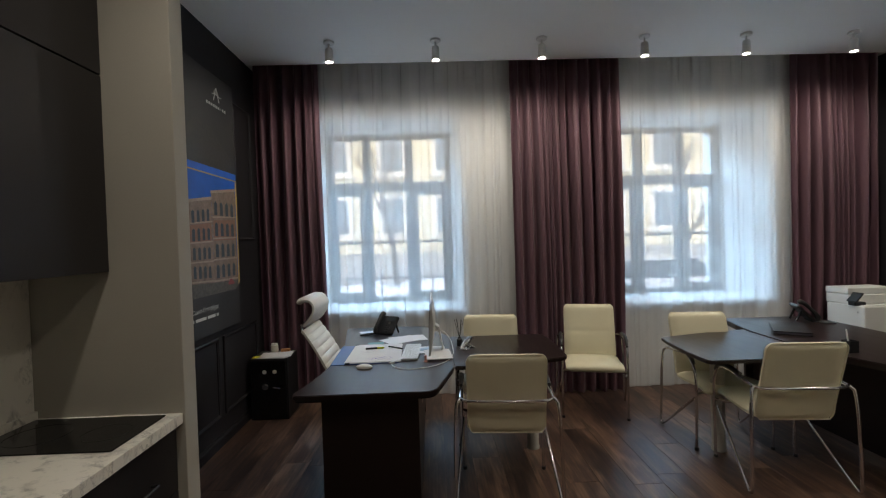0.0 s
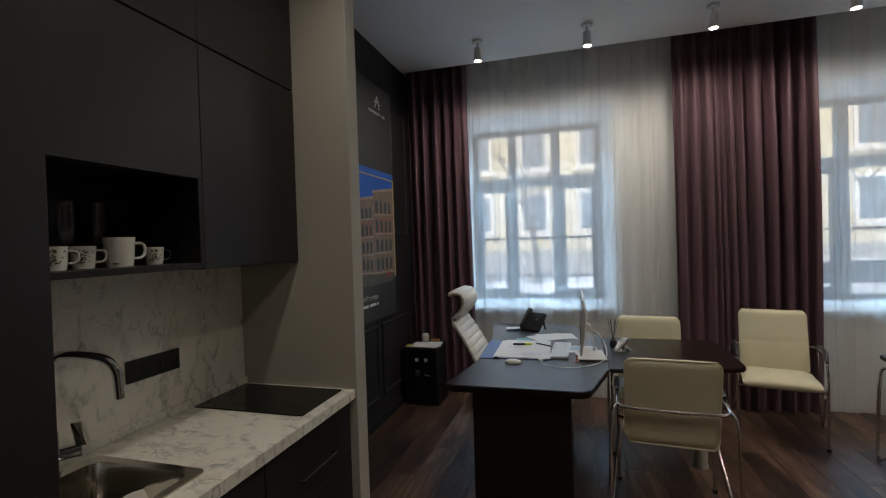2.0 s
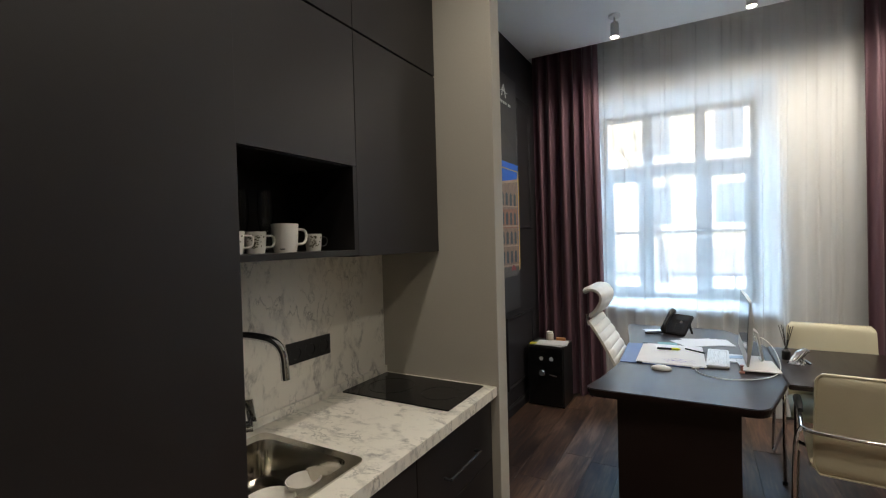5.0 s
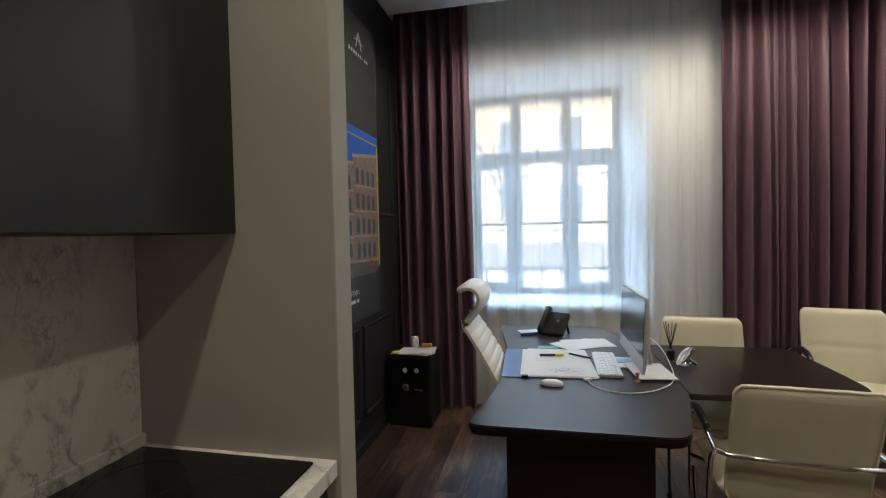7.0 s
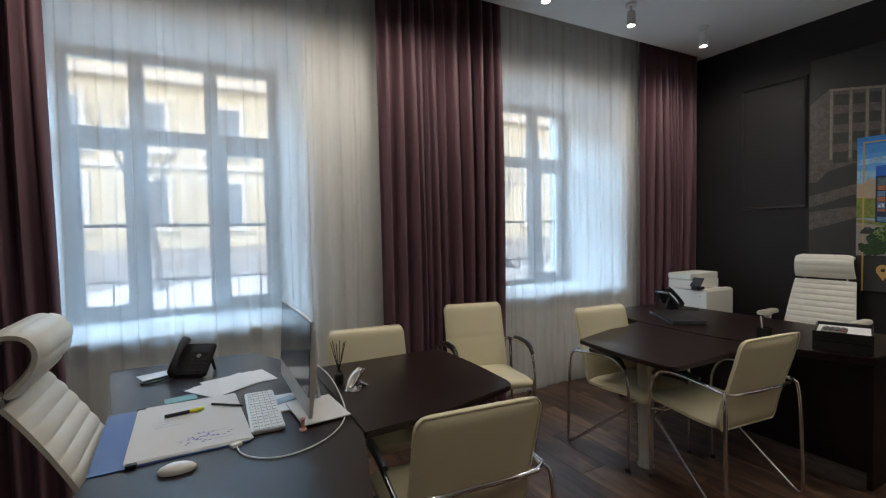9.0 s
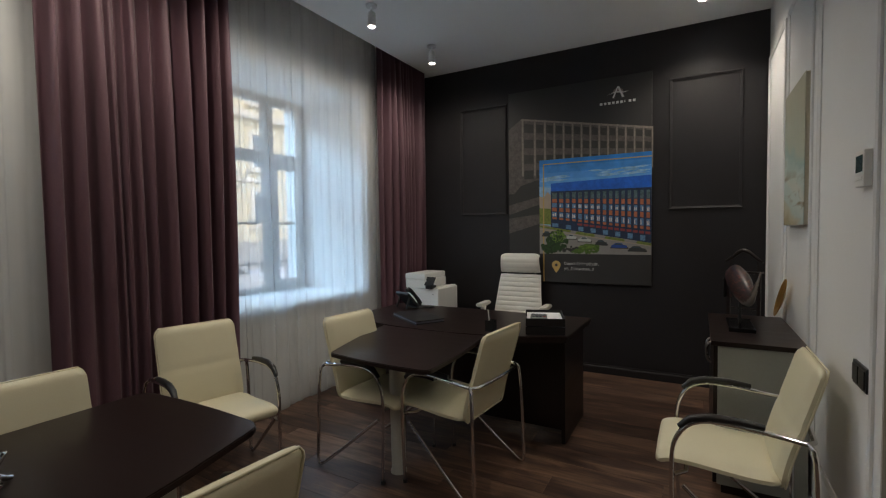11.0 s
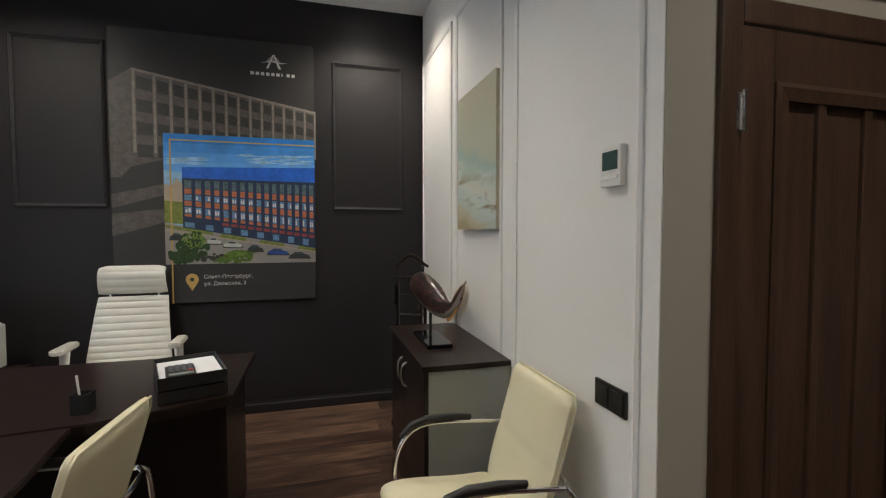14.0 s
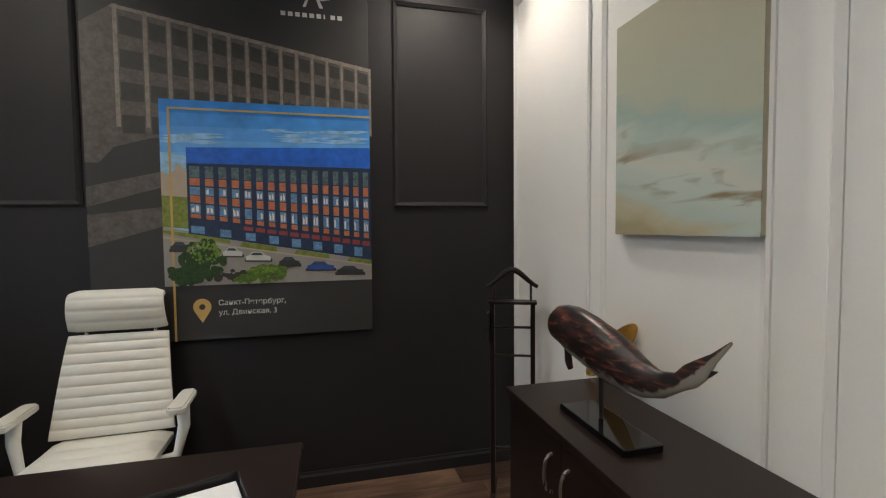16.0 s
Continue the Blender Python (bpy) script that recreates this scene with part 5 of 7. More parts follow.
part("display", box(-0.045, 0.045, 0.0122, 0.045, 0.072, 0.0135), material("lcd_grey", (0.22, 0.25, 0.22), 0.3), calc)
M_REDKEY = material("red_key", (0.45, 0.05, 0.04), 0.5)
M_GREYKEY = material("grey_key", (0.10, 0.10, 0.11), 0.5)
for r in range(5):
    for k in range(4):
        part("key", box(-0.046 + k * 0.024, -0.077 + r * 0.0225, 0.0122, -0.028 + k * 0.024, -0.062 + r * 0.0225, 0.0165, 0.001, 1), M_REDKEY if (r == 4 and k == 0) else M_GREYKEY, calc)
pc = empty("pen_cup", pose(2.652, 2.857, DT), "small black pen holder with a white pen", "pen holder")
b = bmesh.new()
for x0, y0, x1, y1 in ((-0.03, -0.03, 0.03, -0.026), (-0.03, 0.026, 0.03, 0.03), (-0.03, -0.026, -0.026, 0.026), (0.026, -0.026, 0.03, 0.026)):
    box(x0, y0, 0, x1, y1, 0.075, bm=b)
box(-0.026, -0.026, 0, 0.026, 0.026, 0.004, bm=b)
part("box", b, M_BLACK, pc)
part("pen", tube([(0.0, 0.005, 0.006), (-0.012, 0.014, 0.145)], 0.0045, 8), M_WHITE_PLASTIC, pc, "white pen")

# ---- printer and its stand ----
stand = empty("printer_stand", pose(-0.205, -0.09, 0), "low dark wenge pedestal cabinet under the printer", "cabinet")
part("body", box(3.93, 3.90, 0.0, 4.43, 4.37, 0.54, 0.003), M_WENGE, stand)
part("top", box(3.91, 3.88, 0.5405, 4.44, 4.385, 0.563, 0.004), M_WENGE_TOP, stand)
for k in range(3):
    part("drawer_front", box(3.908, 3.92, 0.04 + k * 0.165, 3.9295, 4.35, 0.198 + k * 0.165, 0.003), M_WENGE, stand)
prn = empty("printer", pose(-0.205, -0.09, 0.5635), "white multifunction laser printer with a scanner lid", "printer")
part("body", box(3.96, 3.99, 0.012, 4.38, 4.375, 0.285, 0.012), M_WHITE_PLASTIC, prn)
part("scanner", box(3.955, 4.13, 0.2855, 4.38, 4.378, 0.375, 0.010), M_WHITE_PLASTIC, prn)
part("lid", box(3.95, 4.14, 0.3755, 4.385, 4.38, 0.435, 0.012), M_WHITE_PLASTIC, prn)
part("panel_arm", box(3.94, 4.06, 0.2855, 4.04, 4.1295, 0.318, 0.004), M_BLACK, prn)
o = part("touch_panel", box(-0.05, -0.05, 0, 0.05, 0.05, 0.014, 0.004), M_BLACK, prn, "black tilted control panel")
o.matrix_basis = pose(3.975, 4.09, 0.355, 0, -50, 0)
part("output_tray", box(3.98, 4.0, 0.2852, 4.36, 4.055, 0.294, 0.002), M_WHITE_PLASTIC, prn)
part("cassette_slot", box(3.9575, 4.01, 0.10, 3.962, 4.36, 0.105), M_BLACK, prn)
part("badge", lathe([(0, 0), (0.008, 0), (0.008, 0.002), (0, 0.002)], 16, m=Matrix.Translation((3.9595, 4.05, 0.23)) @ Matrix.Rotation(-math.pi / 2, 4, "Y")), M_STEEL, prn)
for x, y in ((3.99, 4.02), (3.99, 4.34), (4.35, 4.02), (4.35, 4.34)):
    part("foot", lathe([(0, 0), (0.015, 0), (0.015, 0.0118), (0, 0.0118)], 12, m=Matrix.Translation((x, y, 0))), M_BLACK, prn)

# ---- low cabinet by the white wall ----
M_GREYSIDE = material("grey_laminate", (0.30, 0.31, 0.28), 0.5, 0, 0.06)
lc = empty("sideboard", pose(0, 0, 0), "low wenge two-door cabinet with grey sides and steel handles", "cabinet")
part("body", box(2.605, 1.128, 0.05, 3.488, 1.52, 0.807, 0.002), M_GREYSIDE, lc, "grey laminate carcass")
part("top", box(2.590, 1.1275, 0.8075, 3.50, 1.553, 0.833, 0.003), M_WENGE_TOP, lc)
part("plinth", box(2.62, 1.14, 0.0, 3.473, 1.50, 0.0495), M_WENGE, lc)
for x0, x1, hx in ((2.607, 3.066, 3.018), (3.068, 3.486, 3.128)):
    d = part("door", box(x0, 1.5205, 0.055, x1, 1.54, 0.803, 0.002), M_WENGE, lc)
    part("handle", tube([(hx, 1.54, 0.735), (hx, 1.562, 0.725), (hx, 1.572, 0.67), (hx, 1.562, 0.615), (hx, 1.54, 0.605)], 0.006, 10, smooth_steps=2), M_STEEL, d, "arched brushed steel handle")

# fish sculpture
M_FISH = bpy.data.materials.new("mottled_lacquer")
M_FISH.use_nodes = True
nt = M_FISH.node_tree
tc, no, ra = nt.nodes.new("ShaderNodeTexCoord"), nt.nodes.new("ShaderNodeTexNoise"), nt.nodes.new("ShaderNodeValToRGB")
mp = nt.nodes.new("ShaderNodeMapping")
mp.inputs["Scale"].default_value = (9, 26, 38)
no.inputs["Scale"].default_value, no.inputs["Detail"].default_value, no.inputs["Distortion"].default_value = 1.6, 6, 0.8
el = ra.color_ramp.elements
el[0].position, el[0].color = 0.42, (0.010, 0.009, 0.010, 1)
el[1].position, el[1].color = 0.74, (0.20, 0.15, 0.12, 1)
el.new(0.54).color = (0.040, 0.018, 0.016, 1)
el.new(0.63).color = (0.15, 0.042, 0.028, 1)
nt.links.new(tc.outputs["Object"], mp.inputs["Vector"])
nt.links.new(mp.outputs[0], no.inputs["Vector"])
nt.links.new(no.outputs["Fac"], ra.inputs[0])
at, pb, sm, rb, mxf = nt.nodes.new("ShaderNodeAttribute"), nt.nodes.new("ShaderNodeTexNoise"), nt.nodes.new("ShaderNodeMath"), nt.nodes.new("ShaderNodeValToRGB"), nt.nodes.new("ShaderNodeMix")
at.attribute_name = "belly"
pb.inputs["Scale"].default_value, pb.inputs["Detail"].default_value = 28, 5
sm.operation = "ADD"
nt.links.new(tc.outputs["Object"], pb.inputs["Vector"])
nt.links.new(at.outputs["Fac"], sm.inputs[0])
nt.links.new(pb.outputs["Fac"], sm.inputs[1])
rb.color_ramp.elements[0].position, rb.color_ramp.elements[1].position = 0.82, 1.0
nt.links.new(sm.outputs[0], rb.inputs[0])
mxf.data_type = "RGBA"
mxf.inputs[7].default_value = (0.27, 0.25, 0.22, 1)
nt.links.new(rb.outputs[0], mxf.inputs[0])
nt.links.new(ra.outputs[0], mxf.inputs[6])
nt.links.new(mxf.outputs[2], nt.nodes["Principled BSDF"].inputs["Base Color"])
nt.nodes["Principled BSDF"].inputs["Roughness"].default_value = 0.35

fish = empty("fish_sculpture", pose(3.05, 1.392, 0.8335, 0, 0, 0), "dark mottled wooden fish sculpture on a black base", "sculpture")
part("base", box(-0.178, -0.066, 0, 0.178, 0.066, 0.022, 0.003), M_BLACK_GLASS, fish, "black rectangular base")
part("rod", tube([(0.03, 0, 0.0222), (0.03, 0, 0.225)], 0.008, 10), M_BLACK, fish, "black upright rod")
spine = [(0.352, 0.262, 0.030, 0.024), (0.358, 0.262, 0.052, 0.042), (0.338, 0.262, 0.070, 0.050), (0.28, 0.260, 0.082, 0.054), (0.22, 0.254, 0.092, 0.062), (0.14, 0.238, 0.096, 0.062), (0.05, 0.212, 0.094, 0.058), (-0.04, 0.186, 0.080, 0.048), (-0.12, 0.170, 0.060, 0.036), (-0.19, 0.174, 0.040, 0.023), (-0.25, 0.202, 0.027, 0.013), (-0.29, 0.232, 0.034, 0.009), (-0.32, 0.258, 0.030, 0.007), (-0.36, 0.300, 0.014, 0.005), (-0.41, 0.352, 0.004, 0.003)]
b = bmesh.new()
belly = b.verts.layers.float.new("belly")
rings = []
for i, (x, z, h, w) in enumerate(spine):
    nx, nz = spine[min(i + 1, len(spine) - 1)][:2]
    qx, qz = spine[max(i - 1, 0)][:2]
    d = Vector((nx - qx, 0, nz - qz)).normalized()
    if i < 2:
        d = Vector((-1, 0, -0.05)).normalized()
    up = Vector((-d.z, 0, d.x)) * -1
    ring = []
    for k in range(20):
        a = 2 * math.pi * k / 20
        lump = 1 + 0.05 * math.sin(3 * a + i) * (i > 1)
        q = b.verts.new(Vector((x, 0, z)) + up * h * lump * math.sin(a) + Vector((0, w * lump * math.cos(a), 0)))
        q[belly] = min(1.0, max(0.0, -math.sin(a) * 0.9 + max(0, i - 7) * 0.12 - 0.15)) if i > 2 else 0.0
        ring.append(q)
    rings.append(ring)
for a, c in zip(rings, rings[1:]):
    for k in range(20):
        b.faces.new((a[k], a[(k + 1) % 20], c[(k + 1) % 20], c[k]))
mouth = b.verts.new((0.322, 0, 0.258))
for k in range(20):
    b.faces.new((rings[0][(k + 1) % 20], rings[0][k], mouth))
b.faces.new(rings[-1])
for pts, thick in (([(0.25, 0.185), (0.215, 0.185), (0.20, 0.120), (0.222, 0.108), (0.245, 0.130)], 0.006), ([(-0.285, 0.225), (-0.33, 0.262), (-0.375, 0.268), (-0.35, 0.245), (-0.31, 0.216)], 0.005)):
    fin = slab(rounded(pts, 0.008), -thick / 2, thick / 2)
    fin.transform(Matrix.Translation((0, 0.035 if thick > 0.0055 else 0, 0)) @ Matrix.Rotation(math.pi / 2, 4, "X"))
    merge(b, fin)
bmesh.ops.recalc_face_normals(b, faces=b.faces[:])
fb = smooth(part("fish", b, M_FISH, fish, "mottled dark red and grey fish body with a pale belly"), 50)
fb.matrix_basis = pose(-0.035, -0.015, 0.045, 0, 0, 7) @ Matrix.Diagonal((0.90, 0.92, 0.92, 1))
M_GOLD = material("amber_gold", (0.48, 0.26, 0.06), 0.35, 0.3, 0.3, 10)
b = lathe([(0, 0), (0.05, 0.004), (0.10, 0.018), (0.104, 0.02), (0.10, 0.023), (0.05, 0.010), (0, 0.006)], 28)
b.transform(Matrix.Rotation(radians(-48), 4, "Y") @ Matrix.Rotation(radians(-86), 4, "X") @ Matrix.Diagonal((0.5, 1.92, 1, 1)))
placed(tagged(smooth(part("plate", b, M_GOLD)), "long amber gold leaf-shaped dish leaning on the white wall", "dish"), 3.385, 1.135, 0.975, 0)

# valet stand
vs = empty("valet_stand", pose(4.02, 1.305, 0, 0, 0, 66), "dark wooden valet stand with a jacket hanger in the corner", "valet stand")
for s in (-1, 1):
    part("post", box(s * 0.105 - 0.012, -0.012, 0.05, s * 0.105 + 0.012, 0.012, 1.075, 0.003), M_WENGE, vs)
    part("foot", box(s * 0.105 - 0.015, -0.15, 0, s * 0.105 + 0.015, 0.15, 0.0495, 0.006), M_WENGE, vs)
    part("hanger_post", tube([(s * 0.095, 0, 1.0925), (s * 0.095, 0, 1.195)], 0.006, 8), M_WENGE, vs)
for z in (0.30, 0.80, 0.95):
    part("rail", tube([(-0.093, 0, z), (0.093, 0, z)], 0.007, 8), M_WENGE, vs)
part("tray", box(-0.125, -0.05, 1.0755, 0.125, 0.04, 1.090, 0.003), M_WENGE, vs)
hang = bez([(-0.13, 0, 1.165), (-0.05, 0, 1.205), (-0.02, 0, 1.285), (0.02, 0, 1.285), (0.05, 0, 1.205), (0.13, 0, 1.165)], 16)
smooth(part("hanger", tube(hang, [0.010 + 0.006 * math.sin(math.pi * k / 16) for k in range(17)], 10), M_WENGE, vs), 60)
part("trouser_bar", box(0.118, -0.01, 0.88, 0.132, 0.06, 1.03, 0.002), M_BLACK, vs)

# ---- wall devices ----
th = empty("thermostat", pose(1.858, CORNER_Y, 1.637), "white wall thermostat with a grey-green display", "thermostat")
part("case", box(-0.050, 0.0008, -0.062, 0.050, 0.024, 0.062, 0.004), M_WHITE_PLASTIC, th)
part("display", box(-0.037, 0.0242, -0.012, 0.037, 0.0255, 0.045), material("lcd_green_grey", (0.05, 0.09, 0.08), 0.2), th)
part("button_bar", box(-0.04, 0.0242, -0.040, 0.04, 0.027, -0.028, 0.001), M_WHITE_PLASTIC, th)


def double_socket(x, z, label):
    s = empty("socket", pose(x, CORNER_Y, z), label, "socket", "black sockets on the white wall")
    part("plate", box(-0.078, 0.0008, -0.042, 0.078, 0.010, 0.042, 0.002), M_BLACK, s)
    for k in (-1, 1):
        part("switch", box(k * 0.037 - 0.032, 0.0102, -0.032, k * 0.037 + 0.032, 0.015, 0.032, 0.003), M_BLACK, s)


double_socket(1.862, 0.915, "black double switch on the white wall")
double_socket(1.93, 0.25, "black double socket low on the white wall")

# ---- painting ----
M_ART = bpy.data.materials.new("abstract_seascape_paint")
M_ART.use_nodes = True
nt = M_ART.node_tree
tc, mp, no, n2 = nt.nodes.new("ShaderNodeTexCoord"), nt.nodes.new("ShaderNodeMapping"), nt.nodes.new("ShaderNodeTexNoise"), nt.nodes.new("ShaderNodeTexNoise")
mp.inputs["Scale"].default_value = (2.0, 1, 6)
mp.inputs["Rotation"].default_value = (0, radians(12), 0)
no.inputs["Scale"].default_value, no.inputs["Detail"].default_value, no.inputs["Distortion"].default_value = 1.5, 7, 0.5
n2.inputs["Scale"].default_value, n2.inputs["Detail"].default_value, n2.inputs["Distortion"].default_value = 1.1, 8, 0.9
mp2 = nt.nodes.new("ShaderNodeMapping")
mp2.inputs["Scale"].default_value = (3.0, 1, 16)
mp2.inputs["Location"].default_value = (2.3, 0, 0.7)
mp2.inputs["Rotation"].default_value = (0, radians(14), 0)
sx = nt.nodes.new("ShaderNodeSeparateXYZ")
nt.links.new(tc.outputs["Object"], sx.inputs[0])
nt.links.new(tc.outputs["Object"], mp.inputs["Vector"])
nt.links.new(tc.outputs["Object"], mp2.inputs["Vector"])
nt.links.new(mp.outputs[0], no.inputs["Vector"])
nt.links.new(mp2.outputs[0], n2.inputs["Vector"])


def art_math(op, a, k, c=None):
    n = nt.nodes.new("ShaderNodeMath")
    n.operation = op
    for sock, v in zip(n.inputs, (a, k, c)):
        if isinstance(v, (int, float)):
            sock.default_value = v
        elif v is not None:
            nt.links.new(v, sock)
    return n.outputs[0]


# height on the canvas, tilted and ragged
level = art_math("MULTIPLY_ADD", no.outputs["Fac"], 0.34, art_math("MULTIPLY_ADD", sx.outputs["Z"], 1.27, art_math("MULTIPLY_ADD", sx.outputs["X"], -0.34, -0.11)))
ra = nt.nodes.new("ShaderNodeValToRGB")
stops = ((0.0, (0.36, 0.31, 0.19)), (0.10, (0.46, 0.43, 0.30)), (0.16, (0.44, 0.52, 0.48)), (0.28, (0.50, 0.57, 0.53)), (0.36, (0.56, 0.57, 0.50)), (0.44, (0.47, 0.55, 0.50)), (0.54, (0.34, 0.44, 0.40)), (0.62, (0.43, 0.46, 0.37)), (1.0, (0.45, 0.44, 0.33)))
el = ra.color_ramp.elements
el[0].color = (*stops[0][1], 1)
el[1].color = (*stops[-1][1], 1)
for q, c in stops[1:-1]:
    el.new(q).color = (*c, 1)
nt.links.new(level, ra.inputs[0])
# dry brown strokes across the middle
band = nt.nodes.new("ShaderNodeValToRGB")
be = band.color_ramp.elements
be[0].position, be[0].color = 0.16, (0, 0, 0, 1)
be[1].position, be[1].color = 0.52, (0, 0, 0, 1)
be.new(0.26).color = (1, 1, 1, 1)
be.new(0.36).color = (0.8, 0.8, 0.8, 1)
nt.links.new(level, band.inputs[0])
stroke = nt.nodes.new("ShaderNodeValToRGB")
stroke.color_ramp.elements[0].position, stroke.color_ramp.elements[1].position = 0.52, 0.66
nt.links.new(n2.outputs["Fac"], stroke.inputs[0])
paint = nt.nodes.new("ShaderNodeMix")
paint.data_type = "RGBA"
paint.inputs[7].default_value = (0.24, 0.19, 0.11, 1)
nt.links.new(art_math("MULTIPLY", band.outputs[0], stroke.outputs[0]), paint.inputs[0])
nt.links.new(ra.outputs[0], paint.inputs[6])
nt.links.new(paint.outputs[2], nt.nodes["Principled BSDF"].inputs["Base Color"])
nt.nodes["Principled BSDF"].inputs["Roughness"].default_value = 0.6
bp = nt.nodes.new("ShaderNodeBump")
bp.inputs["Strength"].default_value, bp.inputs["Distance"].default_value = 0.3, 0.003
nt.links.new(no.outputs["Fac"], bp.inputs["Height"])
nt.links.new(bp.outputs[0], nt.nodes["Principled BSDF"].inputs["Normal"])
pt = empty("painting", pose(3.058, CORNER_Y + 0.001, 1.445), "abstract seascape canvas in pale green, blue and ochre", "painting")
part("stretcher", box(-0.309, 0, 0.002, 0.309, 0.030, 0.786, 0.003), material("raw_canvas", (0.55, 0.50, 0.38), 0.8), pt)
part("canvas", box(-0.311, 0.0305, 0, 0.311, 0.033, 0.788), M_ART, pt, "painted canvas face")

# ---- ceiling spots ----
M_SPOT = material("white_spot_paint", (0.70, 0.70, 0.68), 0.45, 0, 0.04)
for i, sx_ in enumerate(SPOT_X):
    s = empty("ceiling_spot", pose(sx_, SPOT_Y, CEIL), "white cylindrical ceiling spotlight, lit", "spotlight", "spotlights along the windows")
    part("base", lathe([(0, 0), (0.045, 0), (0.045, -0.014), (0.04, -0.018), (0, -0.018)], 24), M_SPOT, s)
    part("stem", tube([(0, 0, -0.0182), (0, 0, -0.06)], 0.008, 8), M_SPOT, s)
    body = smooth(part("head", lathe([(0, -0.055), (0.026, -0.058), (0.031, -0.07), (0.034, -0.165), (0.031, -0.172), (0.029, -0.165), (0.027, -0.15), (0, -0.15)], 24), M_SPOT, s))
    part("bulb", lathe([(0, -0.160), (0.014, -0.1595), (0.0265, -0.1545), (0.0265, -0.1505), (0, -0.1505)], 20), M_LAMP_GLOW, s, "glowing lamp face")
# Every BACK_SPOTS lamp gets a fixture, the assumed unseen ones too.
for x, y, watt in BACK_SPOTS:
    s = empty("recessed_spot", pose(x, y, CEIL), "round white recessed ceiling downlight, lit, from a partly assumed set", "downlight", "recessed downlights")
    part("ring", lathe([(0.032, -0.001), (0.048, -0.001), (0.048, -0.006), (0.036, -0.008), (0.032, -0.004)], 28), M_SPOT, s)
    part("bulb", lathe([(0, -0.005), (0.031, -0.004), (0.031, -0.0008), (0, -0.0008)], 24), M_LAMP_GLOW, s, "glowing lamp face")


# ---- posters ----
def flat(polys, y):
    b = bmesh.new()
    step = 0.0005 / max(len(polys), 1)
    for k, q in enumerate(polys):
        b.faces.new([b.verts.new((u, y - k * step, w)) for u, w in q])
    bmesh.ops.recalc_face_normals(b, faces=b.faces[:])
    for f in b.faces:
        if f.normal.y > 0:
            f.normal_flip()
    return b


def text_mesh(body, size):
    cu = bpy.data.curves.new("address_text", "FONT")
    cu.body, cu.size = body, 1.0
    o = bpy.data.objects.new("address_text", cu)
    scene.collection.objects.link(o)
    bpy.context.view_layer.update()
    me = bpy.data.meshes.new_from_object(o.evaluated_get(bpy.context.evaluated_depsgraph_get()))
    bpy.data.objects.remove(o)
    b = bmesh.new()
    b.from_mesh(me)
    b.transform(Matrix.Rotation(math.pi / 2, 4, "X") @ Matrix.Scale(size, 4))
    return b


def ink(name, c, vary=0.12, scale=8):
    return material(name, c, 0.55, 0, vary, scale, scale * 2.5, 0.0)


I_BACK = ink("poster_charcoal", (0.030, 0.029, 0.030), 0.1, 2)
I_CLOUD = ink("print_cloud", (0.25, 0.45, 0.68), 0.5, 14)
I_ROOF = ink("print_roof_blue", (0.010, 0.115, 0.56), 0.35, 12)
I_NAVY = ink("print_navy", (0.012, 0.030, 0.075), 0.4, 35)
I_ORANGE = ink("print_orange", (0.42, 0.135, 0.065), 0.3, 30)
I_PANE = ink("print_pane", (0.10, 0.22, 0.40), 0.6, 40)
I_PANE_D = ink("print_pane_dark", (0.035, 0.055, 0.075), 0.5, 40)
I_ROAD = ink("print_road", (0.27, 0.25, 0.24), 0.14, 6)
I_GRASS = ink("print_grass", (0.17, 0.21, 0.04), 0.5, 25)
I_TREE = ink("print_tree", (0.018, 0.05, 0.012), 0.9, 45)
I_TREE2 = ink("print_tree_light", (0.075, 0.14, 0.018), 0.8, 45)
I_RED = ink("print_red", (0.25, 0.045, 0.05), 0.2)
I_GOLD = ink("print_gold", (0.50, 0.32, 0.10), 0.1)
I_LIGHT = ink("print_white", (0.62, 0.62, 0.60), 0.08)
I_GREY1 = ink("print_grey_light", (0.22, 0.19, 0.165), 0.45, 26)
I_GREY2 = ink("print_grey_mid", (0.090, 0.080, 0.072), 0.6, 20)
I_GREY3 = ink("print_grey_dark", (0.035, 0.033, 0.032), 0.4, 14)
I_CREAM = ink("print_cream", (0.40, 0.32, 0.25), 0.12)
I_PINK = ink("print_pink", (0.24, 0.12, 0.085), 0.35, 20)


def lerp(a, c, s):
    return a + (c - a) * s


def blob(cx, cy, r, seed, n=22, squash=1.0):
    q = random.Random(seed)
    return [(cx + r * q.uniform(0.75, 1.1) * math.cos(2 * math.pi * k / n), cy + squash * r * q.uniform(0.75, 1.1) * math.sin(2 * math.pi * k / n)) for k in range(n)]


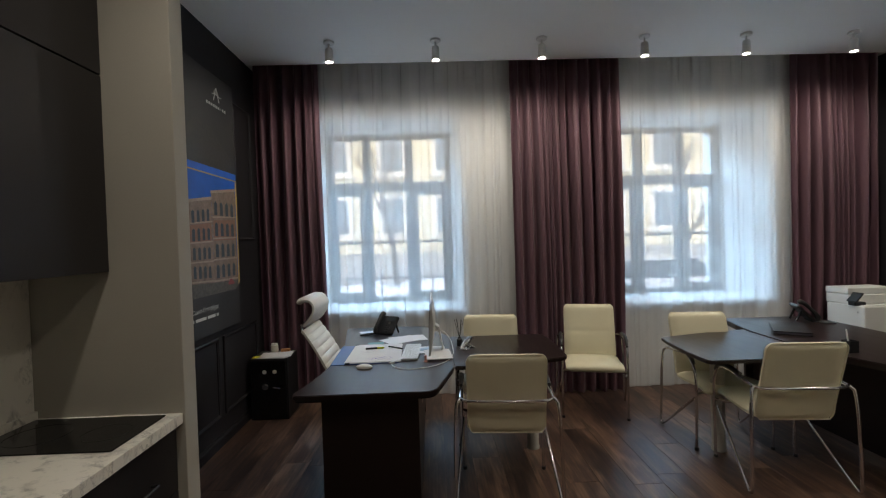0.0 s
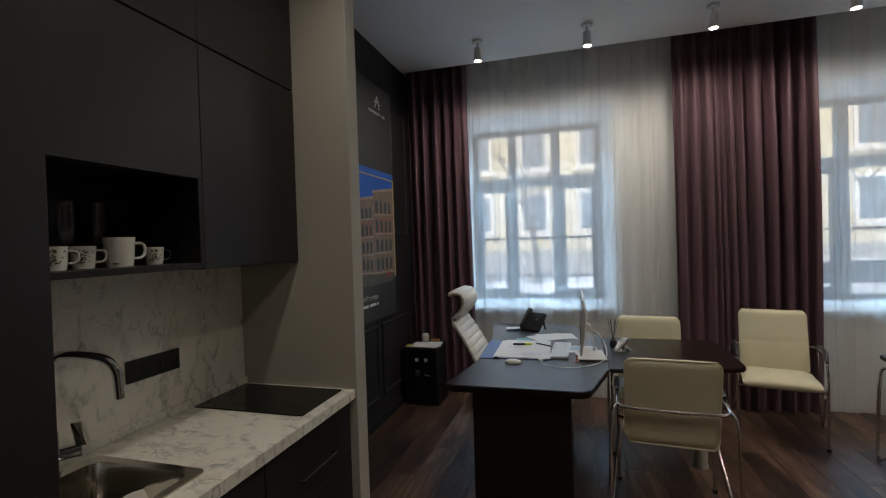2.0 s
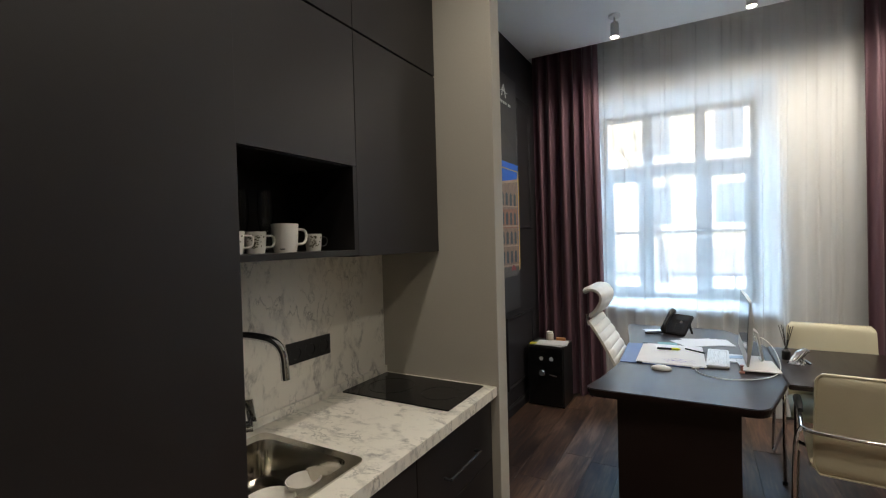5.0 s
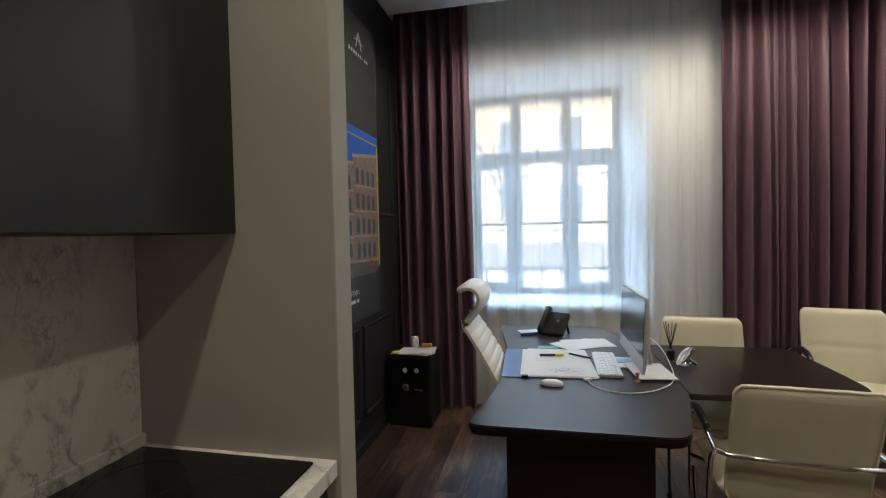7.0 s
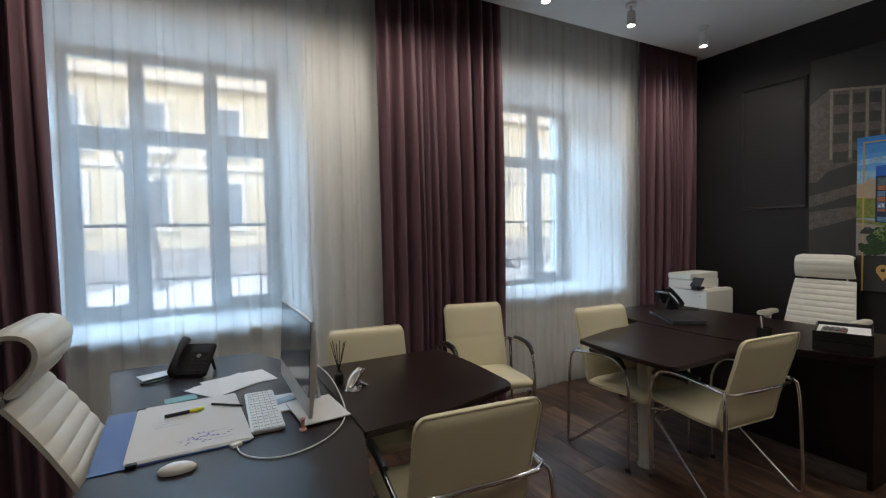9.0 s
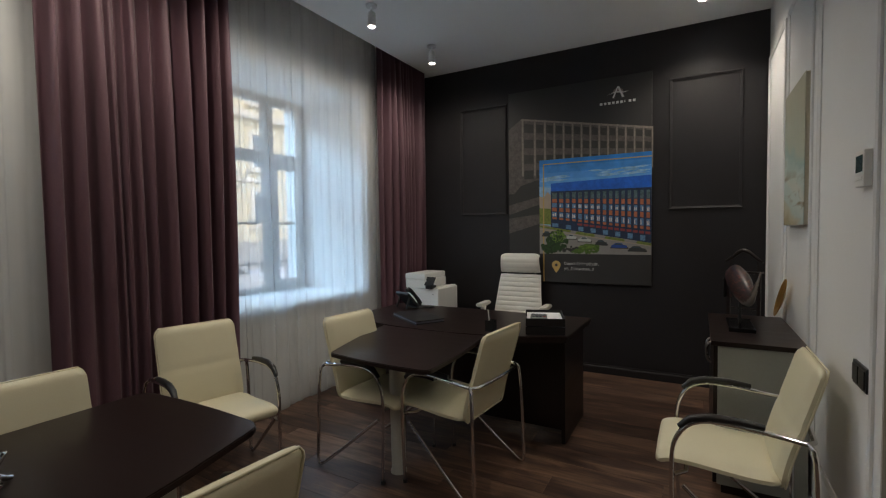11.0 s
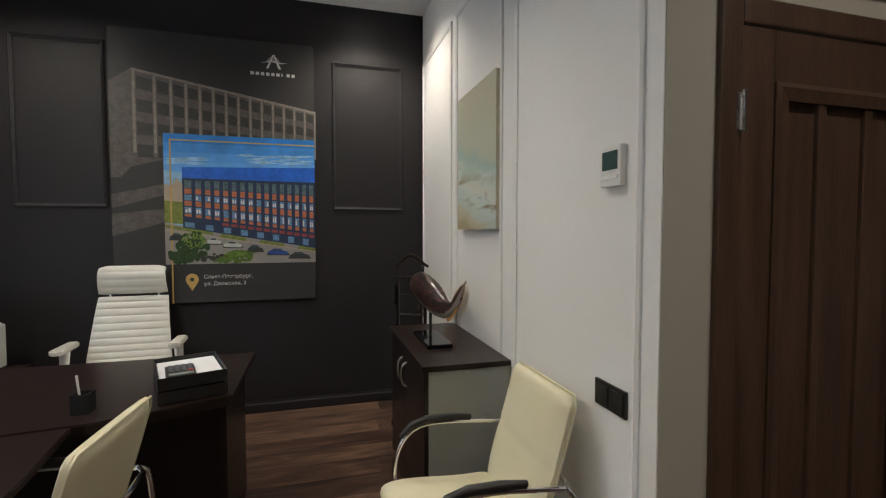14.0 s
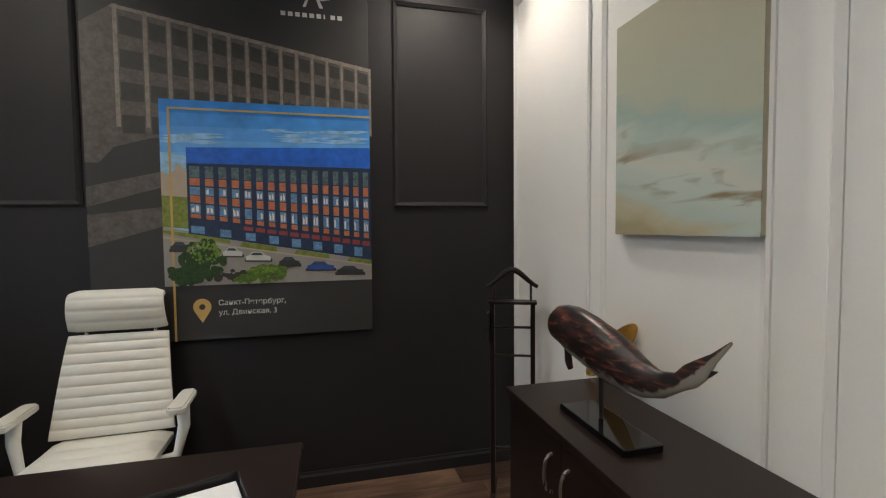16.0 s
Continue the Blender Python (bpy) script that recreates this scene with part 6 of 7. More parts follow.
def logo(p, u, w, y):
    q = [[(u - 0.052, w), (u - 0.036, w), (u + 0.004, w + 0.105), (u - 0.006, w + 0.105)], [(u + 0.036, w), (u + 0.056, w), (u + 0.010, w + 0.105), (u - 0.004, w + 0.105)], [(u - 0.09, w + 0.036), (u - 0.02, w + 0.052), (u + 0.05, w + 0.040), (u + 0.10, w + 0.052), (u + 0.05, w + 0.048), (u - 0.02, w + 0.062)]]
    part("emblem", flat(q, y), I_LIGHT, p, "white pointed emblem")
    part("emblem_sun", flat([[(u + 0.048 * math.cos(a * math.pi / 10), w + 0.045 + 0.048 * math.sin(a * math.pi / 10)) for a in range(11)]], y + 0.0003), I_GREY1, p)
    bars = []
    for k in range(9):
        a = u - 0.165 + k * 0.037
        bars.append([(a, w - 0.055), (a + (0.008 if k == 6 else 0.024), w - 0.055), (a + (0.008 if k == 6 else 0.024), w - 0.032), (a, w - 0.032)])
    part("name_bar", flat(bars, y), I_LIGHT, p, "row of plain white letter-sized bars")


PWID, PHGT = 1.395, 1.98
PU0, PV0, PV1 = 0.334, 0.29, 1.25


def poster(m, label):
    p = empty("poster", m, label, "poster")
    part("canvas", box(0, 0, 0, PWID, 0.029, PHGT, 0.002), I_BACK, p)
    return p


def layer(k):
    return -0.0010 - 0.0006 * k


# east poster
pe = poster(Matrix.Translation((EX - 0.0300, 3.393, 0.895)) @ Matrix.Rotation(radians(-90), 4, "Z"), "dark canvas poster with a blue-roofed office building photo")
logo(pe, 1.10, 1.78, layer(1))
# old grey building
top_l, top_r, bot = (0.145, 1.70), (PWID, 1.475), 1.05
part("old_facade", flat([[(0.0, 1.60), (0.145, 1.70), (PWID, 1.475), (PWID, 1.05), (0.30, 1.05), (0.13, 1.0), (0.06, 0.92), (0.0, 0.92)]], layer(0)), I_GREY2, pe, "faded grey photo of an old facade")
pil, pane = [], []
for k in range(15):
    s = (k / 14) ** 0.85
    u = lerp(top_l[0], top_r[0], s)
    h = lerp(top_l[1], top_r[1], s)
    wd_ = lerp(0.020, 0.012, s)
    pil.append([(u, 1.10), (u + wd_, 1.10), (u + wd_, h), (u, h)])
    if k < 14:
        u2 = lerp(top_l[0], top_r[0], ((k + 1) / 14) ** 0.85)
        h2 = lerp(top_l[1], top_r[1], ((k + 1) / 14) ** 0.85)
        for r in range(4):
            f0, f1 = 0.08 + r * 0.25, 0.22 + r * 0.25
            a0, a1 = u + wd_ + 0.006, u2 - 0.006
            pane.append([(a0, lerp(h, 1.05, f0)), (a0, lerp(h, 1.05, f1)), (a1, lerp(h2, 1.05, f1)), (a1, lerp(h2, 1.05, f0))])
pil.append([(0.13, 1.685), (0.145, 1.70), (PWID, 1.475), (PWID, 1.455)])
part("old_window_print", flat(pane, layer(1)), I_GREY3, pe)
part("old_pilaster_print", flat(pil, layer(2)), I_GREY1, pe)
part("old_street", flat([[(0.0, 0.70), (PU0, 0.80), (PU0, 0.88), (0.0, 0.80)], [(0.0, 0.50), (PU0, 0.60), (PU0, 0.70), (0.0, 0.66)]], layer(1)), I_GREY2, pe)
PW1, PH1 = PWID - PU0, PV1 - PV0


def ph(s, t):
    return (PU0 + PW1 * s, PV0 + PH1 * t)


for k in range(6):
    s = k / 5
    part("photo_sky", flat([[ph(0, 0.58 + 0.07 * k if k else 0), ph(1, 0.58 + 0.07 * k if k else 0), ph(1, 0.65 + 0.07 * k), ph(0, 0.65 + 0.07 * k)]], layer(3)), ink("print_sky_blue", (lerp(0.22, 0.015, s ** 0.7), lerp(0.50, 0.20, s ** 0.7), lerp(0.80, 0.62, s)), 0.35, 5), pe)


def cluster(cx, cy, rx, ry, r, n, seed):
    """Many small ragged clumps within an oval."""
    q = random.Random(seed)
    out = []
    for k in range(n):
        a, d = q.uniform(0, 2 * math.pi), math.sqrt(q.random())
        out.append([ph(*v) for v in blob(cx + rx * d * math.cos(a), cy + ry * d * math.sin(a), r * q.uniform(0.6, 1.2), seed * 100 + k, 9)])
    return out


def wisps(cx, cy, rx, ry, n, seed):
    q = random.Random(seed)
    out = []
    for k in range(n):
        x, y = cx + rx * q.uniform(-1, 1), cy + ry * q.uniform(-1, 1)
        w, h = q.uniform(0.04, 0.12), q.uniform(0.004, 0.011)
        x0, x1 = max(0.0, x - w), min(1.0, x + w)
        out.append([ph(x0, y), ph((x0 + x1) / 2, y - h), ph(x1, y + h * 0.6), ph((x0 + x1) / 2, y + h)])
    return out


part("photo_cloud", flat(wisps(0.75, 0.83, 0.25, 0.035, 26, 3) + wisps(0.12, 0.80, 0.10, 0.03, 12, 4) + [[ph(0, 0.62), ph(0.12, 0.62), ph(0.12, 0.70), ph(0, 0.72)]], layer(4)), I_CLOUD, pe)
part("photo_road", flat([[ph(0, 0), ph(1, 0), ph(1, 0.16), ph(0.5, 0.22), ph(0, 0.32)]], layer(5)), I_ROAD, pe)
part("photo_lawn", flat([[ph(0, 0.32), ph(0.115, 0.31), ph(0.115, 0.48), ph(0, 0.49)], [ph(0.0, 0.285), ph(0.30, 0.225), ph(0.30, 0.25), ph(0.0, 0.305)], [ph(0.34, 0.21), ph(0.52, 0.175), ph(0.52, 0.205), ph(0.36, 0.235)], [ph(0.60, 0.155), ph(0.78, 0.125), ph(0.78, 0.155), ph(0.62, 0.185)], [ph(0.87, 0.11), ph(1, 0.09), ph(1, 0.12), ph(0.89, 0.14)]], layer(6)), I_GRASS, pe)
part("photo_far_house", flat([[ph(0, 0.49), ph(0.115, 0.48), ph(0.115, 0.62), ph(0.08, 0.66), ph(0.04, 0.60), ph(0, 0.62)]], layer(6)), I_CREAM, pe)


def fy(s, f):
    """Height in the facade at place s; f runs from 0 at the foot to 1 at the roof's edge."""
    k = (s - 0.113) / 0.887
    return lerp(lerp(0.284, 0.116, k), lerp(0.665, 0.655, k), f)


part("photo_building", flat([[ph(0.113, fy(0.113, 0)), ph(1, fy(1, 0)), ph(1, fy(1, 1)), ph(0.113, fy(0.113, 1))]], layer(7)), I_NAVY, pe)
part("photo_roof", flat([[ph(0.113, 0.663), ph(1, 0.655), ph(1, 0.775), ph(0.113, 0.747)]], layer(7)), I_ROOF, pe)
orange, panes, dark, red, pale = [], [], [], [], []
NB = 16
for k in range(NB):
    s0 = 0.113 + 0.887 * (k / NB) ** 0.92 + 0.012
    s1 = 0.113 + 0.887 * ((k + 1) / NB) ** 0.92 - 0.012
    for f0, f1, lst in ((0.80, 0.955, dark), (0.69, 0.79, orange), (0.56, 0.67, panes), (0.45, 0.55, orange), (0.30, 0.43, panes), (0.235, 0.29, orange)):
        lst.append([ph(s0, fy(s0, f0)), ph(s1, fy(s1, f0)), ph(s1, fy(s1, f1)), ph(s0, fy(s0, f1))])
    if k % 2 == 0:
        pale.append([ph(s0, fy(s0, 0.02)), ph(s1 + 0.015, fy(s1, 0.02)), ph(s1 + 0.015, fy(s1, 0.12)), ph(s0, fy(s0, 0.12))])
    if k > 3:
        red.append([ph(s0 - 0.008, fy(s0, 0.15)), ph(s1 + 0.004, fy(s1, 0.15)), ph(s1 + 0.004, fy(s1, 0.20)), ph(s0 - 0.008, fy(s0, 0.20))])
glint = []
q_ = random.Random(6)
for poly in panes:
    (x0, z0), (x1, z1), (x2, z2), (x3, z3) = poly
    for f0 in (0.12, 0.56):
        if q_.random() < 0.75:
            a0, a1 = lerp(x0, x1, f0), lerp(x0, x1, f0 + 0.28)
            glint.append([(a0, z0 + 0.006), (a1, z0 + 0.006), (a1, z0 + (z3 - z0) * q_.uniform(0.5, 0.9)), (a0, z0 + (z3 - z0) * q_.uniform(0.5, 0.9))])
part("photo_glint_print", flat(glint, layer(9)), I_LIGHT, pe)
part("photo_spandrel_print", flat(orange, layer(8)), I_ORANGE, pe)
part("photo_window_print", flat(panes, layer(8)), I_PANE, pe)
part("photo_dark_window_print", flat(dark, layer(8)), ink("print_teal_pane", (0.075, 0.125, 0.14), 0.9, 40), pe)
part("photo_sign_print", flat(red, layer(8)), I_RED, pe)
part("photo_shop_print", flat(pale, layer(8)), I_PANE, pe)
fr = [ph(0.047, 0.948), ph(1, 0.948), ph(1, 0.958), ph(0.037, 0.958), (PU0 + PW1 * 0.037, 0.0), (PU0 + PW1 * 0.047, 0.0)]
part("gold_line", flat([[fr[0], fr[1], fr[2], fr[3]], [fr[3], fr[4], fr[5], fr[0]]], layer(9)), I_GOLD, pe, "thin gold frame line")
part("photo_kerb", flat([[ph(0, 0.262), ph(0.5, 0.172), ph(1, 0.083), ph(1, 0.090), ph(0.5, 0.180), ph(0, 0.270)]], layer(9)), I_CREAM, pe)


def car_shape(cx, cy, w):
    return [ph(cx - w, cy - 0.018), ph(cx + w, cy - 0.022), ph(cx + w, cy + 0.002), ph(cx + w * 0.55, cy + 0.008), ph(cx + w * 0.3, cy + 0.026), ph(cx - w * 0.45, cy + 0.028), ph(cx - w * 0.75, cy + 0.010), ph(cx - w, cy + 0.004)]


def car_glass(cx, cy, w):
    return [ph(cx + w * 0.42, cy + 0.008), ph(cx + w * 0.24, cy + 0.022), ph(cx - w * 0.40, cy + 0.024), ph(cx - w * 0.62, cy + 0.010)]


def car_shadow(cx, cy, w):
    return [ph(cx - w * 1.1, cy - 0.026), ph(cx + w * 1.15, cy - 0.030), ph(cx + w * 1.15, cy - 0.012), ph(cx - w * 1.1, cy - 0.010)]


cars = [(0.43, 0.150, 0.058), (0.58, 0.118, 0.050), (0.735, 0.088, 0.068), (0.885, 0.058, 0.070), (0.075, 0.212, 0.045), (0.31, 0.178, 0.045)]
part("photo_shadow_print", flat([car_shadow(*q) for q in cars] + cluster(0.22, 0.05, 0.16, 0.03, 0.02, 24, 15), layer(10)), I_GREY3, pe)
part("photo_tree", flat(cluster(0.17, 0.14, 0.095, 0.105, 0.020, 110, 9) + cluster(0.09, 0.06, 0.08, 0.05, 0.02, 60, 10), layer(11)), I_TREE, pe)
part("photo_bush", flat(cluster(0.47, 0.055, 0.095, 0.045, 0.014, 90, 12) + cluster(0.36, 0.03, 0.06, 0.02, 0.013, 30, 13), layer(12)), I_TREE2, pe)
part("photo_leaf_print", flat(cluster(0.18, 0.18, 0.075, 0.06, 0.008, 70, 14) + cluster(0.45, 0.075, 0.07, 0.02, 0.007, 40, 16), layer(13)), ink("print_leaf", (0.13, 0.22, 0.03), 0.5, 40), pe)
for picks, tone in (((2,), ink("print_car_blue", (0.02, 0.07, 0.30), 0.2)), ((1, 3, 4), ink("print_car_dark", (0.03, 0.035, 0.04), 0.3)), ((0, 5), ink("print_car_silver", (0.45, 0.46, 0.46), 0.2))):
    part("photo_car_print", flat([car_shape(*cars[k]) for k in picks], layer(11)), tone, pe)
part("photo_car_glass_print", flat([car_glass(*q) for q in cars], layer(12)), I_PANE_D, pe)
pin = [(PU0 + 0.172 + 0.044 * math.sin(a), 0.175 + 0.044 * math.cos(a)) for a in [-2.2 + 4.4 * k / 20 for k in range(21)]] + [(PU0 + 0.172, 0.09)]
part("map_pin", flat([pin], layer(1)), I_GOLD, pe, "gold map pin")
part("map_pin_hole", flat([[(PU0 + 0.172 + 0.015 * math.cos(k * 0.4), 0.175 + 0.015 * math.sin(k * 0.4)) for k in range(15)]], layer(2)), I_BACK, pe)
for body, w in (("Санкт-Петербург,", 0.180), ("ул. Двинская, 3", 0.128)):
    b = text_mesh(body, 0.040)
    b.transform(Matrix.Translation((PU0 + 0.250, layer(3), w)))
    part("address_line", b, I_LIGHT, pe, "white address lettering")

for o in pe.children:
    if o.name.startswith(("old_", "photo_", "name_bar")):
        tagged(o, kind="stuff")
# west poster
pw_ = poster(Matrix.Translation((WX + 0.0300, 3.94 - PWID, 0.90)) @ Matrix.Rotation(radians(90), 4, "Z"), "dark canvas poster with a cream town house photo")
logo(pw_, 1.10, 1.78, layer(1))
part("old_facade", flat([[(0.5, 1.36), (0.75, 1.58), (1.0, 1.55), (1.33, 1.36), (1.33, 1.2), (0.5, 1.2)]], layer(0)), I_GREY3, pw_)
part("photo_sky", flat([[ph(0, 0), ph(0.92, 0), ph(1, 0.04), ph(1, 1), ph(0, 1)]], layer(3)), ink("print_deep_blue", (0.012, 0.10, 0.46), 0.3, 3), pw_)
part("photo_street", flat([[ph(0, 0), ph(0.92, 0), ph(1, 0.04), ph(1, 0.12), ph(0, 0.16)]], layer(4)), I_GREY2, pw_)
part("photo_house", flat([[ph(0, 0.12), ph(0.58, 0.09), ph(0.58, 0.75), ph(0, 0.66)], [ph(0.58, 0.09), ph(0.97, 0.08), ph(0.97, 0.86), ph(0.58, 0.80)]], layer(5)), ink("print_dusk_stone", (0.21, 0.15, 0.115), 0.5, 16), pw_)
bands, wins = [], []
for r in range(4):
    for k in range(8):
        s = 0.025 + k * 0.068
        t0 = lerp(0.155, 0.13, k / 8) + r * lerp(0.122, 0.150, k / 8)
        wins.append([ph(s, t0), ph(s + 0.036, t0), ph(s + 0.036, t0 + 0.082), ph(s + 0.018, t0 + 0.094), ph(s, t0 + 0.080)])
    for k in range(4):
        s = 0.615 + k * 0.088
        t0 = 0.12 + r * 0.168
        wins.append([ph(s, t0), ph(s + 0.046, t0), ph(s + 0.046, t0 + 0.095), ph(s + 0.023, t0 + 0.112), ph(s, t0 + 0.093)])
    bands.append([ph(0, 0.125 + r * 0.13), ph(0.58, 0.10 + r * 0.155), ph(0.58, 0.112 + r * 0.155), ph(0, 0.135 + r * 0.13)])
    bands.append([ph(0.58, 0.095 + r * 0.168), ph(0.97, 0.09 + r * 0.176), ph(0.97, 0.103 + r * 0.176), ph(0.58, 0.107 + r * 0.168)])
bands.append([ph(0.0, 0.655), ph(0.58, 0.742), ph(0.58, 0.765), ph(0.0, 0.675)])
bands.append([ph(0.57, 0.79), ph(0.98, 0.85), ph(0.98, 0.875), ph(0.57, 0.812)])
part("photo_bay_print", flat([[ph(0.60, 0.42), ph(0.95, 0.43), ph(0.95, 0.60), ph(0.60, 0.58)], [ph(0, 0.38), ph(0.56, 0.42), ph(0.56, 0.56), ph(0, 0.50)]], layer(6)), I_PINK, pw_)
part("photo_string_course", flat(bands, layer(7)), ink("print_stone_band", (0.33, 0.25, 0.20), 0.3, 20), pw_)
part("photo_window_print", flat(wins, layer(8)), I_PANE_D, pw_)
part("photo_car_print", flat([car_shape(0.3, 0.06, 0.07), car_shape(0.6, 0.05, 0.07)], layer(8)), I_GREY2, pw_)
part("photo_car_print", flat([car_shape(0.12, 0.07, 0.06), car_shape(0.85, 0.07, 0.05)], layer(8)), I_RED, pw_)
part("photo_edge", flat([[ph(0.975, 0.04), ph(1, 0.06), ph(1, 0.93), ph(0.975, 0.93)], [ph(0, 0.935), ph(1, 0.935), ph(1, 0.945), ph(0, 0.945)]], layer(9)), I_GOLD, pw_, "thin gold frame line")
b = text_mesh("Санкт-Петербург,", 0.046)
b.transform(Matrix.Translation((PU0 + 0.285, layer(1), 0.178)))
part("address_line", b, I_LIGHT, pw_, "white address lettering")
bars = []
a = PU0 + 0.285
for w in (0.02, 0.15, 0.12, 0.03):
    bars.append([(a, 0.122), (a + w, 0.122), (a + w, 0.144), (a, 0.144)])
    a += w + 0.02
part("address_bar", flat(bars, layer(1)), I_LIGHT, pw_, "plain bars of small unreadable lettering")

for o in pw_.children:
    if o.name.startswith(("old_", "photo_", "name_bar", "address_bar")):
        tagged(o, kind="stuff")
# ---- outside ----
M_SNOW = material("trodden_snow_and_asphalt", (0.60, 0.62, 0.65), 0.8, 0, 0.4, 0.25, 3, 0.2)
M_FACADE = material("pale_yellow_stucco", (0.64, 0.575, 0.40), 0.8, 0, 0.08, 0.6, 12, 0.1)
M_STONE = material("grey_plinth_stone", (0.34, 0.33, 0.31), 0.8, 0, 0.12, 1.2, 14, 0.1)
M_TRIMW = material("white_stucco_trim", (0.68, 0.65, 0.58), 0.8, 0, 0.05)
M_WINDARK = material("far_window_glass", (0.11, 0.15, 0.19), 0.15, 0, 0.2)
M_IRON = material("black_painted_iron", (0.02, 0.02, 0.022), 0.5)
GZ = -0.5
b = bmesh.new()
b.faces.new([b.verts.new(q) for q in ((-600, 5.64, GZ), (600, 5.64, GZ), (600, 900, GZ), (-600, 900, GZ))])
structure("ground", b, M_SNOW, "snowy street ground outside the windows", "ground")
FY = 22.0
house = empty("apartment_building", pose(0, FY, -0.9), "pale yellow stucco building across the street", "building")
part("wall", box(-45, 0, 1.9, 50, 10, 11.6), M_FACADE, house)
part("plinth", box(-45.1, -0.12, 0.0, 50.1, 10, 1.9), M_STONE, house)
part("cornice", box(-45.2, -0.35, 8.2, 50.2, -0.001, 8.55, 0.05), M_TRIMW, house)
part("string_course", box(-45.1, -0.15, 4.95, 50.1, -0.001, 5.15, 0.03), M_TRIMW, house)
part("roof", box(-45.4, -0.6, 11.6, 50.4, 10.2, 12.0, 0.05), M_STONE, house)
win_src = None
for r, zc in enumerate((3.65, 6.6, 10.0)):
    for k in range(22):
        xc = -28 + k * 2.62
        if win_src is None:
            w = part("window", box(-0.72, -0.10, -1.0, 0.72, -0.002, 1.0, 0.02), M_TRIMW, house)
            g_ = part("pane", box(-0.50, -0.125, -0.80, 0.50, -0.102, 0.80), M_WINDARK, w)
            s_ = part("sill", box(-0.85, -0.22, -1.12, 0.85, -0.002, -1.003, 0.01), M_TRIMW, w)
            fbar = box(-0.03, -0.145, -0.80, 0.03, -0.127, 0.80)
            box(-0.50, -0.145, 0.22, 0.50, -0.1275, 0.28, bm=fbar)
            f_ = part("frame", fbar, M_FRAME, w)
            win_src = w
        else:
            w = new("window", win_src.data)
            w.parent = house
            for ch in win_src.children:
                o = new(ch.name.split(".")[0], ch.data)
                o.parent = w
        w.location = (xc, 0, zc)
fence = empty("street_fence", pose(0, 13.5, GZ), "low black iron street railing across the road", "fence")
for z in (0.25, 0.95):
    part("rail", box(-20, -0.02, z, 26, 0.02, z + 0.05), M_IRON, fence)
post_me = None
for k in range(93):
    if post_me is None:
        o = part("post", box(-0.015, -0.015, 0, 0.015, 0.015, 1.05), M_IRON, fence)
        post_me = o.data
    else:
        o = new("post", post_me)
        o.parent = fence
    o.location = (-20 + k * 0.5, 0, 0)

# street: roadway, snow bank, parked cars, bare trees
M_ASPHALT = material("wet_asphalt", (0.055, 0.056, 0.060), 0.6, 0, 0.25, 0.8, 8, 0.1)
M_BANK = material("piled_snow", (0.74, 0.76, 0.80), 0.9, 0, 0.14, 1.2, 9, 0.4)
structure("road", box(-200, 8.6, GZ - 0.02, 200, 13.0, GZ + 0.012), M_ASPHALT, "dark wet asphalt roadway between snowy verges", "road")
b = bmesh.new()
rnd = random.Random(41)
cols = []
for k in range(90):
    x = -22 + k * 0.56
    h, w = 0.45 + 0.45 * rnd.random(), 0.9 + 0.4 * rnd.random()
    cols.append([b.verts.new((x + rnd.uniform(-0.12, 0.12), 15.6 + w * u, GZ + h * max(0.0, 1 - u * u) ** 0.7 * rnd.uniform(0.85, 1.1) - 0.02 * (abs(u) == 1))) for u in (-1, -0.65, -0.3, 0, 0.3, 0.65, 1)])
for a, c in zip(cols, cols[1:]):
    for k in range(6):
        b.faces.new((a[k], c[k], c[k + 1], a[k + 1]))
bmesh.ops.recalc_face_normals(b, faces=b.faces[:])
tagged(smooth(part("snow_bank", b, M_BANK), 70), "long uneven bank of cleared white snow along the street", "snow bank", kind="stuff")

M_TYRE = material("tyre_rubber", (0.02, 0.02, 0.02), 0.8)
M_CARGLASS = material("car_window_glass", (0.03, 0.04, 0.05), 0.08, 0, 0.1)


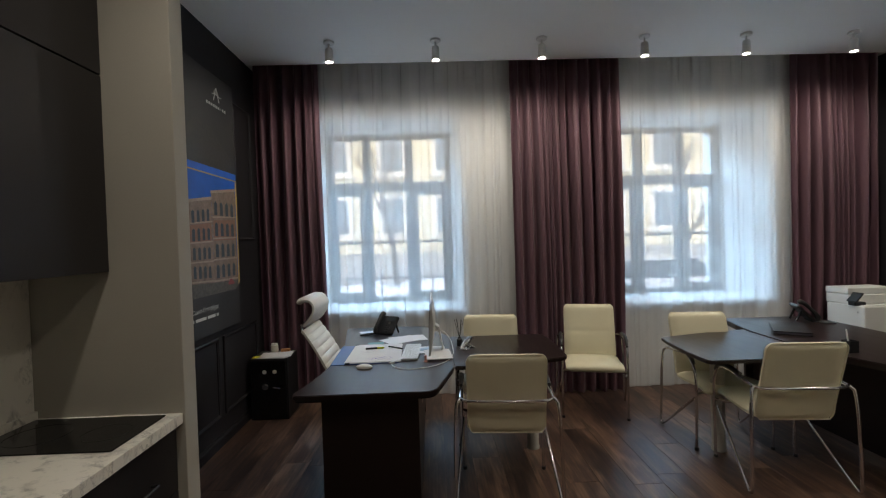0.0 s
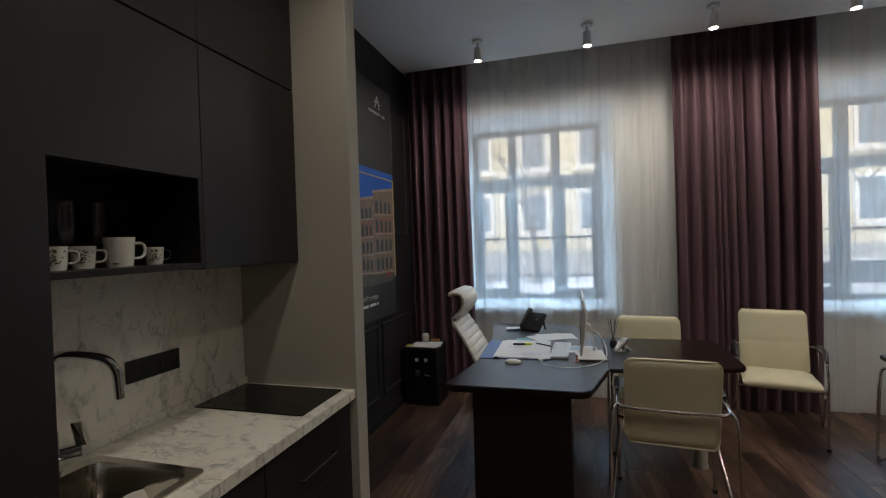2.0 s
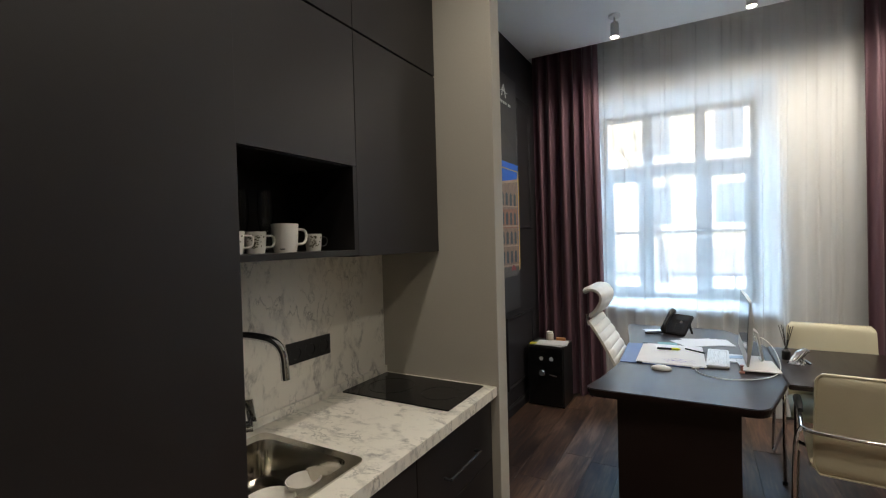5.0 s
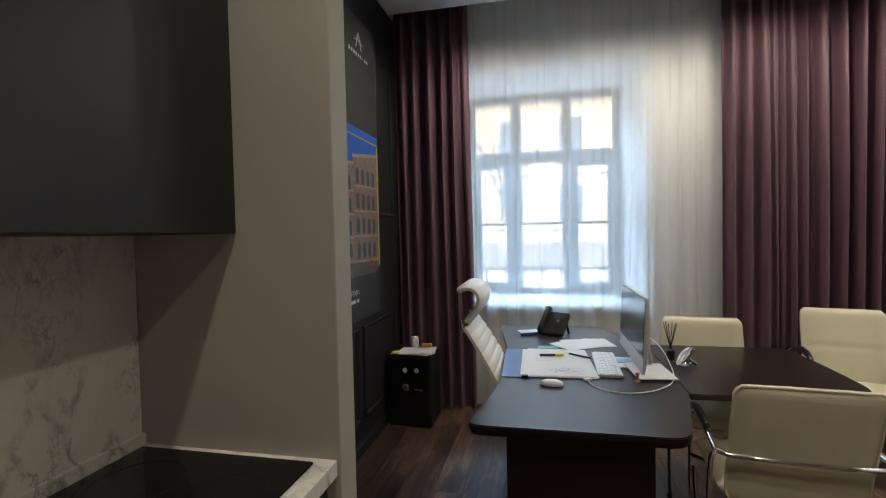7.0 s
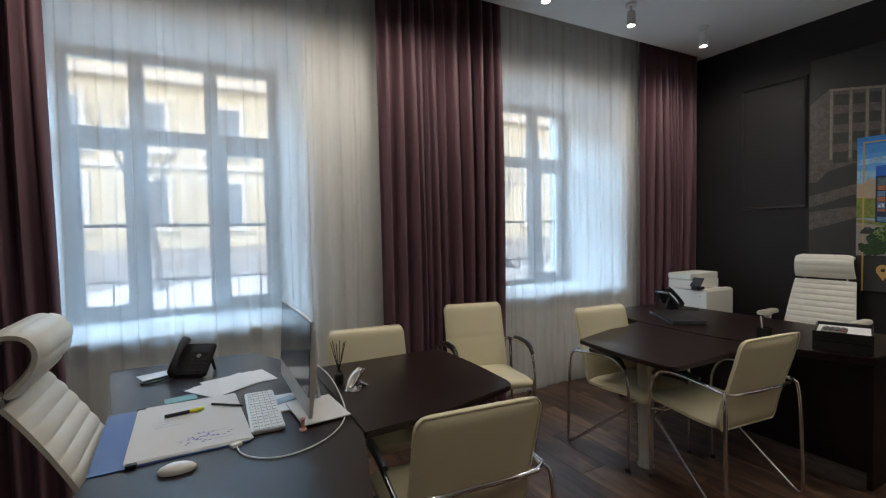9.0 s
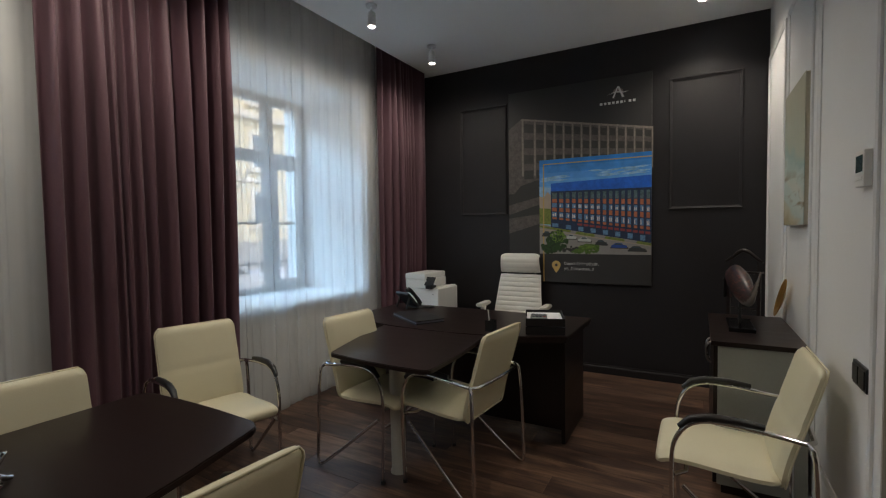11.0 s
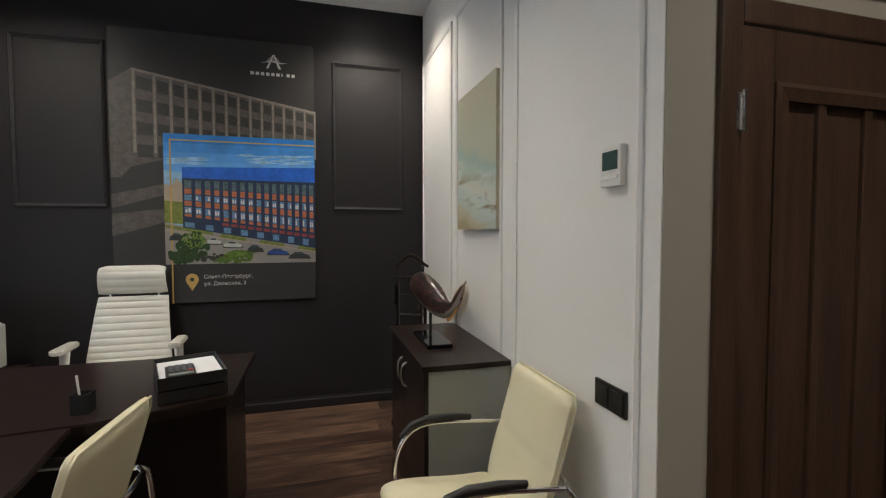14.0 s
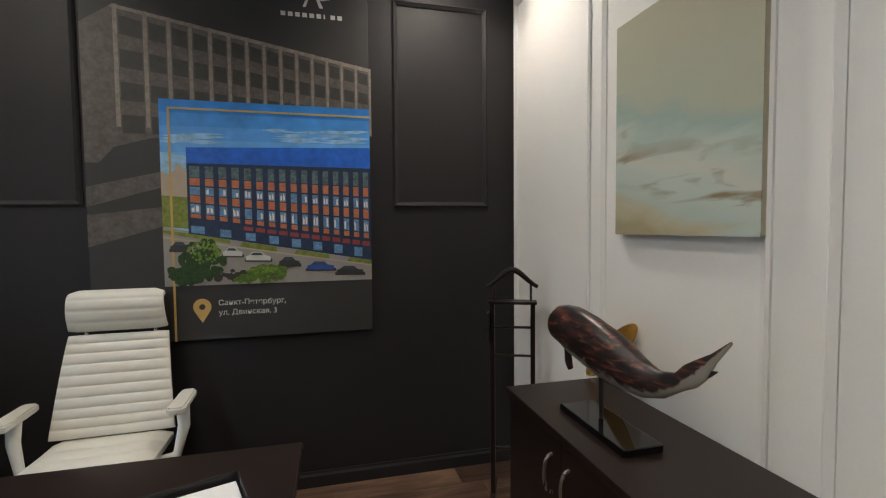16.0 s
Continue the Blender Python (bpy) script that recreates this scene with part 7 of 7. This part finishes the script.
def parked_car(x, y, paint_color, label):
    c = empty("car", pose(x, y, GZ + 0.013), label, "car")
    m = material("car_paint", paint_color, 0.25, 0, 0.05, coat=0.6)
    prof = [(-2.1, 0.30), (-2.12, 0.62), (-2.0, 0.82), (-1.2, 0.93), (1.15, 0.95), (1.95, 0.88), (2.1, 0.70), (2.1, 0.30)]
    sh = slab(rounded(prof, 0.07, 3), -0.84, 0.84, 0.05)
    sh.transform(Matrix.Rotation(math.pi / 2, 4, "X"))
    body = smooth(part("body", sh, m, c), 40)
    for name, pts, half, mat in (("window_band", [(-1.25, 0.90), (-0.62, 1.36), (0.95, 1.38), (1.62, 0.90)], 0.72, M_CARGLASS), ("roof", [(-0.66, 1.345), (-0.55, 1.42), (0.85, 1.44), (1.0, 1.36)], 0.71, m)):
        sh = slab(rounded(pts, 0.05, 3), -half, half, 0.03)
        sh.transform(Matrix.Rotation(math.pi / 2, 4, "X"))
        smooth(part(name, sh, mat, c), 40)
    for wx in (-1.3, 1.3):
        for s_ in (-1, 1):
            mw = Matrix.Translation((wx, s_ * 0.80, 0.31)) @ Matrix.Rotation(-s_ * math.pi / 2, 4, "X")
            w = smooth(part("wheel", lathe([(0, 0.02), (0.19, 0.02), (0.30, 0.03), (0.31, 0.0), (0.31, -0.16), (0, -0.16)], 20, m=mw), M_TYRE, c))
            smooth(part("rim", lathe([(0, 0.045), (0.05, 0.045), (0.18, 0.03), (0.185, 0.021), (0, 0.021)], 16, m=mw), M_STEEL, w))
    for s_ in (-1, 1):
        part("headlight", box(-2.125, s_ * 0.62 - 0.16, 0.64, -2.08, s_ * 0.62 + 0.16, 0.76, 0.015), M_WHITE_PLASTIC, c)
        part("tail_light", box(2.07, s_ * 0.64 - 0.13, 0.66, 2.115, s_ * 0.64 + 0.13, 0.82, 0.015), M_REDKEY, c)
    return c


parked_car(5.6, 11.9, (0.55, 0.56, 0.57), "silver parked saloon car seen through the voile")

M_BARK = material("grey_bark", (0.11, 0.095, 0.08), 0.9, 0, 0.3, 3, 30, 0.4)


def bare_tree(x, y, height, seed):
    q = random.Random(seed)
    t = empty("tree", pose(x, y, GZ), "bare winter street tree with thin grey branches", "tree", "bare trees on the street")
    trunk, crown = bmesh.new(), bmesh.new()

    def limb(bm, p0, d, length, r, depth):
        pts = [p0]
        for k in range(4):
            d = (d + Vector((q.uniform(-0.2, 0.2), q.uniform(-0.2, 0.2), q.uniform(-0.05, 0.15)))).normalized()
            pts.append(pts[-1] + d * length / 4)
        one = tube(pts, [r, r * 0.88, r * 0.76, r * 0.64, r * 0.5], 6 if depth < 2 else 4)
        merge(bm, one)
        if depth < 4:
            for k in range(3 if depth else 6):
                s_ = q.uniform(0.4, 1.0) if depth else q.uniform(0.35, 1.0)
                base_ = pts[min(3, int(s_ * 4))].lerp(pts[min(4, int(s_ * 4) + 1)], s_ * 4 - int(s_ * 4))
                side = Vector((q.uniform(-1, 1), q.uniform(-1, 1), q.uniform(0.2, 0.9))).normalized()
                limb(crown, base_, (d * 0.55 + side).normalized(), length * q.uniform(0.45, 0.65), r * 0.45, depth + 1)

    limb(trunk, Vector((0, 0, -0.05)), Vector((0, 0, 1)), height * 0.55, 0.13, 0)
    part("trunk", trunk, M_BARK, t)
    part("crown", crown, M_BARK, t, "bare twiggy crown")
    return t


for x, y, h, seed in ((-1.3, 17.4, 6.5, 3), (-4.6, 17.8, 7.0, 4), (4.2, 17.6, 6.2, 5), (9.6, 17.5, 6.8, 6)):
    bare_tree(x, y, h, seed)
